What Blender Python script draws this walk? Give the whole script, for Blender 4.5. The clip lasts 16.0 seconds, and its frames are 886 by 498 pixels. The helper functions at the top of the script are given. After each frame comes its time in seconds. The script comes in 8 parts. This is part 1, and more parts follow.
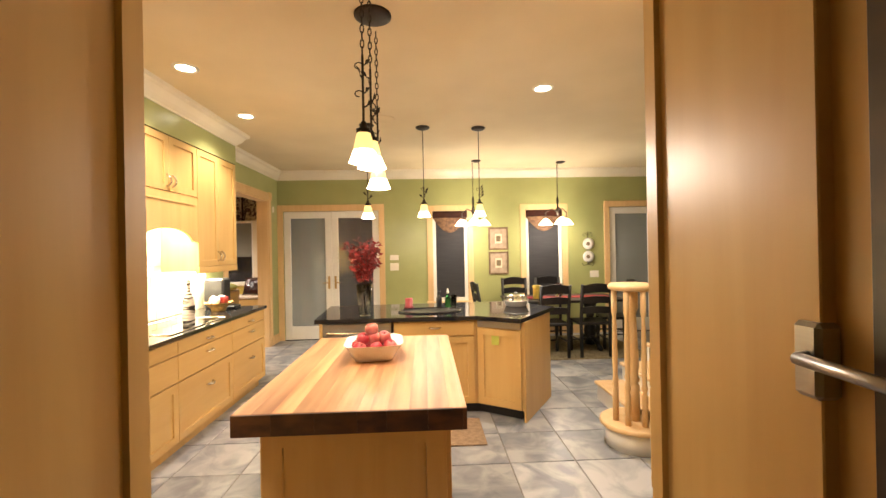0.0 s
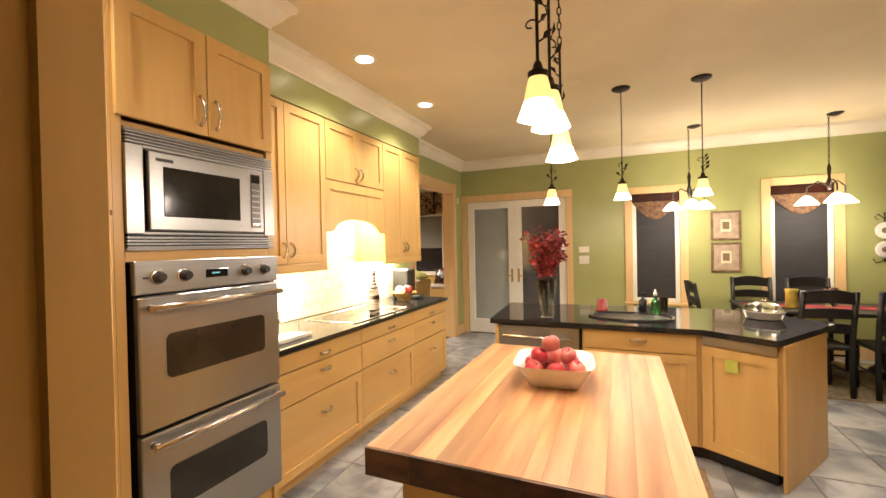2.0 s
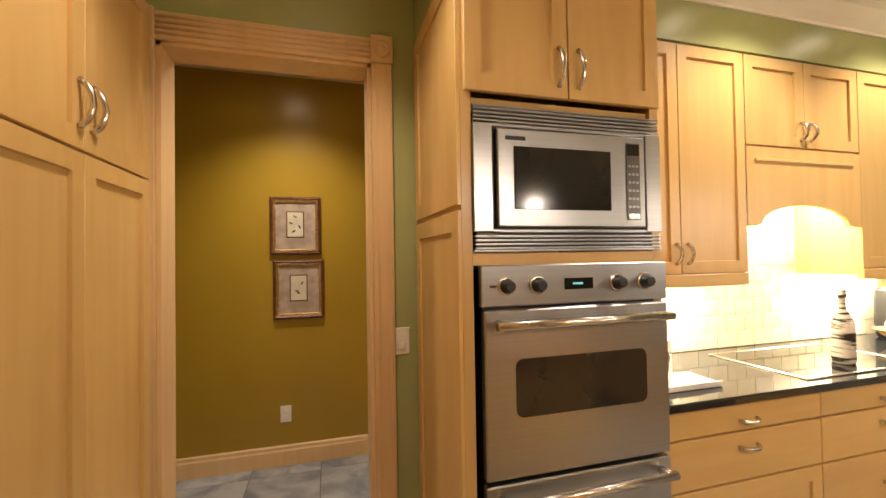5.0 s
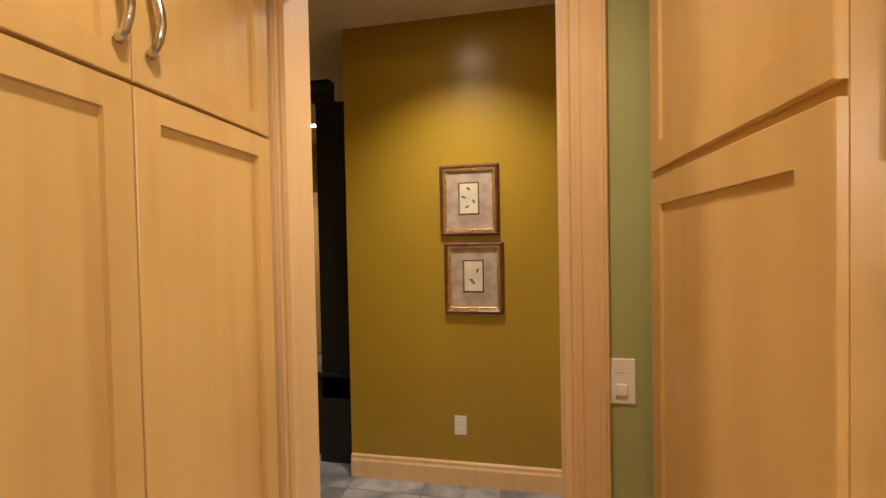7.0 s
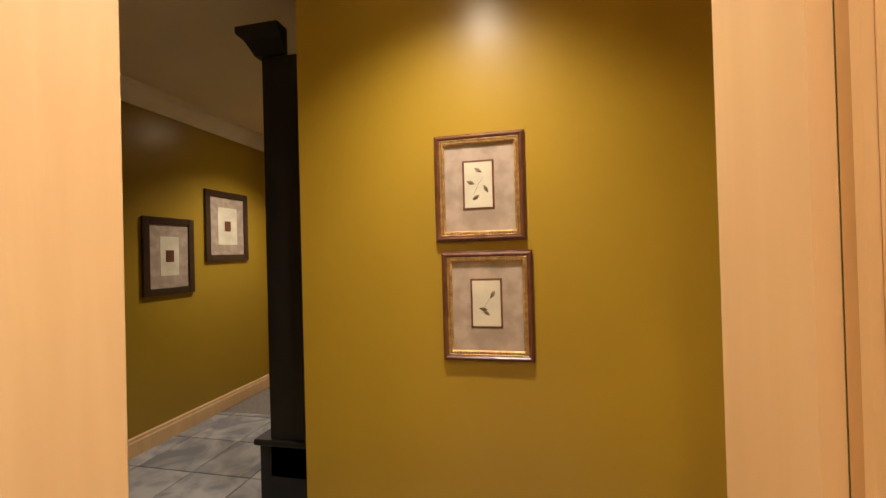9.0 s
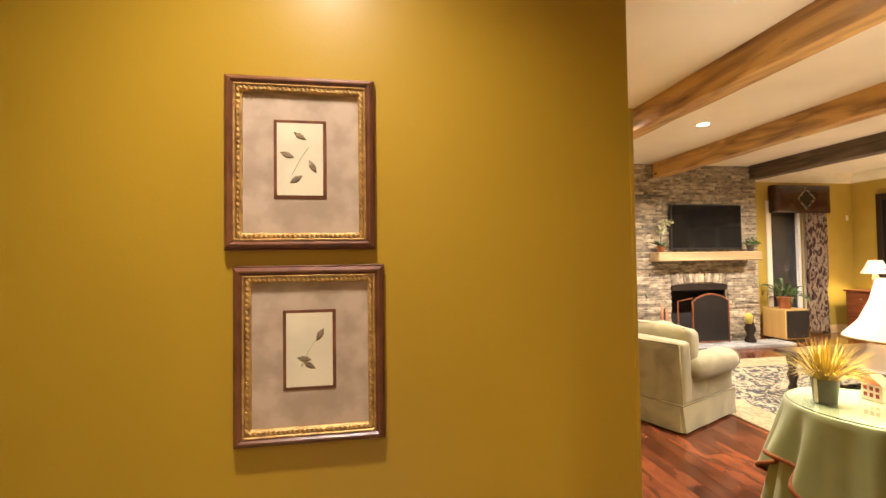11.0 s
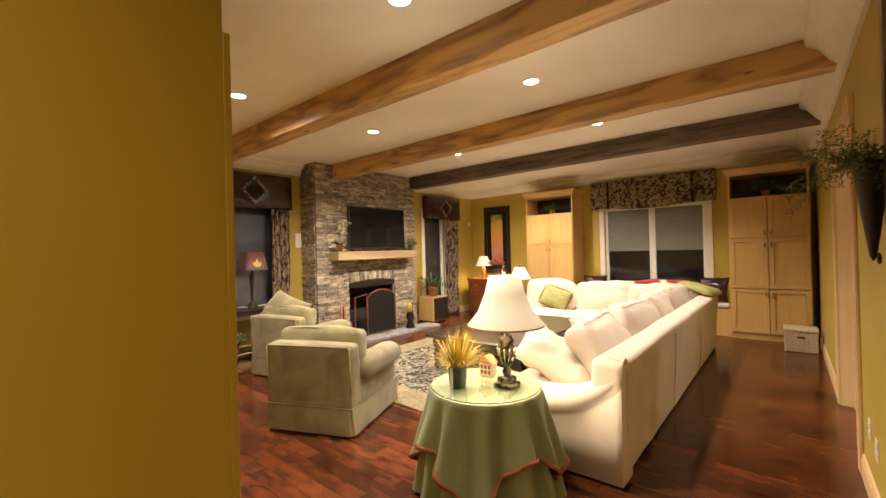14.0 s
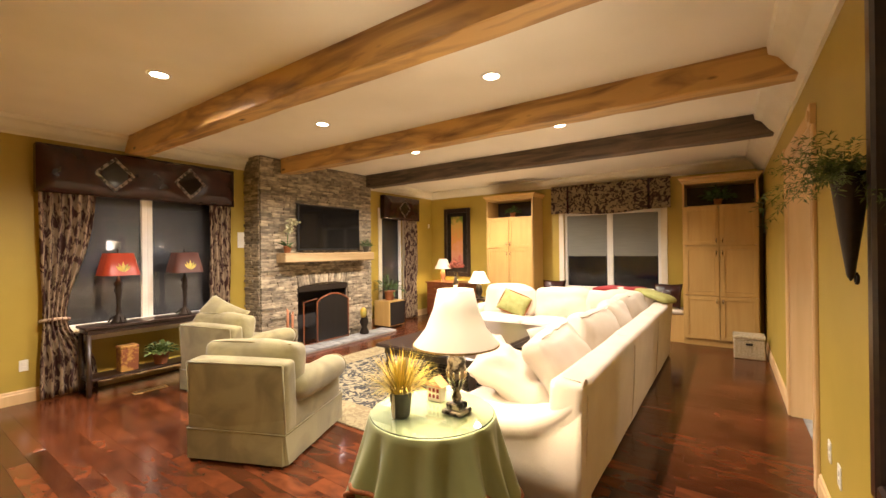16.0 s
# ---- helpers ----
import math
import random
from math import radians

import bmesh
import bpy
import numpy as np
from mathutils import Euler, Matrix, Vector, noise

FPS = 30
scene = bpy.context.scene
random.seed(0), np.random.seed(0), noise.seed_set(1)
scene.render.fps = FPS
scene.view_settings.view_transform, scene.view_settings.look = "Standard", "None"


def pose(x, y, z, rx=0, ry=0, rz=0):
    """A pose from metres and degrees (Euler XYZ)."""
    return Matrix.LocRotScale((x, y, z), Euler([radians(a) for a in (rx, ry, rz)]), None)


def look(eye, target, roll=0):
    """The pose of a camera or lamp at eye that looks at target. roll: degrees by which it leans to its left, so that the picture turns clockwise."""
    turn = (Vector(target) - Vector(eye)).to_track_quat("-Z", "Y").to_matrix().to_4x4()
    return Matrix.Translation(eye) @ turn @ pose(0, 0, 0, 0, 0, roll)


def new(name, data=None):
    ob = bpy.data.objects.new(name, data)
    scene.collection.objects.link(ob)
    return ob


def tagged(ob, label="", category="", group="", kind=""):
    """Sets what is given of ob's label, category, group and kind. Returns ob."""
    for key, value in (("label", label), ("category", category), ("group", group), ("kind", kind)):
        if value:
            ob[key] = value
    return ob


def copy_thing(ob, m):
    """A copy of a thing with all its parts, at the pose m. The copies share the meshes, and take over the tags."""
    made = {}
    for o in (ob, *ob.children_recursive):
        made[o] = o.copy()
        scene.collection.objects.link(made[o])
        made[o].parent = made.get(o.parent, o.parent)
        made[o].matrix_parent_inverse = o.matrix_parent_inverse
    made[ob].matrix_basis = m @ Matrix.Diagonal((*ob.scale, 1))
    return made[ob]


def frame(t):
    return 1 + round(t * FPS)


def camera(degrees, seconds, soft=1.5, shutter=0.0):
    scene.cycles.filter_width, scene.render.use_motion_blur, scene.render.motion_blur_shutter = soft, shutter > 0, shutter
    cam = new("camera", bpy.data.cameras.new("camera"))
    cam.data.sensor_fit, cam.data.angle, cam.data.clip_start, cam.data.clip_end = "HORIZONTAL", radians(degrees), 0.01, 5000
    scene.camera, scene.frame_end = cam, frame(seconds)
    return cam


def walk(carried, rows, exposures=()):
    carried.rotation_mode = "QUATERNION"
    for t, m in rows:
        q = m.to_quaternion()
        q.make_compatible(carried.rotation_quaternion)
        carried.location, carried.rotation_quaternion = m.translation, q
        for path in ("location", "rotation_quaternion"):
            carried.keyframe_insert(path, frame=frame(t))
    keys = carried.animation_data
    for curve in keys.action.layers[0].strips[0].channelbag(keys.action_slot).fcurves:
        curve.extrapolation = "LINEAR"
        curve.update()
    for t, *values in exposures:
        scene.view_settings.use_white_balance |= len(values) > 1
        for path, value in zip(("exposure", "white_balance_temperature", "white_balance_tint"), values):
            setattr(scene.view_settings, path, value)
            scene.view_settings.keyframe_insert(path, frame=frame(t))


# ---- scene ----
cam = camera(94.6, 16.0)
PATH = [
    (0, (-0.894, 0.268, 1.524), (-0.808, 2.267, 1.527), -1.1),
    (0.5, (-0.894, 0.398, 1.513), (-1.01, 2.395, 1.517), -0.9),
    (1, (-0.89, 0.533, 1.52), (-1.224, 2.505, 1.514), -0.9),
    (1.5, (-0.897, 0.671, 1.529), (-1.461, 2.589, 1.514), -1.0),
    (2, (-0.925, 0.8, 1.516), (-1.721, 2.634, 1.496), -1.2),
    (2.5, (-1.011, 0.937, 1.504), (-2.012, 2.669, 1.481), -1.4),
    (3, (-1.106, 1.08, 1.504), (-2.321, 2.668, 1.484), -1.7),
    (3.5, (-1.188, 1.165, 1.512), (-2.619, 2.562, 1.504), -1.3),
    (4, (-1.27, 1.24, 1.518), (-2.902, 2.396, 1.526), -1.2),
    (4.5, (-1.361, 1.293, 1.525), (-3.166, 2.155, 1.546), -1.2),
    (5, (-1.464, 1.33, 1.508), (-3.388, 1.874, 1.543), -0.9),
    (5.2, (-1.516, 1.341, 1.498), (-3.472, 1.756, 1.534), -0.7),
    (7.3, (-2.338, 1.393, 1.506), (-4.292, 0.969, 1.47), -1.3),
    (7.5, (-2.416, 1.385, 1.504), (-4.363, 0.927, 1.475), -1.4),
    (8, (-2.636, 1.361, 1.493), (-4.563, 0.825, 1.481), -1.6),
    (8.2, (-2.732, 1.351, 1.493), (-4.657, 0.81, 1.485), -1.6),
    (10.3, (-3.446, 1.276, 1.503), (-5.445, 1.285, 1.57), -1.3),
    (10.5, (-3.492, 1.279, 1.501), (-5.489, 1.364, 1.567), -1.2),
    (11, (-3.628, 1.296, 1.507), (-5.604, 1.6, 1.557), -0.8),
    (11.5, (-3.741, 1.329, 1.506), (-5.66, 1.89, 1.543), -0.4),
    (12, (-3.811, 1.397, 1.512), (-5.632, 2.222, 1.54), -0.0),
    (12.5, (-3.866, 1.485, 1.512), (-5.568, 2.536, 1.528), -0.0),
    (13, (-3.925, 1.568, 1.517), (-5.503, 2.797, 1.523), -0.3),
    (13.5, (-3.95, 1.645, 1.53), (-5.379, 3.044, 1.535), -0.7),
    (14, (-3.955, 1.702, 1.544), (-5.244, 3.232, 1.552), -1.5),
    (14.5, (-3.974, 1.789, 1.559), (-5.169, 3.393, 1.566), -1.9),
    (15, (-4.007, 1.870, 1.569), (-5.168, 3.499, 1.574), -1.9),
    (15.5, (-4.044, 1.945, 1.576), (-5.195, 3.581, 1.579), -1.3),
    (16, (-4.071, 2.002, 1.592), (-5.215, 3.642, 1.597), -0.6),
]
EXPOSURES = [(0.0, 0.88), (1.0, 0.8), (2.0, 0.66), (3.0, 0.55), (4.0, 0.45), (5.0, 0.44), (7.3, 0.74), (8.2, 0.84), (10.5, 1.28), (11.0, 1.15), (11.5, 0.92), (12.0, 0.7), (13.0, 0.46), (13.6, 0.42), (14.2, 0.6), (15.0, 0.78), (16.0, 0.79)]
walk(cam, [(t, look(eye, target, roll)) for t, eye, target, roll in PATH], EXPOSURES)

# ---- world, lights ----
world = bpy.data.worlds.new("night")
scene.world = world
world.use_nodes = True
world.node_tree.nodes["Background"].inputs[0].default_value = (0.010, 0.011, 0.014, 1)
world.node_tree.nodes["Background"].inputs[1].default_value = 0.35

CK, CF, CH = 2.92, 3.05, 2.865          # ceilings: kitchen and hall, family room
WARM = (1.0, 0.85, 0.735)
# last can is unseen, added on the row's line to light pantry and doorway
KIT_CANS = [(-2.66, 3.40), (-2.69, 4.50), (0.16, 3.80), (0.2, 2.35), (-2.6, 1.25)]
FAM_CANS = [(x, y) for y in (3.42, 5.06, 6.75, 8.5) for x in (-7.87, -5.69)]
HALL_CANS = [(-4.08, 1.08), (-6.6, -0.9)]


def lamp(name, kind, place, watts, colour=WARM, size=0.1, target=None, spot=None, sy=None, blend=0.7):
    data = bpy.data.lights.new(name, kind)
    data.energy, data.color = watts, colour
    if kind == "AREA":
        data.size = size
        if sy:
            data.shape, data.size_y = "RECTANGLE", sy
    else:
        data.shadow_soft_size = size
    if spot:
        data.spot_size, data.spot_blend = radians(spot), blend
    ob = new(name, data)
    ob.matrix_world = look(place, target) if target else Matrix.Translation(place)
    return ob


for x, y in KIT_CANS:
    lamp("can_bulb", "SPOT", (x, y, CK - 0.04), (42 if y < 2 else 58) if x < -2.5 else (50 if y < 2.5 else 115), size=0.05, target=(x, y + 0.001, 0), spot=125)
for x, y in FAM_CANS:
    lamp("can_bulb", "SPOT", (x, y, CF - 0.02), 262 if x < -7 else 122, size=0.05, target=(x, y + 0.001, 0), spot=156 if x < -7 else 128)
for x, y in HALL_CANS:
    lamp("can_bulb", "SPOT", (x, y, CH - 0.03), 84, size=0.05, target=(x, y + 0.001, 0), spot=122, blend=1.0)
# under-cabinet strips and the cooker hood's lamps
lamp("strip_light", "AREA", (-3.26, 2.98, 1.345), 20, (1, 0.88, 0.68), 0.7, (-3.3, 2.981, 0.9), sy=0.2)
lamp("strip_light", "AREA", (-3.26, 4.7, 1.345), 20, (1, 0.88, 0.68), 0.7, (-3.3, 4.701, 0.9), sy=0.2)
lamp("hood_light", "AREA", (-3.25, 3.87, 1.9), 26, (1, 0.84, 0.55), 0.7, (-3.3, 3.871, 0.9), sy=0.22)


# ---- materials ----
def base_mat(name, rough=0.5, metal=0.0):
    m = bpy.data.materials.new(name)
    m.use_nodes = True
    b = m.node_tree.nodes["Principled BSDF"]
    b.inputs["Roughness"].default_value = rough
    b.inputs["Metallic"].default_value = metal
    return m, m.node_tree, b


def mat(name, colour, rough=0.5, metal=0.0, other=None, scale=(6, 6, 6), detail=5, lo=0.35, hi=0.65, bump=0.0, fine=0.0, per_object=0.0, per_island=0.0, coat=0.0, sheen=0.0, vary_rough=0.0, distort=0.0, knots=False):
    """Two colours mixed by stretched noise, with relief and variation from piece to piece."""
    m, t, b = base_mat(name, rough, metal)
    n, l = t.nodes, t.links
    other = other or tuple(c * 0.8 for c in colour)
    co = n.new("ShaderNodeTexCoord")
    mp = n.new("ShaderNodeMapping")
    mp.inputs["Scale"].default_value = scale
    l.new(co.outputs["Object"], mp.inputs["Vector"])
    vec = mp.outputs["Vector"]
    if per_object or per_island:
        src = n.new("ShaderNodeObjectInfo").outputs["Random"] if per_object else n.new("ShaderNodeNewGeometry").outputs["Random Per Island"]
        add = n.new("ShaderNodeVectorMath")
        mul = n.new("ShaderNodeMath")
        mul.operation = "MULTIPLY"
        mul.inputs[1].default_value = 37.0
        l.new(src, mul.inputs[0])
        l.new(vec, add.inputs[0])
        l.new(mul.outputs[0], add.inputs[1])
        vec = add.outputs[0]
    nz = n.new("ShaderNodeTexNoise")
    nz.inputs["Scale"].default_value = 1.0
    nz.inputs["Detail"].default_value = detail
    nz.inputs["Distortion"].default_value = distort
    l.new(vec, nz.inputs["Vector"])
    rp = n.new("ShaderNodeValToRGB")
    rp.color_ramp.elements[0].position, rp.color_ramp.elements[1].position = lo, hi
    rp.color_ramp.elements[0].color, rp.color_ramp.elements[1].color = (*other, 1), (*colour, 1)
    l.new(nz.outputs["Fac"], rp.inputs["Fac"])
    out = rp.outputs["Color"]
    if knots:
        km = n.new("ShaderNodeMapping")
        km.inputs["Scale"].default_value = (2.2, 6.0, 6.0)
        l.new(co.outputs["Object"], km.inputs["Vector"])
        vo = n.new("ShaderNodeTexVoronoi")
        vo.inputs["Scale"].default_value = 1.0
        l.new(km.outputs["Vector"], vo.inputs["Vector"])
        kr = n.new("ShaderNodeMapRange")
        kr.inputs["From Min"].default_value, kr.inputs["From Max"].default_value = 0.06, 0.13
        l.new(vo.outputs["Distance"], kr.inputs["Value"])
        kx = n.new("ShaderNodeMix")
        kx.data_type = "RGBA"
        l.new(kr.outputs[0], kx.inputs[0])
        kx.inputs[6].default_value = (*(q * 0.35 for q in other), 1)
        l.new(out, kx.inputs[7])
        out = kx.outputs[2]
    # slow, wide variation
    wide = n.new("ShaderNodeTexNoise")
    wide.inputs["Scale"].default_value = 1.3
    l.new(co.outputs["Object"], wide.inputs["Vector"])
    hsv = n.new("ShaderNodeHueSaturation")
    mr = n.new("ShaderNodeMapRange")
    mr.inputs["To Min"].default_value, mr.inputs["To Max"].default_value = 0.9, 1.1
    l.new(wide.outputs["Fac"], mr.inputs["Value"])
    val = mr.outputs[0]
    if per_object or per_island:
        k = per_object or per_island
        m2 = n.new("ShaderNodeMapRange")
        m2.inputs["To Min"].default_value, m2.inputs["To Max"].default_value = 1 - k, 1 + k
        l.new(src, m2.inputs["Value"])
        mm = n.new("ShaderNodeMath")
        mm.operation = "MULTIPLY"
        l.new(val, mm.inputs[0])
        l.new(m2.outputs[0], mm.inputs[1])
        val = mm.outputs[0]
    l.new(val, hsv.inputs["Value"])
    l.new(out, hsv.inputs["Color"])
    l.new(hsv.outputs["Color"], b.inputs["Base Color"])
    if vary_rough:
        m3 = n.new("ShaderNodeMapRange")
        m3.inputs["To Min"].default_value, m3.inputs["To Max"].default_value = rough, rough + vary_rough
        l.new(nz.outputs["Fac"], m3.inputs["Value"])
        l.new(m3.outputs[0], b.inputs["Roughness"])
    if bump:
        bp = n.new("ShaderNodeBump")
        bp.inputs["Strength"].default_value = bump
        bp.inputs["Distance"].default_value = 0.01
        h = nz.outputs["Fac"]
        if fine:
            fn = n.new("ShaderNodeTexNoise")
            fn.inputs["Scale"].default_value = fine
            l.new(co.outputs["Object"], fn.inputs["Vector"])
            h = fn.outputs["Fac"]
        l.new(h, bp.inputs["Height"])
        l.new(bp.outputs[0], b.inputs["Normal"])
    if coat:
        b.inputs["Coat Weight"].default_value = coat
        b.inputs["Coat Roughness"].default_value = 0.3
    if sheen:
        b.inputs["Sheen Weight"].default_value = sheen
    return m


def glow(name, colour, strength, base=None):
    m, t, b = base_mat(name, 0.4)
    b.inputs["Base Color"].default_value = (*(base or colour), 1)
    b.inputs["Emission Color"].default_value = (*colour, 1)
    b.inputs["Emission Strength"].default_value = strength
    return m


def clear(name, tint=(1, 1, 1), rough=0.0, ior=1.45):
    m, t, b = base_mat(name, rough)
    b.inputs["Base Color"].default_value = (*tint, 1)
    b.inputs["Transmission Weight"].default_value = 1
    b.inputs["IOR"].default_value = ior
    return m


MAPLE = mat("maple", (0.615, 0.403, 0.143), 0.36, other=(0.568, 0.352, 0.117), scale=(14, 14, 1.1), detail=6, bump=0.015, per_object=0.05, coat=0.1, distort=0.5)
MAPLE_H = mat("maple_across", (0.615, 0.403, 0.143), 0.36, other=(0.568, 0.352, 0.117), scale=(1.1, 1.1, 14), detail=6, bump=0.015, per_object=0.05, coat=0.1, distort=0.5)
TRIM_WOOD = mat("trim_wood", (0.72, 0.5, 0.25), 0.42, other=(0.67, 0.45, 0.215), scale=(16, 16, 1.2), detail=6, bump=0.012, distort=0.4)
BUTCHER = mat("butcher_block", (0.60, 0.345, 0.16), 0.4, other=(0.36, 0.155, 0.06), scale=(14, 1.2, 14), detail=6, per_object=0.28, coat=0.08, bump=0.015)
END_GRAIN = mat("dark_end_grain", (0.09, 0.035, 0.012), 0.4, other=(0.03, 0.012, 0.006), scale=(9, 9, 20), per_object=0.4)
GREEN = mat("green_paint", (0.37, 0.39, 0.16), 0.3, other=(0.34, 0.36, 0.145), scale=(3, 3, 3), bump=0.04, fine=160)
MUSTARD = mat("mustard_paint", (0.36, 0.232, 0.020), 0.32, other=(0.335, 0.212, 0.017), scale=(2, 2, 2), bump=0.03, fine=150)
FAM_PAINT = mat("ochre_paint", (0.47, 0.34, 0.06), 0.5, other=(0.43, 0.31, 0.05), scale=(2, 2, 2), bump=0.04, fine=150)
CEIL = mat("ceiling_paint", (0.74, 0.63, 0.43), 0.8, other=(0.71, 0.6, 0.4), scale=(2, 2, 2), bump=0.03, fine=120)
FAM_CEIL = mat("pale_ceiling_paint", (0.87, 0.81, 0.70), 0.75, other=(0.85, 0.79, 0.67), scale=(2, 2, 2), bump=0.03, fine=120)
CREAM = mat("cream_gloss_paint", (0.82, 0.76, 0.62), 0.35, other=(0.78, 0.71, 0.56), scale=(4, 4, 4))
WHITE = mat("white_paint", (0.82, 0.8, 0.74), 0.35, other=(0.78, 0.76, 0.7), scale=(5, 5, 5))
PLASTIC = mat("ivory_plastic", (0.8, 0.76, 0.66), 0.3, other=(0.77, 0.73, 0.62))
TILE = mat("slate_tile", (0.40, 0.40, 0.385), 0.26, other=(0.17, 0.185, 0.2), scale=(4, 4, 4), detail=9, bump=0.12, per_object=0.18, vary_rough=0.25, distort=0.9, lo=0.36, hi=0.62)
GROUT = mat("grout", (0.22, 0.2, 0.17), 0.9, bump=0.1, scale=(30, 30, 30))
PLANK = mat("cherry_floor", (0.14, 0.039, 0.013), 0.1, other=(0.04, 0.012, 0.006), scale=(4, 9, 4), detail=6, per_object=0.42, vary_rough=0.12, bump=0.02, distort=0.7, lo=0.28, hi=0.68)
PLANK_FAR = mat("cherry_floor_rest", (0.14, 0.039, 0.013), 0.1, other=(0.04, 0.012, 0.006), scale=(4, 9, 4), detail=6, per_island=0.42, vary_rough=0.12, bump=0.02, distort=0.7, lo=0.28, hi=0.68)
STEEL = mat("brushed_steel", (0.40, 0.40, 0.395), 0.3, 1.0, other=(0.375, 0.375, 0.37), scale=(2, 1.2, 160), detail=2, vary_rough=0.05)
CHROME = mat("satin_nickel", (0.72, 0.68, 0.62), 0.2, 1.0, scale=(30, 30, 30))
BLACK_GLASS = mat("black_glass", (0.012, 0.011, 0.01), 0.06, scale=(3, 3, 3))
OVEN_GLASS = mat("smoked_oven_glass", (0.02, 0.018, 0.015), 0.12, scale=(3, 3, 3))
DARKSTEEL = mat("dark_steel", (0.16, 0.15, 0.14), 0.3, 0.8, scale=(30, 30, 30))
BLACK_PL = mat("black_plastic", (0.02, 0.02, 0.02), 0.35)
GRANITE = mat("black_granite", (0.012, 0.012, 0.014), 0.07, other=(0.05, 0.05, 0.055), scale=(160, 160, 160), detail=3, lo=0.25, hi=0.42)
SPLASH = mat("cream_tile", (0.8, 0.72, 0.52), 0.25, other=(0.74, 0.65, 0.45), per_object=0.06, scale=(8, 8, 8))
IRON = mat("dark_iron", (0.035, 0.025, 0.018), 0.5, 0.6, bump=0.1, scale=(40, 40, 40))
DARKWOOD = mat("espresso_wood", (0.035, 0.018, 0.011), 0.28, other=(0.02, 0.01, 0.007), scale=(20, 3, 20), coat=0.3)
BLACKWOOD = mat("black_painted_wood", (0.007, 0.006, 0.006), 0.45, other=(0.004, 0.0035, 0.003), scale=(20, 20, 2))
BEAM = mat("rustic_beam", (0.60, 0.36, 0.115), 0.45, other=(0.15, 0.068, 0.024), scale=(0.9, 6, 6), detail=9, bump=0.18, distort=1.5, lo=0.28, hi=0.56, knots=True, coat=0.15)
# timber like BEAM in a darker, greyer colour, for the third beam
BEAM_DARK = mat("dark_grey_beam", (0.17, 0.115, 0.075), 0.55, other=(0.05, 0.038, 0.03), scale=(1.1, 10, 10), detail=9, bump=0.18, distort=1.5, knots=True)
STONE = mat("ledger_stone", (0.42, 0.35, 0.24), 0.8, other=(0.17, 0.135, 0.095), scale=(9, 9, 14), detail=8, bump=0.35, per_island=0.45)
HEARTH = mat("slate_hearth", (0.36, 0.36, 0.35), 0.5, other=(0.2, 0.2, 0.2), scale=(6, 6, 6), bump=0.2, per_object=0.25)
SOFA = mat("cream_upholstery", (0.66, 0.575, 0.455), 0.9, other=(0.61, 0.52, 0.40), scale=(4, 4, 4), bump=0.12, fine=260, sheen=0.25)
SAGE = mat("sage_chenille", (0.27, 0.235, 0.105), 0.85, other=(0.175, 0.145, 0.06), scale=(3.0, 3.0, 3.0), detail=6, bump=0.12, fine=180, sheen=0.35, lo=0.38, hi=0.6, distort=0.8)
CLOTH = mat("green_tablecloth", (0.26, 0.285, 0.115), 0.75, other=(0.22, 0.245, 0.095), scale=(5, 5, 5), bump=0.08, fine=300, sheen=0.2)
FRINGE = mat("rust_fringe", (0.32, 0.11, 0.03), 0.9, other=(0.2, 0.06, 0.02), scale=(60, 60, 10), bump=0.4)
GREEN_PILLOW = mat("green_pillow_cloth", (0.36, 0.36, 0.12), 0.8, other=(0.28, 0.28, 0.08), scale=(12, 12, 12))
LEATHER = mat("brown_leather", (0.045, 0.014, 0.009), 0.2, other=(0.026, 0.008, 0.006), scale=(5, 5, 5), bump=0.06, fine=200)
PATTERN = mat("patterned_drape", (0.55, 0.42, 0.28), 0.7, other=(0.09, 0.035, 0.03), scale=(16, 22, 7), detail=3, lo=0.44, hi=0.54, distort=1.2)
PATTERN2 = mat("patterned_valance_cloth", (0.46, 0.35, 0.19), 0.8, other=(0.07, 0.035, 0.025), scale=(9, 9, 10), detail=2, lo=0.45, hi=0.53, distort=2.2)
GOLDCLOTH = mat("gold_brown_drape", (0.22, 0.12, 0.05), 0.7, other=(0.09, 0.04, 0.02), scale=(20, 20, 20))
NIGHT_BACK = mat("dark_window_backing", (0.014, 0.015, 0.018), 0.5, other=(0.008, 0.009, 0.011), scale=(1.2, 1.2, 2.5))
GREYSHADE = mat("grey_roller_shade", (0.22, 0.225, 0.2), 0.8, other=(0.2, 0.205, 0.18), scale=(3, 3, 40))
DARKSHADE = mat("dark_screen_shade", (0.028, 0.028, 0.03), 0.7, other=(0.02, 0.02, 0.023), scale=(3, 3, 60))
RUG = mat("rug_field", (0.42, 0.35, 0.20), 0.95, other=(0.3, 0.25, 0.13), scale=(7, 7, 7), bump=0.2, fine=300)
RUG_DARK = mat("rug_floral", (0.27, 0.23, 0.14), 0.95, other=(0.02, 0.02, 0.022), scale=(9, 9, 9), detail=2, lo=0.49, hi=0.53, bump=0.2, distort=2.2)
RUG_BORDER = mat("rug_border", (0.28, 0.23, 0.125), 0.95, other=(0.2, 0.155, 0.08), scale=(14, 14, 14), detail=2, lo=0.45, hi=0.55, distort=1.5)
APPLE = mat("red_apple", (0.40, 0.02, 0.03), 0.28, other=(0.5, 0.13, 0.1), scale=(14, 14, 6), lo=0.35, hi=0.55, per_object=0.2)
CERAMIC = mat("white_ceramic", (0.87, 0.85, 0.78), 0.18)
LEAF = mat("green_leaf", (0.07, 0.14, 0.03), 0.5, other=(0.035, 0.08, 0.02), scale=(12, 12, 12), per_island=0.3)
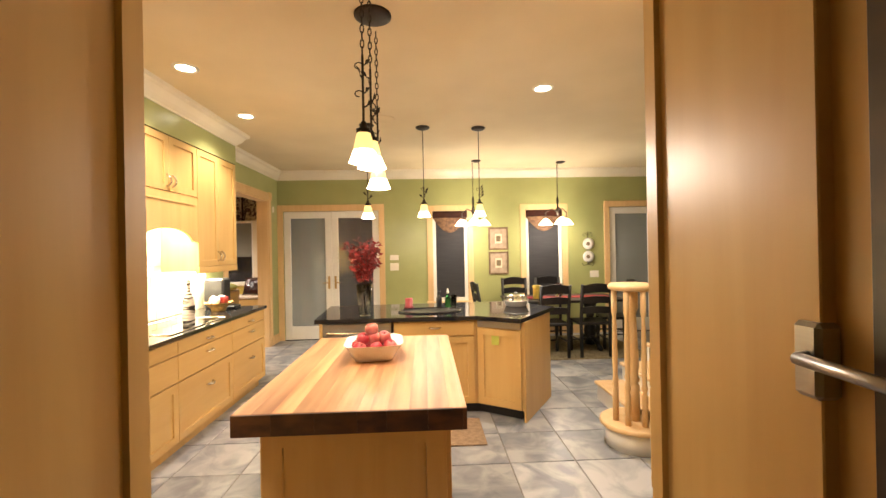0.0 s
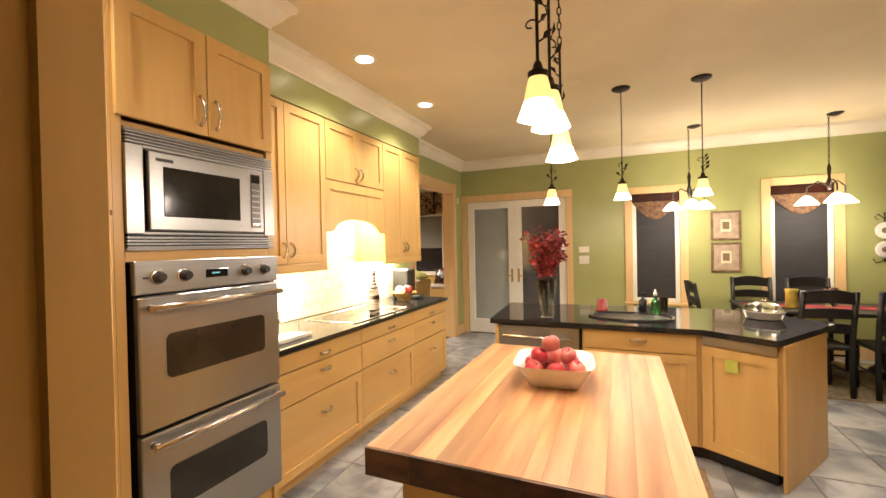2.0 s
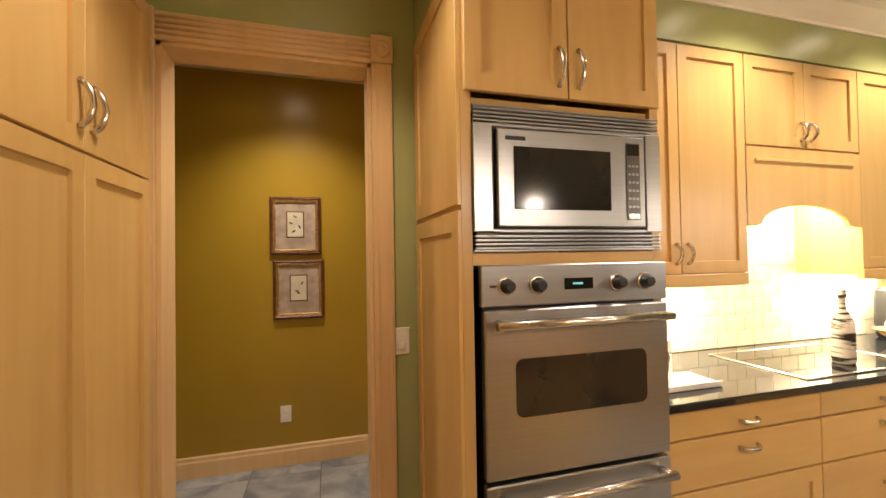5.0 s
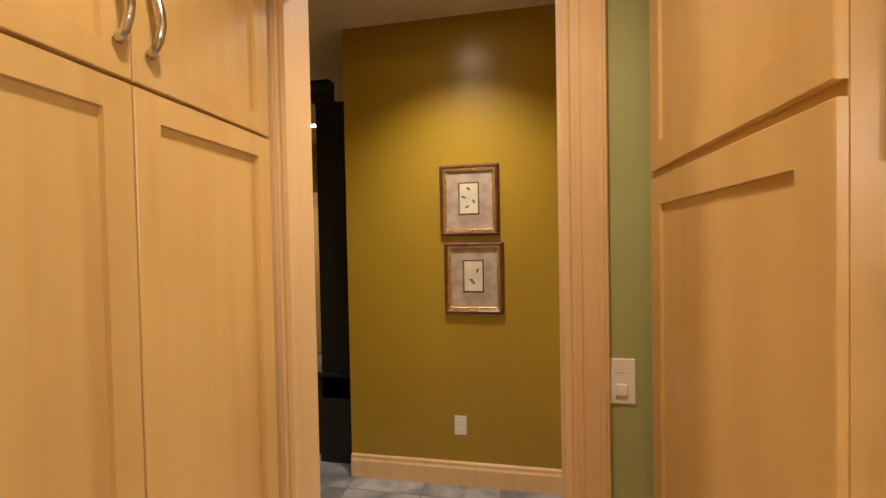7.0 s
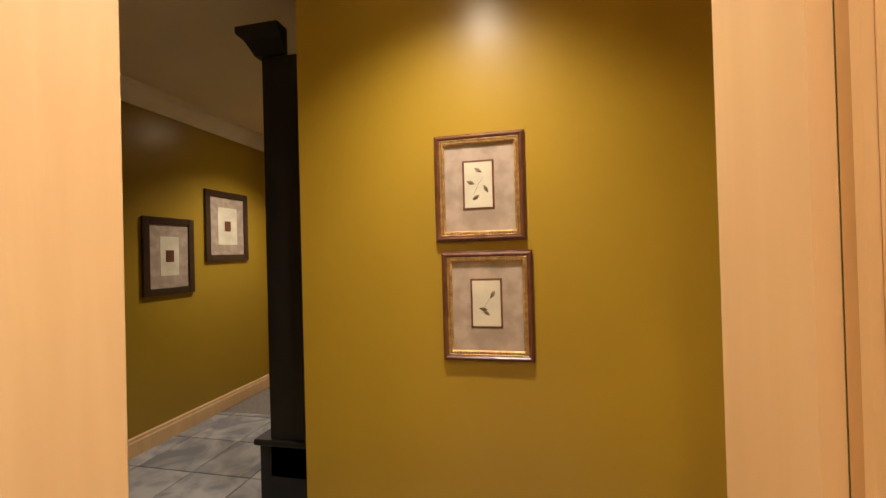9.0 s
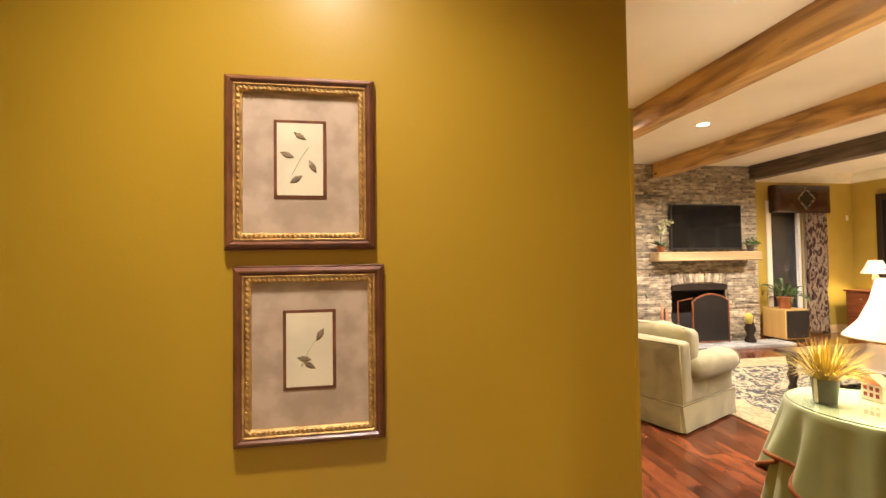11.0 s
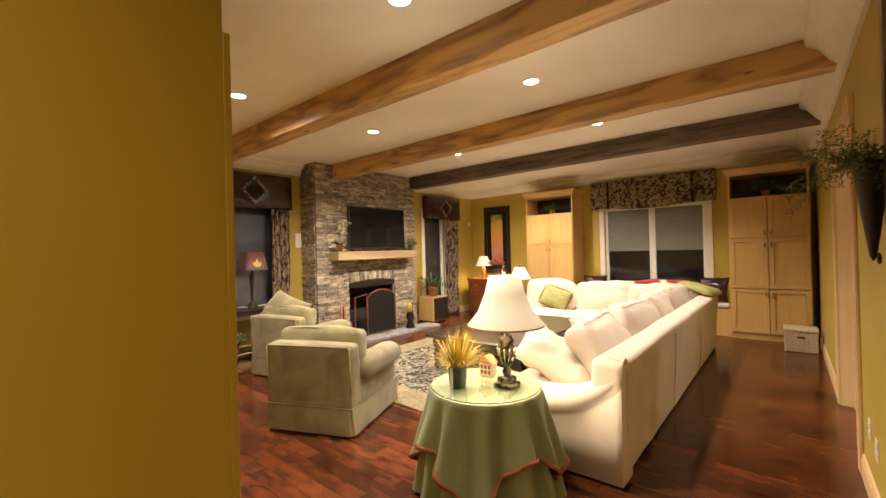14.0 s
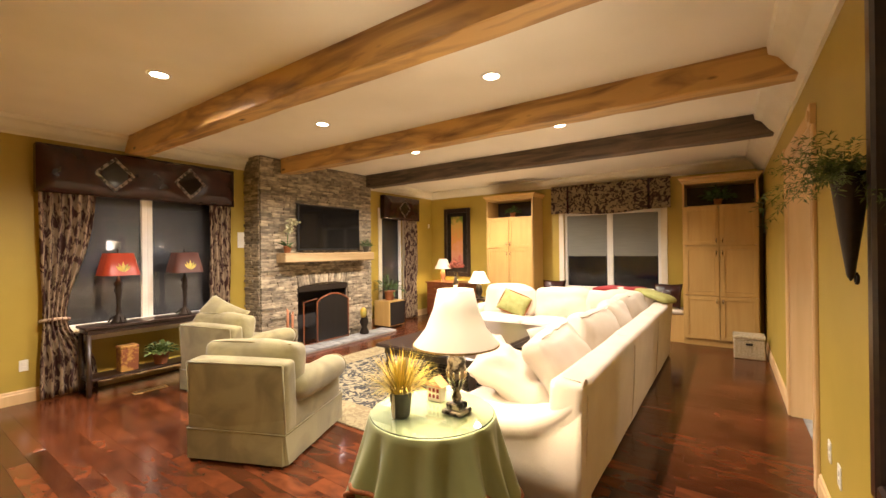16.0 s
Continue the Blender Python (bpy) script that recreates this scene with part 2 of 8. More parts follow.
LEAF_PALE = mat("pale_fern", (0.17, 0.23, 0.06), 0.55, other=(0.09, 0.14, 0.03), scale=(12, 12, 12), per_island=0.3)
GRASS = mat("yellow_grass", (0.55, 0.36, 0.05), 0.6, other=(0.25, 0.22, 0.04), scale=(9, 9, 9), per_island=0.35)
REDLEAF = mat("red_leaves", (0.34, 0.02, 0.018), 0.55, other=(0.12, 0.008, 0.01), scale=(12, 12, 12), per_island=0.4)
ORCHID = mat("pale_orchid", (0.6, 0.58, 0.35), 0.5, per_island=0.1)
TERRA = mat("terracotta", (0.4, 0.15, 0.06), 0.6, bump=0.1)
TIN = mat("galvanised_tin", (0.14, 0.135, 0.11), 0.4, 0.7, scale=(14, 14, 14))
CHERRY = mat("cherry_wood", (0.25, 0.075, 0.025), 0.3, other=(0.15, 0.04, 0.012), scale=(3, 20, 20), coat=0.3)
GOLD = mat("gilt", (0.55, 0.36, 0.12), 0.5, 0.35, other=(0.33, 0.19, 0.06), scale=(40, 40, 40), bump=0.2)
BROWN_FRAME = mat("brown_frame", (0.16, 0.06, 0.025), 0.35, other=(0.09, 0.03, 0.014), scale=(20, 20, 20))
MATBOARD = mat("grey_mat_board", (0.43, 0.34, 0.25), 0.8, other=(0.33, 0.255, 0.18), scale=(14, 14, 14), detail=7, lo=0.4, hi=0.6)
PAPER = mat("ivory_paper", (0.7, 0.64, 0.46), 0.8)
INK = mat("sepia_ink", (0.24, 0.17, 0.09), 0.8, other=(0.12, 0.1, 0.06), scale=(60, 60, 60))
TAUPE_FRAME = mat("taupe_frame", (0.24, 0.16, 0.09), 0.4, other=(0.15, 0.1, 0.055), scale=(20, 20, 20))
CANDLE = mat("red_candle", (0.25, 0.015, 0.012), 0.4)
WICKER = mat("whitewashed_wicker", (0.6, 0.52, 0.36), 0.75, other=(0.4, 0.33, 0.2), scale=(40, 40, 70), bump=0.5)
BLUEPOT = mat("mottled_porcelain", (0.55, 0.5, 0.42), 0.25, other=(0.02, 0.015, 0.015), scale=(7, 7, 50), lo=0.42, hi=0.52)
SILVER = mat("antique_silver", (0.34, 0.29, 0.24), 0.32, 0.8, other=(0.035, 0.028, 0.024), scale=(26, 26, 26), lo=0.42, hi=0.56)
BOOK = mat("amber_box_paper", (0.42, 0.22, 0.05), 0.6, other=(0.2, 0.06, 0.02), scale=(18, 18, 18), lo=0.42, hi=0.54)
THROW_RED = mat("red_throw", (0.25, 0.02, 0.02), 0.9)
STICKY = mat("yellow_green_note", (0.55, 0.6, 0.1), 0.8)
ARTP, _t, _b = base_mat("autumn_painting", 0.5)
_n, _l = _t.nodes, _t.links
_co, _sep, _nz, _mix, _rp = (_n.new(k) for k in ("ShaderNodeTexCoord", "ShaderNodeSeparateXYZ", "ShaderNodeTexNoise", "ShaderNodeMath", "ShaderNodeValToRGB"))
_nz.inputs["Scale"].default_value, _nz.inputs["Detail"].default_value = 9.0, 8.0
_mix.operation = "MULTIPLY_ADD"
_mix.inputs[1].default_value = 0.5
_mp = _n.new("ShaderNodeMapping")
_mp.inputs["Scale"].default_value = (1, 1, 0.5)
_l.new(_co.outputs["Object"], _mp.inputs["Vector"])
_l.new(_mp.outputs["Vector"], _sep.inputs[0])
_l.new(_co.outputs["Object"], _nz.inputs["Vector"])
_l.new(_nz.outputs["Fac"], _mix.inputs[0])
_l.new(_sep.outputs["Z"], _mix.inputs[2])
_l.new(_mix.outputs[0], _rp.inputs["Fac"])
_rp.color_ramp.elements[0].position, _rp.color_ramp.elements[1].position = 0.35, 1.0
_rp.color_ramp.elements[0].color, _rp.color_ramp.elements[1].color = (0.5, 0.06, 0.05, 1), (0.14, 0.2, 0.03, 1)
for _p, _c in ((0.5, (0.62, 0.3, 0.2, 1)), (0.7, (0.6, 0.25, 0.06, 1)), (0.88, (0.5, 0.32, 0.08, 1))):
    _rp.color_ramp.elements.new(_p).color = _c
_l.new(_rp.outputs["Color"], _b.inputs["Base Color"])
GLASS = clear("window_glass", ior=1.36)
VASE_GLASS = clear("vase_glass", (0.92, 0.95, 0.92), 0.02)
GREEN_GLASS = clear("green_glass", (0.1, 0.6, 0.15), 0.05)
MIRROR, _t, _b = base_mat("mirror", 0.02, 1.0)
_b.inputs["Base Color"].default_value = (0.85, 0.85, 0.82, 1)
CAN_GLOW = glow("can_lens", (1, 0.86, 0.62), 22)
SHADE_GLOW = glow("frosted_shade", (1, 0.82, 0.55), 5.0, (0.9, 0.8, 0.6))
# upper shade glass: weaker, yellower glow, so the bulb's fade is set here
SHADE_TOP = glow("dim_amber_shade", (0.9, 0.66, 0.22), 0.8, (0.8, 0.62, 0.3))
LINEN_GLOW = glow("lit_linen_shade", (1, 0.78, 0.5), 0.3, (0.85, 0.78, 0.62))
RED_GLOW = glow("lit_red_shade", (0.8, 0.08, 0.02), 0.07, (0.24, 0.03, 0.012))
AMBER_SHADE = mat("brown_lamp_shade", (0.09, 0.03, 0.02), 0.6)
LCD = glow("blue_display", (0.15, 0.5, 0.6), 0.4)


# ---- building helpers ----
def V(*a):
    return Vector(a)


def box(bm, x0, x1, y0, y1, z0, z1, b=0.0, m=None):
    """A box with chamfered edges of width b."""
    x0, x1 = sorted((x0, x1))
    y0, y1 = sorted((y0, y1))
    z0, z1 = sorted((z0, z1))
    c = V((x0 + x1) / 2, (y0 + y1) / 2, (z0 + z1) / 2)
    h = ((x1 - x0) / 2, (y1 - y0) / 2, (z1 - z0) / 2)
    b = min(b, 0.45 * min(h) * 2)
    signs = [(i, j, k) for i in (-1, 1) for j in (-1, 1) for k in (-1, 1)]
    if b <= 0:
        v = {s: bm.verts.new(c + V(*(s[i] * h[i] for i in range(3)))) for s in signs}
        vv = {(s, a): v[s] for s in signs for a in range(3)}
    else:
        vv = {(s, a): bm.verts.new(c + V(*(s[i] * (h[i] - (0 if i == a else b)) for i in range(3)))) for s in signs for a in range(3)}
    if m is not None:
        for q in set(vv.values()):
            q.co = m @ q.co
    for a in range(3):
        o, p = [i for i in range(3) if i != a]
        for sg in (-1, 1):
            ring = []
            for so, sp in ((-1, -1), (1, -1), (1, 1), (-1, 1)):
                s = [0, 0, 0]
                s[a], s[o], s[p] = sg, so, sp
                ring.append(vv[(tuple(s), a)])
            bm.faces.new(ring)
    if b > 0:
        for a in range(3):
            o, p = [i for i in range(3) if i != a]
            for so in (-1, 1):
                for sp in (-1, 1):
                    s1, s2 = [0, 0, 0], [0, 0, 0]
                    s1[a], s2[a] = -1, 1
                    s1[o] = s2[o] = so
                    s1[p] = s2[p] = sp
                    s1, s2 = tuple(s1), tuple(s2)
                    bm.faces.new([vv[(s1, o)], vv[(s2, o)], vv[(s2, p)], vv[(s1, p)]])
        for s in signs:
            bm.faces.new([vv[(s, 0)], vv[(s, 1)], vv[(s, 2)]])
    return bm


def lathe(bm, profile, x, y, z, n=20, m=None, cap=True, flute=None):
    """Turns (radius, height) pairs round the upright axis at x, y, z."""
    rings = []
    for r, h in profile:
        ring = []
        for i in range(n):
            a = 2 * math.pi * i / n
            k = flute(a, h) if flute else 1.0
            co = V(x + r * k * math.cos(a), y + r * k * math.sin(a), z + h)
            ring.append(bm.verts.new(m @ co if m is not None else co))
        rings.append(ring)
    for p, q in zip(rings, rings[1:]):
        for i in range(n):
            f = bm.faces.new([p[i], p[(i + 1) % n], q[(i + 1) % n], q[i]])
            f.smooth = True
    if cap:
        bm.faces.new(rings[0])
        bm.faces.new(rings[-1])
    return bm


def tube(bm, pts, r, n=8, r2=None):
    """A round bar along points."""
    pts = [Vector(p) for p in pts]
    rings = []
    for i, p in enumerate(pts):
        d = (pts[min(i + 1, len(pts) - 1)] - pts[max(i - 1, 0)]).normalized()
        u = d.orthogonal().normalized() if i == 0 else (u - d * u.dot(d)).normalized()
        w = d.cross(u)
        rr = r if r2 is None else r + (r2 - r) * i / (len(pts) - 1)
        rings.append([bm.verts.new(p + rr * (math.cos(2 * math.pi * k / n) * u + math.sin(2 * math.pi * k / n) * w)) for k in range(n)])
    for a, b in zip(rings, rings[1:]):
        for k in range(n):
            f = bm.faces.new([a[k], a[(k + 1) % n], b[(k + 1) % n], b[k]])
            f.smooth = True
    bm.faces.new(rings[0])
    bm.faces.new(rings[-1])
    return bm


def pad(bm, sx, sy, sz, m, e=0.35, nu=24, nv=12, sag=0.0, seed=0):
    """A stuffed cushion: a swollen box with soft corners, sizes across."""
    def sp(c, k):
        return math.copysign(abs(c) ** k, c)
    rows = []
    for j in range(nv + 1):
        ph = -math.pi / 2 + math.pi * j / nv
        row = []
        for i in range(nu):
            th = 2 * math.pi * i / nu
            co = V(sx / 2 * sp(math.cos(ph), e * 1.3) * sp(math.cos(th), e), sy / 2 * sp(math.cos(ph), e * 1.3) * sp(math.sin(th), e), sz / 2 * sp(math.sin(ph), 0.75))
            if sag:
                co += sag * noise.noise_vector(co * 5 + V(seed, 3 * seed, 0))
            row.append(bm.verts.new(m @ co))
        rows.append(row)
    for a, b in zip(rows, rows[1:]):
        for i in range(nu):
            f = bm.faces.new([a[i], a[(i + 1) % nu], b[(i + 1) % nu], b[i]])
            f.smooth = True
    bmesh.ops.remove_doubles(bm, verts=rows[0] + rows[-1], dist=1e-4)
    return bm


def soft_box(sx, sy, sz, r, m, n=5, puff=0.0, wob=0.0, seed=0):
    """An upholstered block: edges rounded by r, faces swollen by puff, gently uneven."""
    bm = B()
    h = (sx / 2, sy / 2, sz / 2)
    r = min(r, 0.48 * min(sx, sy, sz))
    ax = []
    for a in h:
        edge = [r * q for q in (0, 0.25, 0.55, 1.0)]
        inner = [-a + r + (2 * a - 2 * r) * i / n for i in range(1, n)]
        ax.append([-a + e for e in edge] + inner + [a - e for e in edge[::-1]])
    k = len(ax[0])
    made = {}

    def vert(i):
        if i not in made:
            p = V(*(ax[a][i[a]] for a in range(3)))
            c = V(*(max(-h[a] + r, min(h[a] - r, p[a])) for a in range(3)))
            d = p - c
            q = c + d.normalized() * r if d.length > 1e-9 else p
            for a in range(3):
                if i[a] in (0, k - 1):
                    o, e = [b for b in range(3) if b != a]
                    q[a] += (1 if i[a] else -1) * puff * (1 - (q[o] / h[o]) ** 2) * (1 - (q[e] / h[e]) ** 2)
            if wob:
                q += noise.noise_vector(q * 3.5 + V(seed, 2.3 * seed, 0.7)) * wob + noise.noise_vector(q * 11 + V(seed, 0, 5)) * wob * 0.3
            made[i] = bm.verts.new(m @ q)
        return made[i]
    for a in range(3):
        o, e = [b for b in range(3) if b != a]
        for side in (0, k - 1):
            for u in range(k - 1):
                for w in range(k - 1):
                    ring = []
                    for du, dw in ((0, 0), (1, 0), (1, 1), (0, 1)):
                        i = [0, 0, 0]
                        i[a], i[o], i[e] = side, u + du, w + dw
                        ring.append(vert(tuple(i)))
                    bm.faces.new(ring).smooth = True
    return bm


def knife_pillow(w, d, t, m, seed=0, crease=0.012):
    """A feather pillow with pinched corners and a seam all round."""
    bm = B()
    n = 18
    seam = {}
    for side in (1, -1):
        rows = []
        for i in range(n + 1):
            row = []
            for j in range(n + 1):
                u, v = 2 * i / n - 1, 2 * j / n - 1
                rim = i in (0, n) or j in (0, n)
                x = w / 2 * u * (1 - 0.07 * (1 - v * v) * abs(u))
                y = d / 2 * v * (1 - 0.07 * (1 - u * u) * abs(v))
                z = side * t / 2 * (max(0.0, (1 - u * u) * (1 - v * v))) ** 0.42
                q = V(x, y, z)
                if not rim:
                    q.z += crease * noise.noise(V(u * 2.2 + seed, v * 2.2, side + seed)) + 0.5 * crease * noise.noise(V(u * 6 + seed, v * 3, side))
                if rim and (i, j) in seam:
                    row.append(seam[(i, j)])
                else:
                    vv = bm.verts.new(m @ q)
                    if rim:
                        seam[(i, j)] = vv
                    row.append(vv)
            rows.append(row)
        for a, b in zip(rows, rows[1:]):
            for j in range(n):
                bm.faces.new([a[j], a[j + 1], b[j + 1], b[j]]).smooth = True
    return bm


def prism(bm, outline, z0, z1, m=None):
    """An upright prism over a plan outline."""
    lo = [bm.verts.new((m @ V(x, y, z0)) if m is not None else V(x, y, z0)) for x, y in outline]
    hi = [bm.verts.new((m @ V(x, y, z1)) if m is not None else V(x, y, z1)) for x, y in outline]
    bm.faces.new(lo[::-1])
    bm.faces.new(hi)
    for i in range(len(lo)):
        j = (i + 1) % len(lo)
        bm.faces.new([lo[i], lo[j], hi[j], hi[i]])
    return bm


def sweep(bm, profile, a, b, out, m0=0.0, m1=0.0):
    """A moulding from a to b: profile of (outwards, up); m0, m1 lengthen its ends by the outward distance (mitres)."""
    a, b, out = Vector(a), Vector(b), Vector(out).normalized()
    d = (b - a).normalized()
    p = [bm.verts.new(a + out * o + V(0, 0, u) - d * m0 * o) for o, u in profile]
    q = [bm.verts.new(b + out * o + V(0, 0, u) + d * m1 * o) for o, u in profile]
    n = len(profile)
    for i in range(n):
        j = (i + 1) % n
        bm.faces.new([p[i], p[j], q[j], q[i]])
    bm.faces.new(p)
    bm.faces.new(q[::-1])
    return bm


B = bmesh.new
BASE = {}


def thing(name, label, category, base=(0, 0, 0), group=""):
    ob = new(name)
    ob.location = base
    ob.empty_display_size = 0.1
    BASE[ob.name] = Vector(base)
    return tagged(ob, label, category, group)


def mesh_from(bm, name, material, smooth=False):
    bmesh.ops.recalc_face_normals(bm, faces=bm.faces)
    me = bpy.data.meshes.new(name)
    bm.to_mesh(me)
    bm.free()
    me.materials.append(material)
    if smooth:
        for p in me.polygons:
            p.use_smooth = True
    return me


def part(name, bm, material, parent, label="", smooth=False):
    base = BASE[parent.name]
    if base.length:
        bmesh.ops.translate(bm, verts=bm.verts, vec=-base)
    ob = new(name, mesh_from(bm, name, material, smooth))
    ob.parent = parent
    BASE[ob.name] = base
    return tagged(ob, label) if label else ob


def solid(name, bm, material, label, category, kind="structure", smooth=False):
    ob = new(name, mesh_from(bm, name, material, smooth))
    BASE[ob.name] = Vector((0, 0, 0))
    return tagged(ob, label, category, kind=kind)


def one(name, bm, material, label, category, base, smooth=False, group=""):
    """A thing of one mesh, with its origin at its base."""
    bmesh.ops.translate(bm, verts=bm.verts, vec=-Vector(base))
    ob = new(name, mesh_from(bm, name, material, smooth))
    ob.location = base
    BASE[ob.name] = Vector(base)
    return tagged(ob, label, category, group)


def leaf(bm, p, d, up, length, width, bend=0.3):
    """A pointed leaf blade."""
    d, up = d.normalized(), up.normalized()
    s = d.cross(up)
    s = s.normalized() if s.length > 1e-4 else V(1, 0, 0)
    mid = p + d * length * 0.5 + up * bend * length * 0.25
    tip = p + d * length - up * bend * length * 0.3
    a, b, c, e = bm.verts.new(p), bm.verts.new(mid + s * width / 2), bm.verts.new(tip), bm.verts.new(mid - s * width / 2)
    bm.faces.new([a, b, c, e])


def rnd_dir(r, zlo=-0.2, zhi=1.0):
    a, z = r.uniform(0, 2 * math.pi), r.uniform(zlo, zhi)
    q = math.sqrt(max(0.0, 1 - z * z)) if abs(z) < 1 else 0
    return V(q * math.cos(a), q * math.sin(a), z)


# ---- the large structure ----
WX0, WX1 = -3.60, -3.44       # wall between family room and kitchen
FARY = 7.45
XL, YB = -10.28, 10.4         # family room's chimney wall and window wall
MX = -4.69                    # mustard wall
WY = 2.0                      # near wall of the family room


def wall_x(bm, x0, x1, y0, y1, z1, holes):
    """A wall along y with openings (ya, yb, za, zb)."""
    y = y0
    for ya, yb, za, zb in sorted(holes):
        if ya > y:
            box(bm, x0, x1, y, ya, 0, z1)
        if za > 0:
            box(bm, x0, x1, ya, yb, 0, za)
        if zb < z1:
            box(bm, x0, x1, ya, yb, zb, z1)
        y = yb
    if y < y1:
        box(bm, x0, x1, y, y1, 0, z1)
    return bm


def wall_y(bm, y0, y1, x0, x1, z1, holes):
    x = x0
    for xa, xb, za, zb in sorted(holes):
        if xa > x:
            box(bm, x, xa, y0, y1, 0, z1)
        if za > 0:
            box(bm, xa, xb, y0, y1, 0, za)
        if zb < z1:
            box(bm, xa, xb, y0, y1, zb, z1)
        x = xb
    if x < x1:
        box(bm, x, x1, y0, y1, 0, z1)
    return bm


DOOR_A = (0.64, 1.54, 0, 2.44)
OPEN_B = (5.62, 7.02, 0, 2.38)
mid = (WX0 + WX1) / 2
solid("wall_west", wall_x(B(), mid, WX1, -2.0, FARY, 3.1, [DOOR_A, OPEN_B]), GREEN, "sage green painted kitchen wall with two cased openings", "wall")
solid("wall_family_east", wall_x(B(), WX0, mid, -2.0, 10.56, 3.1, [DOOR_A, OPEN_B]), FAM_PAINT, "ochre yellow painted wall with cased openings", "wall")
FD1, FD2 = (-3.34, -1.70, 0, 2.23), (2.40, 4.04, 0, 2.23)
W1, W2 = (-0.76, -0.15, 0.62, 2.2), (0.89, 1.54, 0.62, 2.2)
solid("wall_north", wall_y(B(), FARY, FARY + 0.16, WX1, 5.0, 3.1, [FD1, FD2, W1, W2]), GREEN, "green painted far kitchen wall with glazed doors and windows", "wall")
bm = box(B(), 5.0, 5.15, -2.0, FARY + 0.16, 0, 3.1)
box(bm, WX1, 5.0, -2.15, -2.0, 0, 3.1)
box(bm, 1.0, 1.14, 1.2, 2.8, 0, 3.1)
solid("wall_east", bm, GREEN, "plain green painted kitchen wall", "wall")
bm = box(B(), MX - 0.12, MX, 0.31, WY, 0, 3.1)
solid("wall_mustard", bm, MUSTARD, "smooth mustard painted hall wall", "wall")
bm = box(B(), XL, MX - 0.12, WY - 0.15, WY, 0, 3.1)
box(bm, -7.4, MX - 0.12, 0.5, 0.62, 0, 3.1)
box(bm, -7.4, WX0, -1.85, -1.72, 0, 3.1)
box(bm, -7.55, -7.4, -1.85, 0.62, 0, 3.1)
solid("wall_mudroom", bm, MUSTARD, "mustard painted mudroom and partition walls", "wall")
WIN_L = (3.28, 5.08, 0.70, 2.42)
WIN_S = (8.55, 9.25, 0.30, 2.42)
solid("wall_chimney_side", wall_x(B(), XL - 0.16, XL, WY - 0.15, YB, 3.1, [WIN_L, WIN_S]), FAM_PAINT, "ochre yellow painted wall behind the chimney", "wall")
WIN_B = (-6.86, -5.07, 0.77, 2.32)
solid("wall_window_side", wall_y(B(), YB, YB + 0.16, XL - 0.16, WX0, 3.1, [WIN_B]), FAM_PAINT, "ochre yellow painted wall with a double window", "wall")
bm = box(B(), WX1 - 0.08, 5.15, -2.15, FARY + 0.16, CK, CK + 0.1)
solid("ceiling_kitchen", bm, CEIL, "cream painted kitchen ceiling", "ceiling")
solid("ceiling_hall", box(B(), -7.55, mid, -2.0, WY, CH, CH + 0.1), CEIL, "cream painted hall ceiling", "ceiling")
solid("ceiling_family", box(B(), XL, WX0, WY, YB, CF, CF + 0.1), FAM_CEIL, "cream painted ceiling between timber beams", "ceiling")
# header where the hall meets the family room is level; close the small step
solid("ceiling_step", box(B(), MX, WX0, WY - 0.06, WY, CH - 0.002, CF + 0.1), CEIL, "painted ceiling edge over the passage", "ceiling")

floor_k = solid("floor_kitchen", box(B(), mid, 5.15, -2.15, FARY, -0.12, -0.006), GROUT, "grey grout bed of the slate tile floor", "floor")
bm = box(B(), -7.55, mid, -2.0, WY, -0.12, -0.006)
floor_h = solid("floor_hall", bm, GROUT, "grey grout bed of the hall tiles", "floor")
floor_f = solid("floor_family", box(B(), XL, mid, WY, YB, -0.12, -0.004), DARKWOOD, "dark red hardwood floor of the family room", "floor")

# crown mouldings
CROWN = [(0, 0), (0.012, 0), (0.014, -0.015 + 0.03), (0.05, 0.05), (0.085, 0.10), (0.115, 0.118), (0.12, 0.15), (0, 0.15)]


def crown(bm, a, b, out, z, m0=0.0, m1=0.0, k=1.0):
    sweep(bm, [(o * k, u * k) for o, u in CROWN], (*a, z - 0.15 * k), (*b, z - 0.15 * k), (*out, 0), m0, m1)


bm = B()
TX, UX = -2.755, -3.08          # fronts of the tall oven cabinet and the wall cabinets
crown(bm, (TX, 1.76), (TX, 2.57), (1, 0), CK, 0, 1)
crown(bm, (TX, 2.57), (UX, 2.57), (0, 1), CK, 1, -1)
crown(bm, (UX, 2.57), (UX, 5.12), (1, 0), CK, -1, 1)
crown(bm, (UX, 5.12), (WX1, 5.12), (0, 1), CK, 1, -1)
crown(bm, (WX1, 5.12), (WX1, FARY), (1, 0), CK, -1, -1)
crown(bm, (WX1, FARY), (5.0, FARY), (0, -1), CK, -1, -1)
crown(bm, (5.0, FARY), (5.0, -2.0), (-1, 0), CK, -1, -1)
crown(bm, (WX0, -1.72), (-7.4, -1.72), (0, 1), CH, -1, -1)
crown(bm, (1.0, 2.8), (1.0, 1.2), (-1, 0), CK, 1, 0)
solid("trim_crown_kitchen", bm, CREAM, "cream painted crown moulding", "moulding")
bm = B()
crown(bm, (XL, WY), (XL, 5.48), (1, 0), CF, -1, 0, 1.2)
crown(bm, (XL, 7.8), (XL, YB), (1, 0), CF, 0, -1, 1.2)
crown(bm, (XL, YB), (WX0, YB), (0, -1), CF, -1, -1, 1.2)
crown(bm, (WX0, YB), (WX0, WY), (-1, 0), CF, -1, -1, 1.9)
solid("trim_crown_family", bm, CREAM, "cream painted crown moulding of the family room", "moulding")
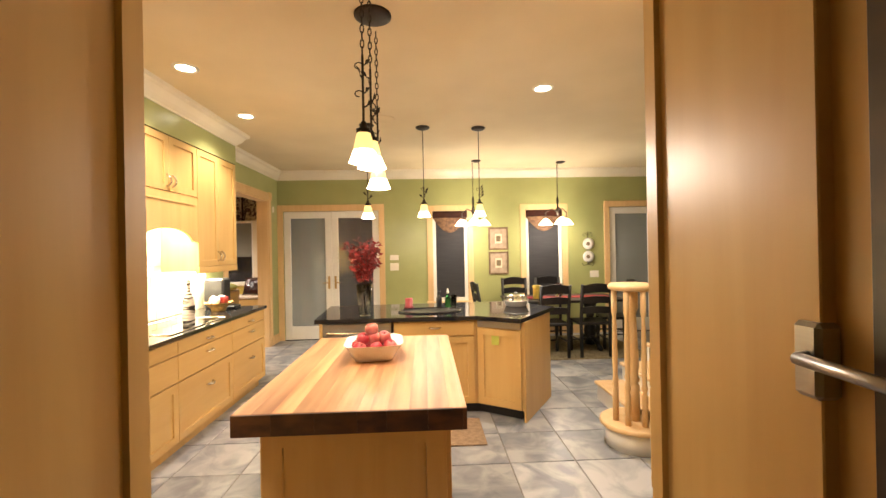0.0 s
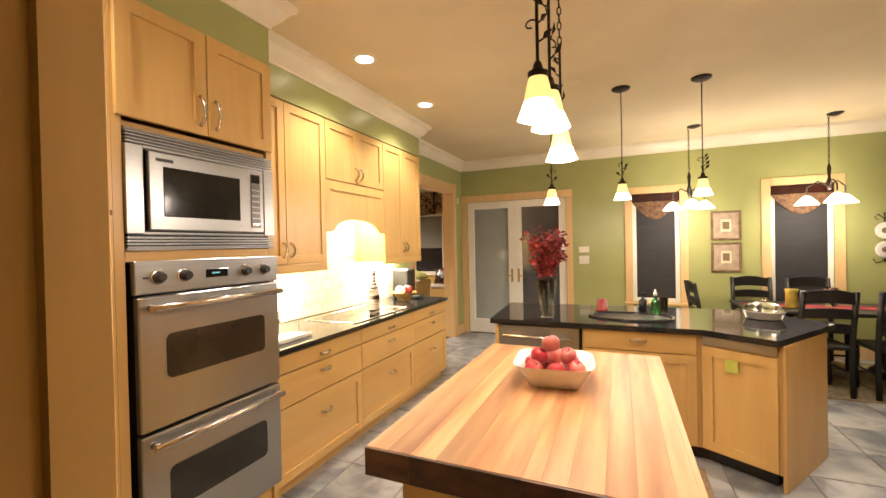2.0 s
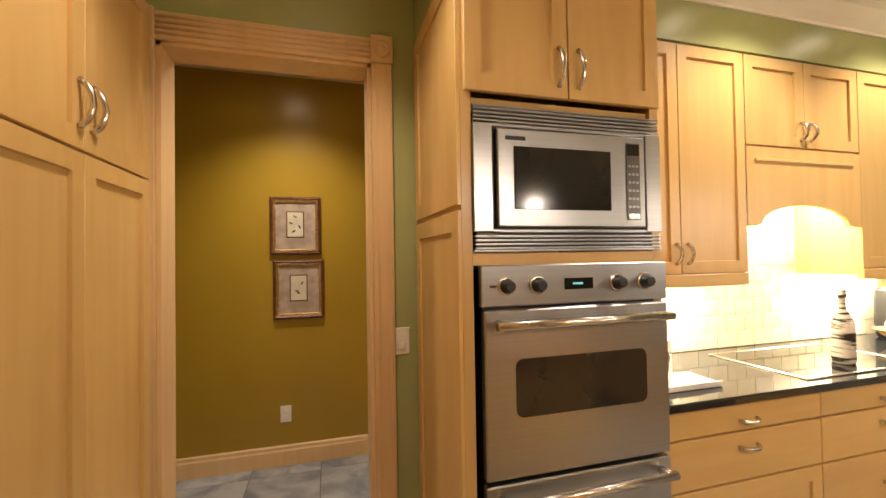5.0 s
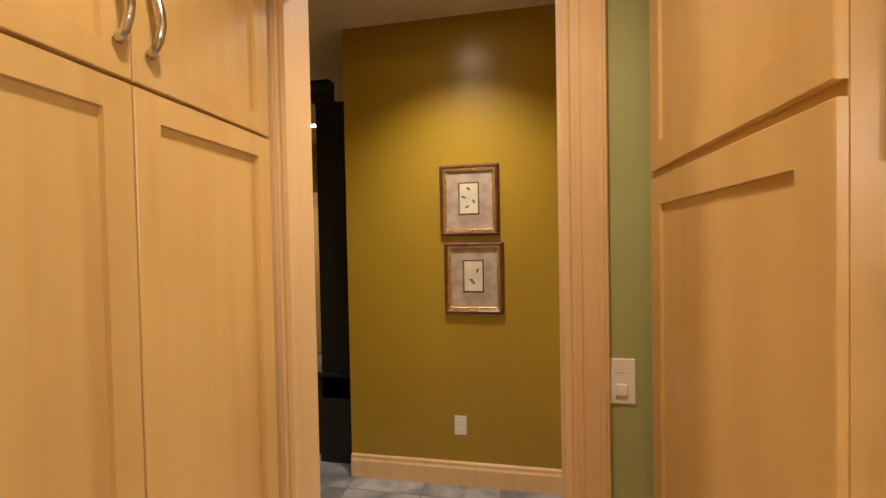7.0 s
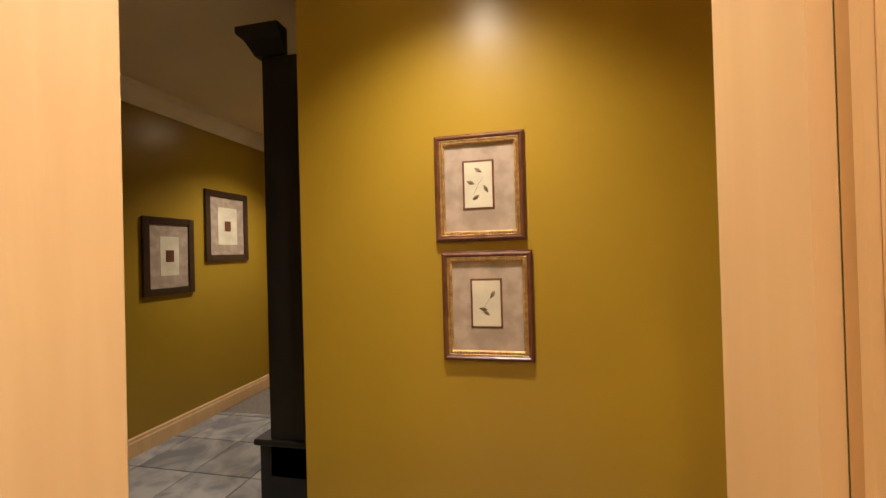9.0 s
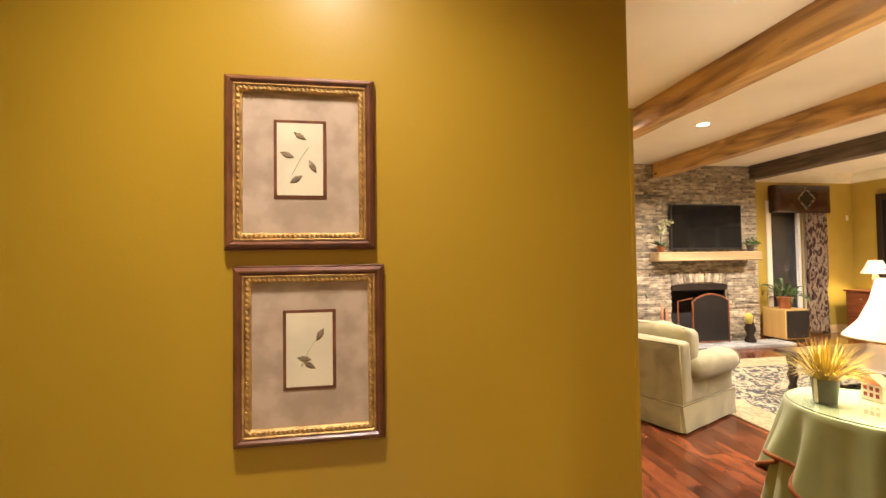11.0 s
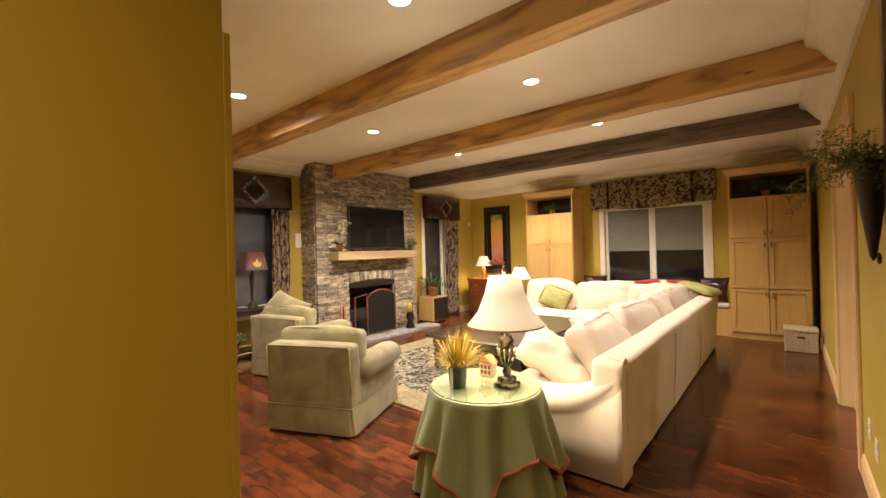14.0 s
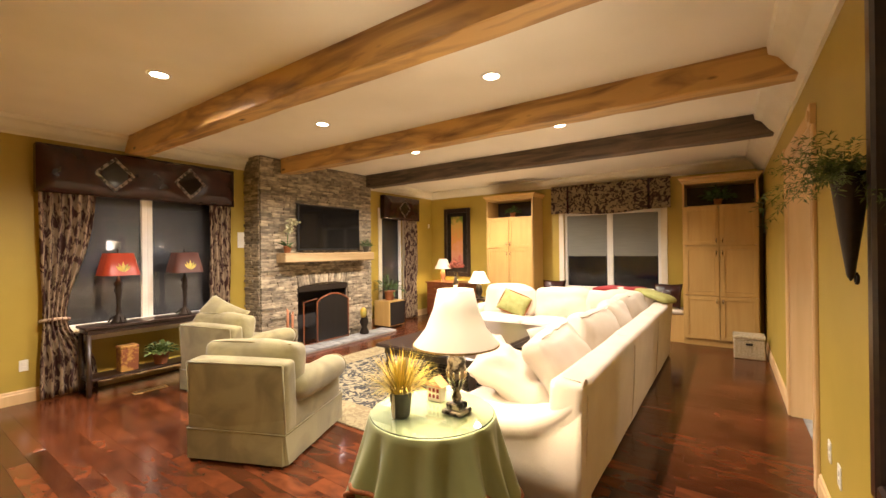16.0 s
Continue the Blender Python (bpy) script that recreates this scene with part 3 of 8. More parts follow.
# bulkhead over the kitchen cabinets
bm = box(B(), WX1, TX, 1.76, 2.57, 2.56, CK)
box(bm, WX1, UX, 2.57, 5.12, 2.56, CK)
solid("wall_bulkhead", bm, GREEN, "green painted bulkhead above the cabinets", "wall")

# baseboards
BASEB = [(0, 0), (0.018, 0), (0.018, 0.105), (0.012, 0.118), (0.012, 0.135), (0.004, 0.145), (0, 0.145)]
bm = B()
for a, b, o in (((MX, 0.31), (MX, WY), (1, 0)), ((-4.81, -1.72), (-7.4, -1.72), (0, 1)), ((WX0, WY), (WX0, 5.5), (-1, 0)), ((WX0, 7.14), (WX0, 9.8), (-1, 0)),
                ((XL, WY), (XL, 5.48), (1, 0)), ((XL, 7.8), (XL, YB), (1, 0)), ((XL, YB), (-8.4, YB), (0, -1)), ((WX0, -1.72), (-4.81, -1.72), (0, 1)), ((WX1, 7.14), (WX1, FARY), (1, 0)), ((-1.58, FARY), (2.28, FARY), (0, -1))):
    sweep(bm, BASEB, (*a, 0), (*b, 0), (*o, 0))
solid("baseboard", bm, TRIM_WOOD, "pale stained wooden baseboard", "baseboard")


# door casings with fluted heads and corner blocks
def casing(name, x, out, y0, y1, z1, w=0.10, t=0.022):
    c = thing(name, "natural wood door casing with fluted head and corner blocks", "door casing", (x, (y0 + y1) / 2, 0))
    tagged(c, kind="structure")
    for ya, yb in ((y0 - w, y0), (y1, y1 + w)):
        bm = box(B(), x, x + out * t, ya, yb, 0, z1, 0.004)
        box(bm, x + out * t, x + out * (t + 0.003), ya + 0.012, ya + 0.028, 0.15, z1, 0.0014)
        box(bm, x + out * t, x + out * (t + 0.003), yb - 0.028, yb - 0.012, 0.15, z1, 0.0014)
        part("jamb_casing", bm, TRIM_WOOD, c)
        bm = box(B(), x, x + out * (t + 0.012), ya - 0.004, yb + 0.004, z1, z1 + w + 0.032, 0.004)
        lathe(bm, [(0.04, 0), (0.04, 0.008), (0.028, 0.008), (0.022, 0.003), (0.015, 0.008), (0.004, 0.01)], 0, 0, 0, 16, Matrix.Translation((x + out * (t + 0.012), (ya + yb) / 2, z1 + w / 2 + 0.012)) @ Matrix.Rotation(out * math.pi / 2, 4, "Y"))
        part("corner_block", bm, TRIM_WOOD, c)
    bm = box(B(), x, x + out * t, y0, y1, z1, z1 + w + 0.02, 0.004)
    for k in range(4):
        zz = z1 + (w + 0.02) * (0.2 + 0.2 * k)
        tube(bm, [(x + out * t, y0, zz), (x + out * t, y1, zz)], 0.007, 6)
    part("head_casing", bm, TRIM_WOOD, c)
    return c


casing("door_casing", WX1, 1, DOOR_A[0], DOOR_A[1], 2.44)
casing("door_casing", WX0, -1, DOOR_A[0], DOOR_A[1], 2.44)
casing("door_casing", WX1, 1, OPEN_B[0], OPEN_B[1], 2.38)
casing("door_casing", WX0, -1, OPEN_B[0], OPEN_B[1], 2.38)
bm = B()
for y0, y1, _, z1 in (DOOR_A, OPEN_B):
    box(bm, WX0 - 0.002, WX1 + 0.002, y0, y0 + 0.018, 0, z1)
    box(bm, WX0 - 0.002, WX1 + 0.002, y1 - 0.018, y1, 0, z1)
    box(bm, WX0 - 0.002, WX1 + 0.002, y0, y1, z1 - 0.018, z1)
solid("trim_jambs", bm, TRIM_WOOD, "wooden door jamb linings", "trim")
# slim guard on the corner of the mustard wall
bm = box(B(), MX - 0.02, MX + 0.003, WY, WY + 0.012, 0.146, 1.93, 0.001)
solid("trim_corner_guard", bm, MUSTARD, "slim mustard painted corner guard", "trim")


# windows and glazed doors
def window_y(name, x0, x1, z0, z1, y, panes, shade=None, label="", casing_mat=TRIM_WOOD, shade_to=None, sill=True):
    """A window in a wall along x that faces -y."""
    w = thing(name, label, "window", ((x0 + x1) / 2, y, z0))
    tagged(w, kind="structure")
    for a, b, c, d in ((x0 - 0.1, x0, z0 - 0.1, z1 + 0.1), (x1, x1 + 0.1, z0 - 0.1, z1 + 0.1)):
        part("side_casing", box(B(), a, b, y - 0.022, y, c, d, 0.004), casing_mat, w)
    part("head_casing", box(B(), x0, x1, y - 0.022, y, z1, z1 + 0.1, 0.004), casing_mat, w)
    part("window_sill", box(B(), x0 - 0.12, x1 + 0.12, y - 0.06, y, z0 - 0.03, z0, 0.005), casing_mat, w)
    step = (x1 - x0) / panes
    for i in range(panes):
        a, b = x0 + i * step, x0 + (i + 1) * step
        fr = B()
        box(fr, a, a + 0.055, y + 0.03, y + 0.09, z0, z1, 0.004)
        box(fr, b - 0.055, b, y + 0.03, y + 0.09, z0, z1, 0.004)
        box(fr, a + 0.055, b - 0.055, y + 0.03, y + 0.09, z0, z0 + 0.06, 0.004)
        box(fr, a + 0.055, b - 0.055, y + 0.03, y + 0.09, z1 - 0.06, z1, 0.004)
        part("sash", fr, WHITE, w)
        g = part("pane", box(B(), a + 0.05, b - 0.05, y + 0.055, y + 0.061, z0 + 0.055, z1 - 0.055), GLASS, w)
        g.visible_shadow = False
        if shade:
            part("roller_shade", box(B(), a + 0.058, b - 0.058, y + 0.036, y + 0.04, shade_to or z0 + 0.06, z1 - 0.06), shade, w)
    return w


window_y("window_1", *W1[:2], W1[2], W1[3], FARY, 1, DARKSHADE, "tall dark window in natural wood casing")
window_y("window_2", *W2[:2], W2[2], W2[3], FARY, 1, DARKSHADE, "tall dark window in natural wood casing")
window_y("window_3", *WIN_B[:2], WIN_B[2], WIN_B[3], YB, 2, GREYSHADE, "double window with half-drawn grey roller shades", CREAM, 1.44)


def french_door(name, x0, x1, y, z1, label):
    w = thing(name, label, "door", ((x0 + x1) / 2, y, 0))
    tagged(w, kind="structure")
    for a, b in ((x0 - 0.1, x0), (x1, x1 + 0.1)):
        part("side_casing", box(B(), a, b, y - 0.022, y, 0, z1, 0.004), TRIM_WOOD, w)
    part("head_casing", box(B(), x0 - 0.1, x1 + 0.1, y - 0.024, y, z1, z1 + 0.11, 0.004), TRIM_WOOD, w)
    mx = (x0 + x1) / 2
    for a, b, hs in ((x0 + 0.005, mx - 0.002, -1), (mx + 0.002, x1 - 0.005, 1)):
        fr = B()
        box(fr, a, a + 0.11, y + 0.01, y + 0.055, 0.01, z1 - 0.005, 0.004)
        box(fr, b - 0.11, b, y + 0.01, y + 0.055, 0.01, z1 - 0.005, 0.004)
        box(fr, a + 0.11, b - 0.11, y + 0.01, y + 0.055, 0.01, 0.24, 0.004)
        box(fr, a + 0.11, b - 0.11, y + 0.01, y + 0.055, z1 - 0.12, z1 - 0.005, 0.004)
        leafp = part("door_leaf", fr, WHITE, w, "white painted glazed door leaf")
        g = part("pane", box(B(), a + 0.105, b - 0.105, y + 0.02, y + 0.026, 0.235, z1 - 0.115), GLASS, leafp)
        g.visible_shadow = False
        part("roller_shade", box(B(), a + 0.105, b - 0.105, y + 0.036, y + 0.04, 0.235, z1 - 0.115), GREYSHADE if hs < 0 else DARKSHADE, leafp)
        hx = mx + hs * 0.055
        bm = box(B(), hx - 0.018, hx + 0.018, y + 0.002, y + 0.01, 0.88, 1.1, 0.003)
        tube(bm, [(hx, y + 0.005, 0.99), (hx, y - 0.05, 0.99), (hx + hs * 0.1, y - 0.05, 0.985)], 0.009, 8)
        lathe(bm, [(0.018, 0), (0.018, 0.02)], 0, 0, 0, 12, Matrix.Translation((hx, y - 0.012, 1.07)) @ Matrix.Rotation(-math.pi / 2, 4, "X"))
        part("door_handle", bm, GOLD, leafp, "brass lever handle")
    return w


french_door("door_1", *FD1[:2], FARY, 2.23, "white glazed double door in wood casing, shades drawn")
french_door("door_2", *FD2[:2], FARY, 2.23, "white glazed double door beside the dining table")


def window_x(name, y0, y1, z0, z1, x, panes, label):
    w = thing(name, label, "window", (x, (y0 + y1) / 2, z0))
    tagged(w, kind="structure")
    for a, b in ((y0 - 0.1, y0), (y1, y1 + 0.1)):
        part("side_casing", box(B(), x, x + 0.022, a, b, z0 - 0.1, z1 + 0.1, 0.004), CREAM, w)
    part("head_casing", box(B(), x, x + 0.022, y0, y1, z1, z1 + 0.1, 0.004), CREAM, w)
    part("window_sill", box(B(), x, x + 0.07, y0 - 0.12, y1 + 0.12, z0 - 0.035, z0, 0.006), CREAM, w)
    part("apron", box(B(), x, x + 0.02, y0 - 0.1, y1 + 0.1, z0 - 0.13, z0 - 0.035, 0.004), CREAM, w)
    step = (y1 - y0) / panes
    for i in range(panes):
        a, b = y0 + i * step, y0 + (i + 1) * step
        fr = B()
        box(fr, x - 0.09, x - 0.03, a, a + 0.06, z0, z1, 0.004)
        box(fr, x - 0.09, x - 0.03, b - 0.06, b, z0, z1, 0.004)
        box(fr, x - 0.09, x - 0.03, a + 0.06, b - 0.06, z0, z0 + 0.06, 0.004)
        box(fr, x - 0.09, x - 0.03, a + 0.06, b - 0.06, z1 - 0.06, z1, 0.004)
        part("sash", fr, WHITE, w)
        g = part("pane", box(B(), x - 0.062, x - 0.056, a + 0.055, b - 0.055, z0 + 0.055, z1 - 0.055), GLASS, w)
        g.visible_shadow = False
        # added sheet behind the pane; its near-black colour stands for the night outside
        part("night_sheet", box(B(), x - 0.086, x - 0.083, a + 0.058, b - 0.058, z0 + 0.06, z1 - 0.06), NIGHT_BACK, w)
    return w


window_x("window_4", *WIN_L[:2], WIN_L[2], WIN_L[3], XL, 2, "wide dark double window with white frame")
window_x("window_5", *WIN_S[:2], WIN_S[2], WIN_S[3], XL, 1, "narrow dark window beside the chimney")


# timber beams
def beam(y, x0, x1, material, label):
    bm = B()
    n = 24
    r = random.Random(int(y * 10))
    rings = []
    for i in range(n + 1):
        x = x0 + (x1 - x0) * i / n
        ring = []
        for dy, dz in ((0.012, 0), (0.188, 0), (0.2, 0.012), (0.2, 0.24), (0, 0.24), (0, 0.012)):
            ring.append(bm.verts.new((x, y + dy + r.uniform(-0.004, 0.004), 2.815 + dz + (r.uniform(-0.004, 0.004) if dz < 0.1 else 0))))
        rings.append(ring)
    for a, b in zip(rings, rings[1:]):
        for k in range(6):
            bm.faces.new([a[k], a[(k + 1) % 6], b[(k + 1) % 6], b[k]])
    bm.faces.new(rings[0])
    bm.faces.new(rings[-1][::-1])
    one("ceiling_beam", bm, material, label, "beam", ((x0 + x1) / 2, y + 0.1, 2.815))


beam(3.93, XL + 0.02, WX0, BEAM, "rough honey-stained timber ceiling beam")
beam(5.80, -9.80, WX0, BEAM, "rough honey-stained timber ceiling beam with knots")
beam(7.64, -9.80, WX0, BEAM_DARK, "rough grey-brown timber ceiling beam")


# recessed lights
def can_light(x, y, z):
    c = thing("recessed_light", "round white recessed ceiling light, lit", "ceiling light", (x, y, z), "recessed ceiling lights")
    part("trim_ring", lathe(B(), [(0.062, -0.002), (0.066, -0.008), (0.088, -0.006), (0.092, 0.0)], x, y, z, 28, cap=False), WHITE, c)
    part("lens", lathe(B(), [(0.001, -0.004), (0.062, -0.003)], x, y, z, 24, cap=False), CAN_GLOW, c, "glowing lens")


for x, y in KIT_CANS:
    can_light(x, y, CK)
for x, y in HALL_CANS:
    can_light(x, y, CH)
for x, y in FAM_CANS:
    can_light(x, y, CF)


# ---- kitchen ----
def face(bm, ax, at, out, u0, u1, z0, z1, shaker=True, w=0.06, t=0.02):
    """A cabinet front in the plane x = at (ax 'x') or y = at (ax 'y'), with a sunk middle panel if shaker."""
    def bx(a, b, c, d, e, f, bv):
        if ax == "x":
            box(bm, at + out * e, at + out * f, a, b, c, d, bv)
        else:
            box(bm, a, b, at + out * e, at + out * f, c, d, bv)
    if not shaker:
        bx(u0, u1, z0, z1, 0, t, 0.003)
        return bm
    e = 0.002
    loops = [(0, 0.0), (0, t - e), (e, t), (w, t), (w + 0.002, t - min(0.014, t * 0.6))]
    rings = []
    for inset, o in loops:
        ring = []
        for a, b in ((u0 + inset, z0 + inset), (u1 - inset, z0 + inset), (u1 - inset, z1 - inset), (u0 + inset, z1 - inset)):
            d = at + out * o
            ring.append(bm.verts.new((d, a, b) if ax == "x" else (a, d, b)))
        rings.append(ring)
    for p, q in zip(rings, rings[1:]):
        for k in range(4):
            bm.faces.new([p[k], p[(k + 1) % 4], q[(k + 1) % 4], q[k]])
    bm.faces.new(rings[0])
    bm.faces.new(rings[-1])
    return bm


def pull(ax, at, out, u, z, upright, size=0.1):
    """A bowed bar handle."""
    pts = []
    for i in range(9):
        k = i / 8
        s = (k - 0.5) * size
        o = 0.004 + 0.034 * math.sin(math.pi * k) ** 0.6
        a, b = (u, z + s) if upright else (u + s, z)
        pts.append((at + out * o, a, b) if ax == "x" else (a, at + out * o, b))
    return tube(B(), pts, 0.0085, 10)


def front(parent, name, ax, at, out, u0, u1, z0, z1, shaker=True, handle=None, upright=False, material=MAPLE, hsize=0.1):
    p = part(name, face(B(), ax, at, out, u0 + 0.002, u1 - 0.002, z0 + 0.002, z1 - 0.002, shaker), material if shaker or upright else MAPLE_H, parent)
    if handle:
        part("handle", pull(ax, at + out * 0.02, out, handle[0], handle[1], upright, hsize), CHROME, p, "satin nickel bow handle")
    return p


def rounded_plate(x0, x1, y0, y1, z0, z1, r):
    """A thin upright plate facing x with rounded corners."""
    pts = []
    for cy, cz, a0 in ((y1 - r, z1 - r, 0), (y0 + r, z1 - r, 90), (y0 + r, z0 + r, 180), (y1 - r, z0 + r, 270)):
        for i in range(6):
            a = radians(a0 + 18 * i)
            pts.append((cy + r * math.cos(a), cz + r * math.sin(a)))
    return prism(B(), pts, x0, x1, Matrix(((0, 0, 1, 0), (1, 0, 0, 0), (0, 1, 0, 0), (0, 0, 0, 1))))


# tall oven cabinet
c = thing("oven_cabinet", "tall maple cabinet housing microwave and double oven", "cabinet", (-3.1, 2.16, 0))
for a, b in ((1.76, 1.80), (2.53, 2.57)):
    part("upright", box(B(), WX1, TX, a, b, 0.0, 2.56, 0.002), MAPLE, c)
part("cabinet_top", box(B(), WX1, TX, 1.80, 2.53, 2.54, 2.56), MAPLE_H, c)
part("shelf", box(B(), WX1, TX - 0.02, 1.80, 2.53, 2.03, 2.05), MAPLE_H, c)
part("shelf", box(B(), WX1, TX, 1.80, 2.53, 1.475, 1.515), MAPLE_H, c)
part("plinth", box(B(), WX1, TX - 0.02, 1.80, 2.53, 0.08, 0.17), MAPLE_H, c)
part("back_panel", box(B(), WX1, WX1 + 0.02, 1.80, 2.53, 0.1, 2.54), MAPLE, c)
for z0, z1 in ((0.1, 1.66), (1.68, 2.54)):
    part("side_panel", face(B(), "y", 1.76, -1, WX1 + 0.03, TX, z0, z1, True, 0.07, 0.014), MAPLE, c)
front(c, "door", "x", TX, 1, 1.77, 2.165, 2.06, 2.55, handle=(2.125, 2.17), upright=True, hsize=0.14)
front(c, "door", "x", TX, 1, 2.165, 2.56, 2.06, 2.55, handle=(2.205, 2.17), upright=True, hsize=0.14)

mw = thing("microwave", "built-in stainless microwave with louvred trim", "microwave", (TX, 2.18, 1.52))
bm = box(B(), TX - 0.35, TX - 0.002, 1.815, 2.545, 1.53, 2.01)
part("housing", bm, BLACK_PL, mw)
tr = B()
box(tr, TX, TX + 0.018, 1.80, 1.868, 1.588, 1.955, 0.002)
box(tr, TX, TX + 0.018, 2.492, 2.56, 1.588, 1.955, 0.002)
box(tr, TX, TX + 0.016, 1.868, 2.492, 1.945, 1.957, 0.002)
box(tr, TX, TX + 0.016, 1.868, 2.492, 1.586, 1.596, 0.002)
box(tr, TX, TX + 0.012, 1.80, 2.56, 1.52, 1.527, 0.001)
box(tr, TX, TX + 0.012, 1.80, 2.56, 2.013, 2.02, 0.001)
part("trim", tr, STEEL, mw)
part("gap_surround", box(B(), TX - 0.001, TX + 0.003, 1.866, 2.494, 1.594, 1.947), BLACK_PL, mw, "black gap round the microwave door")
for z0 in (1.528, 1.962):
    for k in range(4):
        part("louvre", box(B(), TX - 0.004, TX + 0.014, 1.803, 2.557, z0 + k * 0.0135, z0 + k * 0.0135 + 0.008, 0.002), STEEL, mw)
d = part("door", box(B(), TX + 0.003, TX + 0.03, 1.882, 2.478, 1.604, 1.938, 0.004), STEEL, mw)
part("window", box(B(), TX + 0.0305, TX + 0.033, 1.94, 2.325, 1.663, 1.878, 0.004), OVEN_GLASS, d)
part("maker_mark", box(B(), TX + 0.0305, TX + 0.032, 1.91, 1.985, 1.898, 1.912, 0.001), BLACK_PL, d, "small dark oval plaque")
d = part("control_panel", box(B(), TX + 0.0305, TX + 0.033, 2.392, 2.452, 1.63, 1.915, 0.003), DARKSTEEL, mw, "dark control strip with keys")
part("display", box(B(), TX + 0.0335, TX + 0.035, 2.396, 2.448, 1.868, 1.91, 0.001), BLACK_GLASS, d)
part("open_button", box(B(), TX + 0.0335, TX + 0.037, 2.398, 2.446, 1.634, 1.652, 0.002), CHROME, d)
for k in range(6):
    for i in range(3):
        part("key", box(B(), TX + 0.0332, TX + 0.0345, 2.4 + i * 0.0165, 2.411 + i * 0.0165, 1.675 + k * 0.03, 1.683 + k * 0.03), STEEL, d)

ov = thing("double_oven", "stainless built-in double wall oven", "oven", (TX, 2.19, 0.17))
part("housing", box(B(), TX - 0.55, TX - 0.002, 1.83, 2.55, 0.18, 1.46), BLACK_PL, ov)
cp = part("control_panel", box(B(), TX, TX + 0.03, 1.815, 2.565, 1.335, 1.475, 0.004), STEEL, ov)
for yy in (1.905, 2.02, 2.34, 2.46):
    m = Matrix.Translation((TX + 0.03, yy, 1.405)) @ Matrix.Rotation(math.pi / 2, 4, "Y")
    k = part("knob", lathe(B(), [(0.026, 0), (0.026, 0.012), (0.02, 0.016), (0.019, 0.036), (0.016, 0.04)], 0, 0, 0, 20, m), BLACK_PL, cp, "black control knob")
    part("bezel", lathe(B(), [(0.032, 0), (0.032, 0.006), (0.027, 0.008)], 0, 0, 0, 24, m), CHROME, k)
part("display", box(B(), TX + 0.0305, TX + 0.034, 2.125, 2.24, 1.385, 1.425, 0.001), BLACK_GLASS, cp)
part("readout", box(B(), TX + 0.0345, TX + 0.036, 2.155, 2.195, 1.402, 1.409), LCD, cp)
part("maker_badge", box(B(), TX + 0.0305, TX + 0.032, 1.845, 1.868, 1.4, 1.408, 0.001), BLACK_PL, cp, "small dark badge")
for z0, z1 in ((0.765, 1.325), (0.19, 0.75)):
    d = part("oven_door", box(B(), TX + 0.001, TX + 0.038, 1.822, 2.558, z0, z1, 0.005), STEEL, ov)
    part("window", rounded_plate(TX + 0.036, TX + 0.0405, 1.93, 2.455, z0 + 0.2, z1 - 0.165, 0.028), OVEN_GLASS, d, "black oven window with rounded corners")
    bm = tube(B(), [(TX + 0.085, 1.845, z1 - 0.045), (TX + 0.085, 2.535, z1 - 0.045)], 0.016, 16)
    for yy in (1.87, 2.51):
        tube(bm, [(TX + 0.036, yy, z1 - 0.045), (TX + 0.085, yy, z1 - 0.045)], 0.016, 12)
    part("handle", bm, CHROME, d, "round steel bar handle")

# base cabinets and worktop
BX = -2.795
for y0, y1 in ((2.575, 3.44), (3.44, 4.31), (4.31, 5.10)):
    c = thing("base_cabinet", "maple base cabinet with three drawers", "cabinet", ((WX1 + BX) / 2, (y0 + y1) / 2, 0), "kitchen base cabinets")
    bm = box(B(), WX1 + 0.002, BX, y0 + 0.001, y1 - 0.001, 0.1, 0.878)
    part("body", bm, MAPLE, c)
    part("toe_kick", box(B(), WX1 + 0.002, BX - 0.06, y0 + 0.001, y1 - 0.001, 0.0, 0.1), MAPLE, c)
    ym = (y0 + y1) / 2
    front(c, "drawer", "x", BX, 1, y0, y1, 0.765, 0.875, False, (ym, 0.81))
    front(c, "drawer", "x", BX, 1, y0, y1, 0.56, 0.76, False, (ym, 0.70))
    front(c, "drawer", "x", BX, 1, y0, y1, 0.105, 0.555, True, (ym, 0.42), material=MAPLE_H)
bm = box(B(), WX1 + 0.002, -2.755, 2.572, 5.13, 0.88, 0.915, 0.006)
one("worktop", bm, GRANITE, "polished black granite worktop on the base cabinets", "worktop", (-3.1, 3.85, 0.88))
ck = thing("cooktop", "flush black glass cooktop with steel edge", "cooktop", (-3.08, 3.87, 0.915))
part("glass", box(B(), -3.31, -2.83, 3.44, 4.28, 0.915, 0.921, 0.003), BLACK_GLASS, ck)
bm = box(B(), -2.832, -2.818, 3.43, 4.29, 0.915, 0.924, 0.002)
box(bm, -3.322, -3.31, 3.43, 4.29, 0.915, 0.924, 0.002)
box(bm, -3.31, -2.832, 3.43, 3.44, 0.915, 0.924, 0.002)
box(bm, -3.31, -2.832, 4.28, 4.29, 0.915, 0.924, 0.002)
part("steel_edge", bm, CHROME, ck)
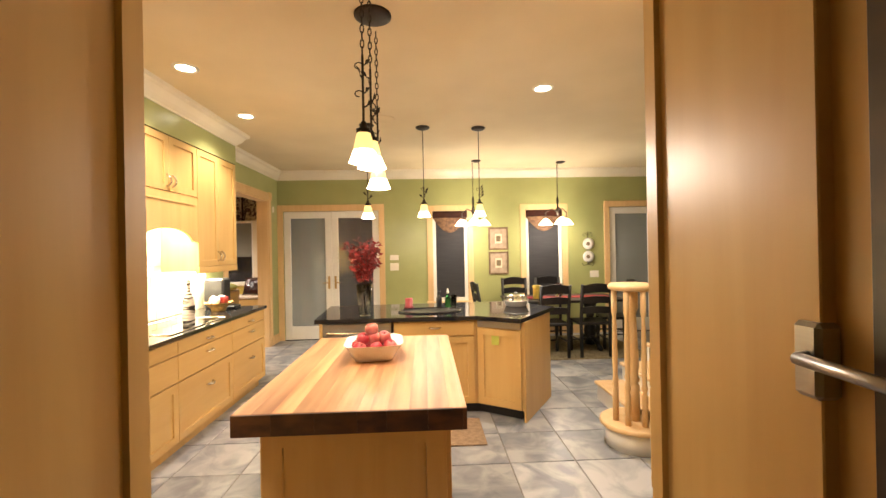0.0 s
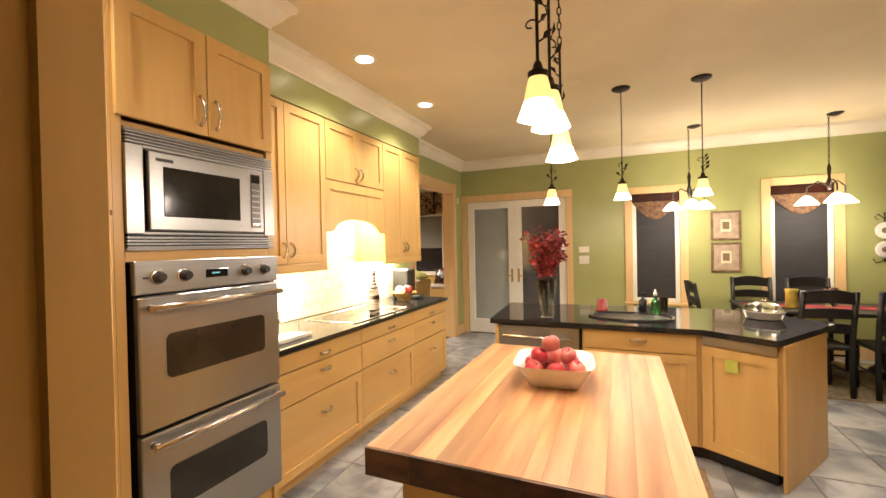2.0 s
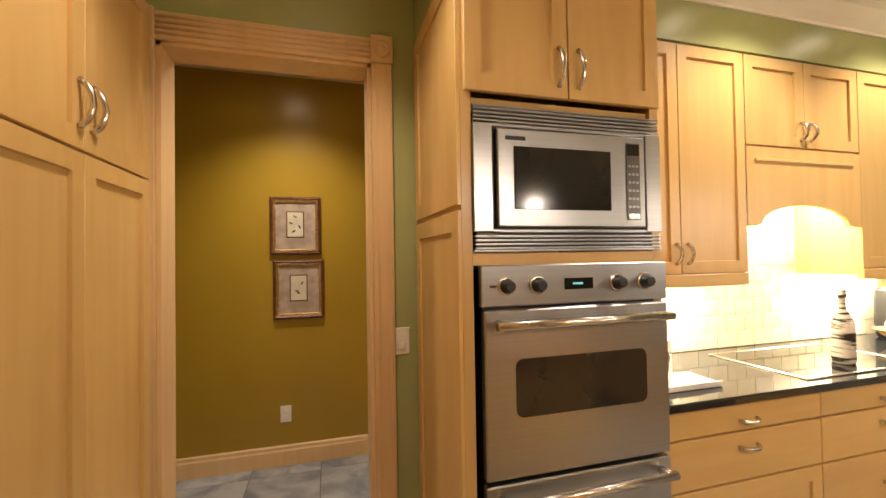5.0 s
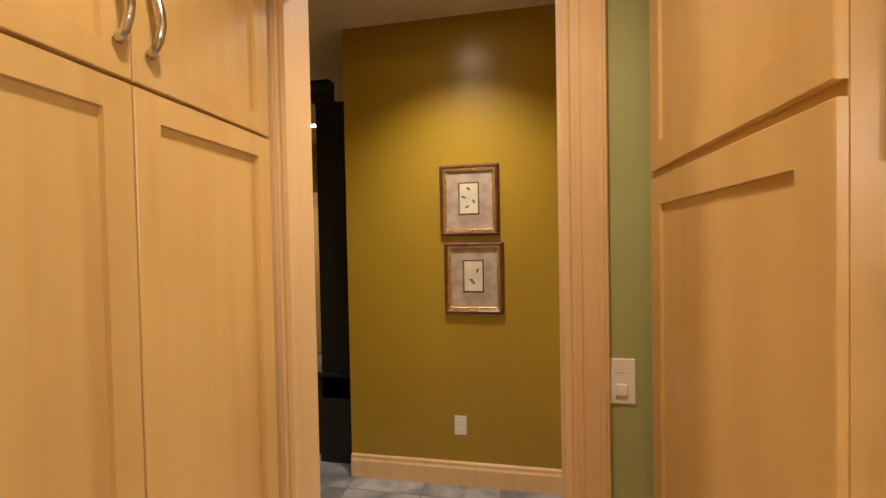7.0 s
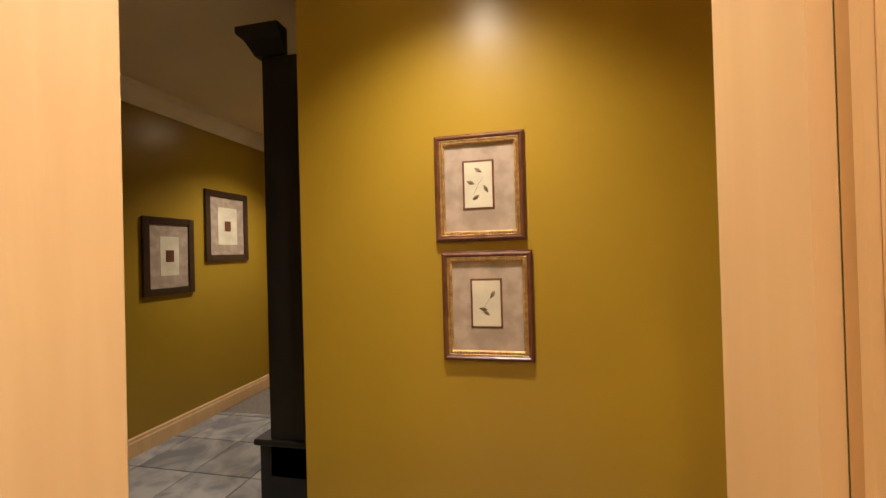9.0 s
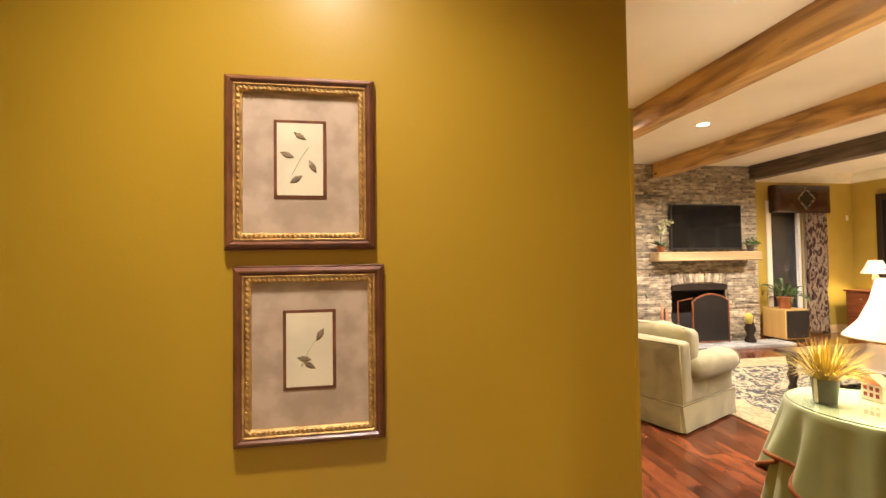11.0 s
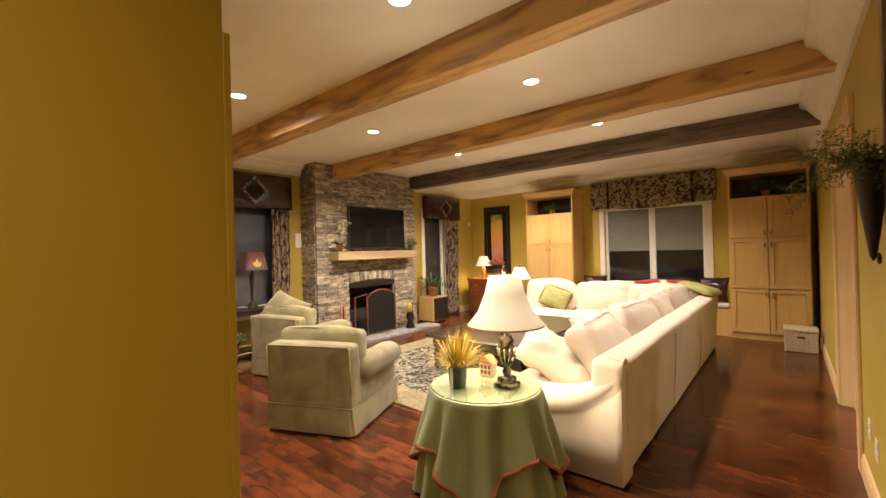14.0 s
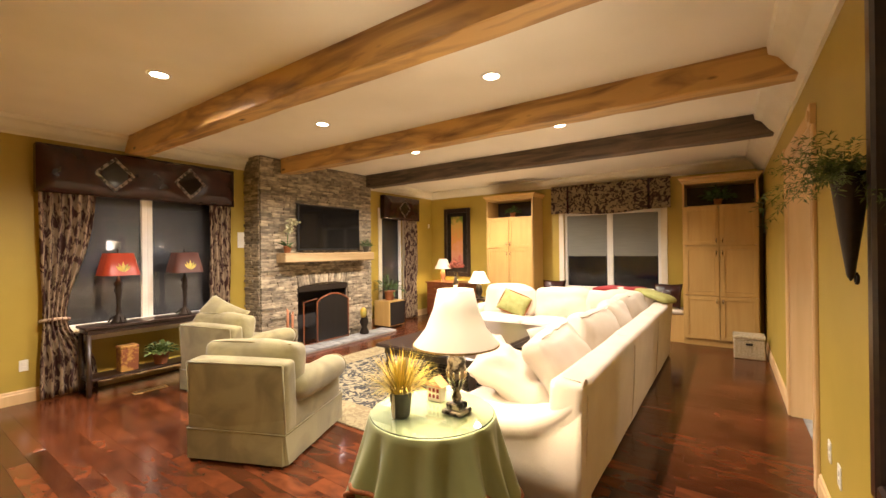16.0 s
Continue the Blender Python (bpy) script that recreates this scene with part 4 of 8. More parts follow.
# wall cabinets and hood
for y0, y1, n in ((2.572, 3.44, 2), (4.31, 5.11, 2)):
    c = thing("wall_cabinet", "maple wall cabinet with shaker doors and light rail", "cabinet", ((WX1 + UX) / 2, (y0 + y1) / 2, 1.36), "kitchen wall cabinets")
    part("body", box(B(), WX1 + 0.002, UX - 0.02, y0 + 0.001, y1 - 0.001, 1.36, 2.555), MAPLE, c)
    w = (y1 - y0) / n
    for i in range(n):
        a = y0 + i * w
        front(c, "door", "x", UX - 0.02, 1, a, a + w, 1.40, 2.55, handle=(a + (w - 0.035 if i == 0 else 0.035), 1.50), upright=True)
    part("light_rail", box(B(), UX - 0.03, UX + 0.004, y0 + 0.001, y1 - 0.001, 1.335, 1.398, 0.004), MAPLE_H, c)
c = thing("range_hood", "maple hood cabinet with arched lit valance", "range hood", (-3.26, 3.875, 1.6))
part("body", box(B(), WX1 + 0.002, UX - 0.02, 3.442, 4.308, 2.06, 2.555), MAPLE, c)
front(c, "door", "x", UX - 0.02, 1, 3.442, 3.875, 2.07, 2.55, handle=(3.84, 2.16), upright=True)
front(c, "door", "x", UX - 0.02, 1, 3.875, 4.308, 2.07, 2.55, handle=(3.91, 2.16), upright=True)
bm = B()
pts = [(3.442, 1.64), (3.50, 1.64)]
for i in range(17):
    a = math.pi * (1 - i / 16)
    pts.append((3.875 + 0.33 * math.cos(a), 1.655 + 0.1 * math.sin(a)))
pts += [(4.25, 1.64), (4.308, 1.64)]
for p, q in zip(pts, pts[1:]):
    if q[0] - p[0] < 1e-5:
        continue
    lo = [bm.verts.new((xx, *pt)) for xx in (UX - 0.022, UX) for pt in (p, q)]
    hi = [bm.verts.new((xx, pt[0], 2.06)) for xx in (UX - 0.022, UX) for pt in (p, q)]
    for f in ((lo[2], lo[3], hi[3], hi[2]), (lo[0], lo[1], hi[1], hi[0]), (lo[0], lo[1], lo[3], lo[2]), (hi[0], hi[1], hi[3], hi[2])):
        bm.faces.new(f)
bmesh.ops.remove_doubles(bm, verts=bm.verts[:], dist=1e-4)
part("bead", box(B(), UX, UX + 0.008, 3.5, 4.25, 1.985, 2.0, 0.002), MAPLE_H, c)
part("arched_valance", bm, MAPLE, c)
part("inner_lining", box(B(), WX1 + 0.03, UX - 0.03, 3.46, 4.29, 1.93, 2.05), STEEL, c)

# island with butcher block
c = thing("kitchen_island", "maple island cabinet under the butcher block", "kitchen island", (-1.185, 2.47, 0))
part("body", box(B(), -1.545, -0.825, 1.90, 3.06, 0.09, 0.846), MAPLE, c)
part("plinth", box(B(), -1.50, -0.87, 1.95, 3.0, 0, 0.09), MAPLE, c)
part("end_panel", face(B(), "y", 1.90, -1, -1.545, -0.825, 0.02, 0.845, True, 0.08), MAPLE, c)
part("side_panel", face(B(), "x", -1.545, -1, 1.92, 3.06, 0.09, 0.845, True, 0.08), MAPLE, c)
part("side_panel", face(B(), "x", -0.825, 1, 1.92, 3.06, 0.09, 0.845, True, 0.08), MAPLE, c)
c = thing("butcher_block_top", "thick oiled butcher block top with dark end grain", "countertop", (-1.185, 2.47, 0.847))
xs = [-1.62]
r = random.Random(5)
while xs[-1] < -0.76:
    xs.append(min(-0.75, xs[-1] + r.uniform(0.045, 0.085)))
for a, b in zip(xs, xs[1:]):
    part("stave", box(B(), a, b - 0.0002, 1.805, 3.12, 0.848, 0.93, 0.0006), BUTCHER, c)
for a, b in zip(xs[::2], xs[2::2] + [xs[-1]]):
    if b - a > 0.001:
        part("end_stave", box(B(), a, b - 0.0002, 1.795, 1.8045, 0.849, 0.929, 0.0006), END_GRAIN, c)

# fruit bowl
c = thing("fruit_bowl", "square white ceramic bowl on the butcher block", "bowl", (-1.19, 2.57, 0.93))
bm = B()
prof = [(0.085, 0.0), (0.105, 0.003), (0.132, 0.05), (0.158, 0.092), (0.162, 0.094), (0.155, 0.088), (0.124, 0.05), (0.095, 0.012), (0.001, 0.01)]
sq = lambda a, h: 1.0 / max(abs(math.cos(a)) ** 5 + abs(math.sin(a)) ** 5, 1e-6) ** 0.2
lathe(bm, prof, -1.19, 2.57, 0.931, 48, flute=lambda a, h: sq(a - 0.1, h))
part("dish", bm, CERAMIC, c)
r = random.Random(2)
spots = [(-0.075, -0.06, 0.055), (0.02, -0.08, 0.057), (0.09, -0.02, 0.057), (0.06, 0.07, 0.057), (-0.04, 0.05, 0.055), (-0.09, 0.02, 0.058), (0.0, -0.005, 0.1), (-0.06, -0.02, 0.1), (0.055, 0.01, 0.1), (-0.012, 0.0, 0.15)]
for dx, dy, dz in spots:
    ap = [(0.001, -0.028), (0.016, -0.034), (0.03, -0.024), (0.038, 0.0), (0.036, 0.018), (0.024, 0.032), (0.012, 0.033), (0.002, 0.024)]
    p = (-1.19 + dx, 2.57 + dy, 0.935 + dz)
    m = Matrix.Translation(p) @ Euler((r.uniform(-0.5, 0.5), r.uniform(-0.5, 0.5), 0)).to_matrix().to_4x4()
    ap_ob = thing("apple", "shiny red apple in the white bowl", "apple", p, "apples in the bowl")
    part("flesh", lathe(B(), ap, 0, 0, 0, 16, m), APPLE, ap_ob)
    part("stem", tube(B(), [m @ V(0, 0, 0.022), m @ V(0.003, 0, 0.036), m @ V(0.006, 0.002, 0.046)], 0.0016, 5), DARKWOOD, ap_ob)

# sink peninsula
PEN = [(-1.90, 3.97), (-0.43, 3.97), (-0.09, 3.74), (0.42, 4.44), (0.06, 4.96), (-1.96, 4.90)]
bm = prism(B(), PEN, 0.878, 0.915)
one("peninsula_worktop", bm, GRANITE, "polished black granite worktop with a clipped corner", "worktop", (-0.8, 4.4, 0.878))
c = thing("peninsula_cabinet", "maple sink cabinet with drawer and doors", "cabinet", (-0.8, 4.3, 0))
part("body", prism(B(), [(-1.2, 4.03), (-0.43, 4.03), (-0.06, 3.80), (0.35, 4.42), (0.0, 4.75), (-1.2, 4.75)], 0.1, 0.877), MAPLE, c)
part("toe_kick", prism(B(), [(-1.2, 4.10), (-0.40, 4.10), (-0.06, 3.88), (0.30, 4.40), (-0.05, 4.7), (-1.2, 4.7)], 0.0, 0.1), BLACKWOOD, c)
front(c, "drawer", "y", 4.03, -1, -1.19, -0.46, 0.73, 0.87, False, (-0.82, 0.81))
front(c, "door", "y", 4.03, -1, -1.19, -0.825, 0.11, 0.725)
front(c, "door", "y", 4.03, -1, -0.825, -0.46, 0.11, 0.725)
ang = math.atan2(-0.23, 0.37)
m = Matrix.Translation((-0.43, 4.03, 0)) @ Matrix.Rotation(ang, 4, "Z")
bm = face(B(), "y", 0, -1, 0.01, 0.42, 0.11, 0.80, True, 0.06)
bmesh.ops.transform(bm, matrix=m, verts=bm.verts)
dp = part("compactor_door", bm, MAPLE, c)
bm = box(B(), 0.01, 0.42, -0.022, 0.002, 0.81, 0.87, 0.003, m)
part("control_strip", bm, STEEL, c)
bm = box(B(), 0.15, 0.22, -0.0235, -0.0215, 0.66, 0.74, 0, m)
part("paper_note", bm, STICKY, dp, "small yellow-green paper note")
m2 = Matrix.Translation((-0.06, 3.80, 0)) @ Matrix.Rotation(math.atan2(0.62, 0.41), 4, "Z")
bm = box(B(), 0, 0.74, -0.02, 0.0, 0.0, 0.876, 0.002, m2)
part("end_panel", bm, MAPLE, c)
dw = thing("dishwasher", "stainless dishwasher under the granite worktop", "dishwasher", (-1.53, 4.3, 0))
part("tub", box(B(), -1.84, -1.215, 4.03, 4.7, 0.02, 0.876), BLACK_PL, dw)
d = part("door", box(B(), -1.835, -1.22, 4.0, 4.03, 0.11, 0.87, 0.006), STEEL, dw)
bm = tube(B(), [(-1.79, 3.955, 0.79), (-1.265, 3.955, 0.79)], 0.012, 12)
for xx in (-1.77, -1.285):
    tube(bm, [(xx, 4.0, 0.79), (xx, 3.955, 0.79)], 0.012, 10)
part("handle", bm, CHROME, d)
part("side_panel", box(B(), -1.87, -1.842, 4.02, 4.75, 0, 0.877, 0.002), MAPLE, dw)
sk = thing("sink", "dark oval undermount sink with tall rim", "sink", (-0.86, 4.35, 0.915))
part("rim", lathe(B(), [(0.27, 0.0), (0.275, 0.012), (0.25, 0.016), (0.245, 0.002)], 0, 0, 0, 36, Matrix.Translation((-0.86, 4.33, 0.915)) @ Matrix.Diagonal((1.15, 0.7, 1, 1)), cap=False), GRANITE, sk)
part("basin", lathe(B(), [(0.245, 0.002), (0.001, 0.0012)], 0, 0, 0, 36, Matrix.Translation((-0.86, 4.33, 0.915)) @ Matrix.Diagonal((1.15, 0.7, 1, 1)), cap=False), BLACK_PL, sk)


def pot_thing(name, label, cat, p, prof, material, n=24, group=""):
    return one(name, lathe(B(), prof, *p, n), material, label, cat, p, group=group)


# vase of red branches
vx, vy, vz = -1.48, 4.17, 0.915
c = thing("flower_vase", "clear glass vase with dark red branches", "vase", (vx, vy, vz))
part("vase", lathe(B(), [(0.05, 0.0), (0.055, 0.004), (0.06, 0.12), (0.08, 0.295), (0.075, 0.295), (0.055, 0.12), (0.048, 0.012), (0.001, 0.012)], vx, vy, vz + 0.001, 28), VASE_GLASS, c)
r = random.Random(8)
bs, bl = B(), B()
for i in range(30):
    d = rnd_dir(r, 0.935, 0.999)
    L = r.uniform(0.14, 0.42)
    p0, p1 = V(vx, vy, vz + 0.03), V(vx + d.x * 0.05, vy + d.y * 0.05, vz + 0.28)
    p2 = p1 + d * L * V(1, 1, 1).length / 1.73
    tube(bs, [p0, p1, (p1 + p2) / 2 + V(0, 0, 0.02), p2], 0.003, 5)
    for k in range(34):
        t = r.uniform(0.35, 1.05)
        q = p1 + (p2 - p1) * t + rnd_dir(r, -0.8, 0.8) * 0.035
        leaf(bl, q, rnd_dir(r, -0.6, 0.9), rnd_dir(r, 0.2, 1), r.uniform(0.035, 0.065), r.uniform(0.02, 0.036))
part("branch", bs, DARKWOOD, c)
part("red_leaves", bl, REDLEAF, c, "dark red small leaves")
pot_thing("candle_jar", "dark red candle in a low black holder", "candle", (-1.08, 4.62, 0.915), [(0.05, 0), (0.055, 0.01), (0.04, 0.02), (0.04, 0.1), (0.001, 0.1)], CANDLE)
c = thing("soap_bottle", "green dish soap bottle by the sink", "bottle", (-0.67, 4.54, 0.915))
part("bottle", lathe(B(), [(0.03, 0), (0.032, 0.01), (0.032, 0.1), (0.012, 0.13), (0.012, 0.15)], -0.67, 4.54, 0.916, 20), GREEN_GLASS, c)
part("cap", lathe(B(), [(0.014, 0), (0.014, 0.025), (0.006, 0.03), (0.006, 0.05)], -0.67, 4.54, 1.066, 14), WHITE, c)
pot_thing("soap_dispenser", "dark pump soap dispenser by the sink", "dispenser", (-0.76, 4.6, 0.915), [(0.03, 0), (0.03, 0.1), (0.01, 0.12), (0.01, 0.16), (0.02, 0.165), (0.001, 0.17)], BLACK_PL)
pot_thing("tall_tumbler", "small clear glass near the sink", "glass", (-0.60, 4.66, 0.915), [(0.028, 0), (0.034, 0.12), (0.031, 0.12), (0.026, 0.006), (0.001, 0.006)], VASE_GLASS)
c = thing("casserole", "white and glass covered dish on the peninsula", "dish", (0.05, 4.55, 0.915))
part("dish", lathe(B(), [(0.09, 0), (0.11, 0.005), (0.13, 0.06), (0.135, 0.062), (0.12, 0.05), (0.001, 0.03)], 0.05, 4.55, 0.916, 28), CERAMIC, c)
part("lid", lathe(B(), [(0.132, 0.063), (0.11, 0.1), (0.06, 0.12), (0.015, 0.125), (0.018, 0.145), (0.001, 0.15)], 0.05, 4.55, 0.916, 28), VASE_GLASS, c)
# things on the worktop
c = thing("cookbook_stand", "small ivory tray with upright cream holders beside the oven", "stand", (-2.97, 2.85, 0.915))
part("tray", box(B(), -3.06, -2.88, 2.70, 3.0, 0.916, 0.932, 0.006), CERAMIC, c)
part("tray_rim", box(B(), -2.88, -2.872, 2.70, 3.0, 0.916, 0.942, 0.003), CERAMIC, c)
part("card_holder", box(B(), -3.04, -3.025, 2.74, 2.88, 0.932, 1.10, 0.004), PLASTIC, c)
part("mill", lathe(B(), [(0.024, 0), (0.026, 0.01), (0.018, 0.05), (0.02, 0.09), (0.024, 0.11), (0.014, 0.14), (0.001, 0.15)], -2.97, 2.78, 0.933, 16), CHROME, c, "small steel pepper mill")
c = thing("oil_bottle", "tall bottle with black and white mottled pattern", "bottle", (-2.95, 3.90, 0.922))
part("bottle", lathe(B(), [(0.045, 0), (0.048, 0.01), (0.048, 0.2), (0.03, 0.25), (0.015, 0.28), (0.015, 0.33), (0.018, 0.335), (0.018, 0.38), (0.001, 0.385)], -2.95, 3.90, 0.924, 24), BLUEPOT, c)
c = thing("egg_bowl", "open dish with white and dark round ornaments", "bowl", (-3.12, 4.75, 0.915))
part("dish", lathe(B(), [(0.07, 0), (0.075, 0.03), (0.14, 0.09), (0.145, 0.092), (0.13, 0.08), (0.001, 0.05)], -3.12, 4.75, 0.916, 28), GOLD, c)
for dx, dy, mt in ((-0.05, 0.0, CERAMIC), (0.05, 0.03, CANDLE), (0.0, -0.06, CERAMIC), (0.0, 0.07, CERAMIC), (0.02, 0.0, CANDLE)):
    part("ball", lathe(B(), [(0.045 * math.sin(math.pi * i / 10) + 1e-4, -0.045 * math.cos(math.pi * i / 10)) for i in range(11)], -3.12 + dx, 4.75 + dy, 1.03, 16), mt, c)
c = thing("coffee_machine", "black countertop coffee machine", "appliance", (-3.24, 5.0, 0.915))
part("body", box(B(), -3.36, -3.14, 4.9, 5.08, 0.916, 1.25, 0.02), BLACK_PL, c)
part("tray", box(B(), -3.14, -3.02, 4.92, 5.06, 0.916, 0.945, 0.006), BLACK_PL, c)
# backsplash tiles
sp = solid("wall_backsplash", box(B(), WX1, WX1 + 0.004, 2.572, 5.11, 0.915, 1.93), SPLASH, "cream glazed tile backsplash, brightly lit", "backsplash")
sm = mesh_from(box(B(), 0, 0.006, 0.002, 0.148, 0.002, 0.098, 0.002), "splash_tile", SPLASH)
for j in range(10):
    for i in range(17):
        z = 0.916 + j * 0.1
        y = 2.575 + i * 0.15 - (0.075 if j % 2 else 0)
        if y < 2.572 or y > 4.95 or (z > 1.27 and not 3.42 < y < 4.18):
            continue
        o = new("tile", sm)
        o.location = (WX1 + 0.004, y, z)
        o.parent = sp

# pantry
c = thing("pantry_cabinet", "tall maple pantry with paired shaker doors", "cabinet", (-2.91, 0.4, 0), "pantry units")
part("body", box(B(), -3.38, -2.45, 0.05, 0.62, 0.0, 2.56), MAPLE, c)
for a, b, s in ((-3.375, -2.915, -1), (-2.915, -2.455, 1)):
    front(c, "upper_door", "y", 0.62, 1, a, b, 1.835, 2.55, handle=(-2.915 + s * 0.035, 1.97), upright=True, hsize=0.14)
    front(c, "lower_door", "y", 0.62, 1, a, b, 0.1, 1.83)
c = thing("pantry_cabinet", "tall maple pantry with paired shaker doors", "cabinet", (-2.15, 0.4, 0), "pantry units")
part("body", box(B(), -2.449, -1.86, 0.05, 0.62, 0.0, 2.56), MAPLE, c)
front(c, "upper_door", "y", 0.62, 1, -2.445, -1.865, 1.835, 2.55)
front(c, "lower_door", "y", 0.62, 1, -2.445, -1.865, 0.1, 1.83)
c = thing("end_cabinet", "deep maple end cabinet beside the passage", "cabinet", (-1.63, 0.5, 0))
part("body", box(B(), -1.858, -1.43, -0.6, 1.054, 0.0, 2.56, 0.003), MAPLE, c)
part("side_panel", face(B(), "x", -1.43, 1, -0.59, 1.054, 0.02, 2.55, True, 0.055, 0.018), MAPLE, c)
solid("wall_pantry_top", box(B(), -3.44, -1.43, -0.6, 0.6, 2.561, CK), GREEN, "green wall above the pantry", "wall")
c = thing("end_cabinet", "tall maple cabinet with a steel lever beside the passage", "cabinet", (0.2, 0.8, 0))
part("body", box(B(), -0.39, 1.0, 0.62, 1.14, 0.0, 2.56, 0.003), MAPLE, c)
part("side_panel", face(B(), "x", -0.39, -1, 0.75, 1.14, 0.02, 2.55, True, 0.04, 0.02), MAPLE, c)
solid("wall_entry", box(B(), -0.36, 1.0, -0.6, 0.615, 0, CK), GREEN, "plain wall beside the entry", "wall")
bm = box(B(), -0.392, -0.38, 0.56, 0.71, 0.0, 2.5, 0.003)
dd = thing("door_leaf", "maple door edge coloured dark for shadow, with a steel lever handle", "door", (-0.386, 0.63, 0))
# leaf in dark wood: the shadow on the maple is put into its colour
part("leaf", bm, DARKWOOD, dd)
bm = box(B(), -0.422, -0.388, 0.742, 0.78, 1.33, 1.425, 0.006)
tube(bm, [(-0.415, 0.76, 1.382), (-0.44, 0.752, 1.382), (-0.445, 0.58, 1.38)], 0.008, 10)
part("door_handle", bm, STEEL, dd)
solid("wall_entry_top", box(B(), -0.41, 1.0, 0.62, 1.14, 2.561, CK), GREEN, "green wall above the tall cabinet", "wall")

# right counter
c = thing("base_cabinet", "maple base cabinet under a dark worktop by the stairs", "cabinet", (0.7, 1.9, 0))
part("body", box(B(), 0.42, 0.998, 1.15, 2.62, 0.1, 0.877), MAPLE, c)
part("toe_kick", box(B(), 0.48, 0.998, 1.15, 2.6, 0.0, 0.1), MAPLE, c)
for a, b in ((1.16, 1.89), (1.89, 2.61)):
    front(c, "drawer", "x", 0.42, -1, a, b, 0.70, 0.87, False, ((a + b) / 2, 0.80), hsize=0.13)
    front(c, "door", "x", 0.42, -1, a, b, 0.11, 0.695)
one("worktop", prism(B(), [(0.998, 1.145), (0.38, 1.145), (0.38, 2.56), (0.42, 2.64), (0.5, 2.68), (0.998, 2.68)], 0.878, 0.915), GRANITE, "dark granite worktop with rounded corner", "worktop", (0.7, 1.9, 0.878))
c = thing("wall_cabinet", "maple wall cabinet by the stairs", "cabinet", (0.83, 2.0, 1.4), "kitchen wall cabinets")
part("body", box(B(), 0.66, 0.998, 1.15, 2.74, 1.4, 2.555), MAPLE, c)
for a, b in ((1.16, 1.95), (1.95, 2.735)):
    front(c, "door", "x", 0.66, -1, a, b, 1.42, 2.55)
part("light_rail", box(B(), 0.64, 0.69, 1.15, 2.745, 1.33, 1.4, 0.005), MAPLE_H, c)
c = thing("outlet", "ivory wall outlet plate over the worktop", "outlet", (0.995, 2.3, 1.1))
part("plate", box(B(), 0.99, 0.999, 2.25, 2.37, 1.05, 1.17, 0.003), PLASTIC, c)
part("socket", box(B(), 0.987, 0.991, 2.28, 2.34, 1.08, 1.14, 0.002), PLASTIC, c)

# stairs with a round starting newel
st = thing("staircase", "wooden stair with a round starting step", "stairs", (1.5, 3.9, 0))
tagged(st, kind="structure")
part("start_riser", lathe(B(), [(0.21, 0.0), (0.21, 0.15)], 0.69, 3.36, 0, 36), WHITE, st)
part("start_tread", lathe(B(), [(0.24, 0.15), (0.25, 0.155), (0.25, 0.18), (0.24, 0.187)], 0.69, 3.36, 0, 36), TRIM_WOOD, st)
for i in range(7):
    x0 = 0.80 + i * 0.26
    part("riser", box(B(), x0, x0 + 0.02, 3.29, 4.3, i * 0.18, 0.155 + i * 0.18), WHITE, st)
    part("tread", box(B(), x0 - 0.03, x0 + 0.27, 3.24, 4.3, 0.155 + i * 0.18, 0.187 + i * 0.18, 0.008), TRIM_WOOD, st)
    part("carriage", box(B(), x0 + 0.02, x0 + 0.26, 3.31, 4.28, 0.0, 0.153 + i * 0.18), WHITE, st)
part("newel_cap", lathe(B(), [(0.15, 1.185), (0.17, 1.195), (0.175, 1.215), (0.16, 1.235), (0.08, 1.24)], 0.69, 3.36, 0, 32), TRIM_WOOD, st)
TURN_P = [(0.022, 0), (0.022, 0.22), (0.014, 0.25), (0.024, 0.28), (0.016, 0.31), (0.02, 0.5), (0.013, 0.8), (0.02, 0.83), (0.02, 1.0)]
part("newel_post", lathe(B(), [(0.045, 0.187), (0.045, 0.45), (0.03, 0.47), (0.048, 0.5), (0.032, 0.53), (0.044, 0.6), (0.028, 1.0), (0.045, 1.05), (0.045, 1.185)], 0.69, 3.36, 0, 20), TRIM_WOOD, st)
for k in range(5):
    a = math.pi * (0.45 + 0.27 * k)
    part("baluster", lathe(B(), TURN_P, 0.69 + 0.14 * math.cos(a), 3.36 + 0.14 * math.sin(a), 0.187, 12), TRIM_WOOD, st)
part("handrail", tube(B(), [(0.84, 3.34, 1.2), (0.94, 3.32, 1.22), (1.19, 3.31, 1.36), (2.54, 3.31, 2.3)], 0.032, 12), TRIM_WOOD, st)
for i in range(12):
    x = 0.92 + i * 0.13
    z0 = 0.187 + int((x - 0.77) / 0.26) * 0.18
    part("baluster", lathe(B(), [(rr, hh * (1.19 + max(0, x - 0.94) * 0.697 - z0)) for rr, hh in TURN_P], x, 3.31, z0, 10), TRIM_WOOD, st)

# ceiling speaker and floor mat
c = thing("ceiling_speaker", "round flush grey ceiling speaker grille", "ceiling speaker", (-1.3, 4.62, CK))
part("grille", lathe(B(), [(0.001, -0.005), (0.1, -0.005), (0.112, -0.004), (0.115, 0.0)], -1.3, 4.62, CK, 32, cap=False), CEIL, c)
one("floor_mat", box(B(), -1.2, -0.44, 3.42, 3.92, 0.001, 0.012, 0.004), mat("brown_mat", (0.28, 0.19, 0.11), 0.95, other=(0.2, 0.13, 0.07), scale=(30, 30, 30), bump=0.3), "brown woven mat before the sink", "mat", (-0.82, 3.67, 0.0))


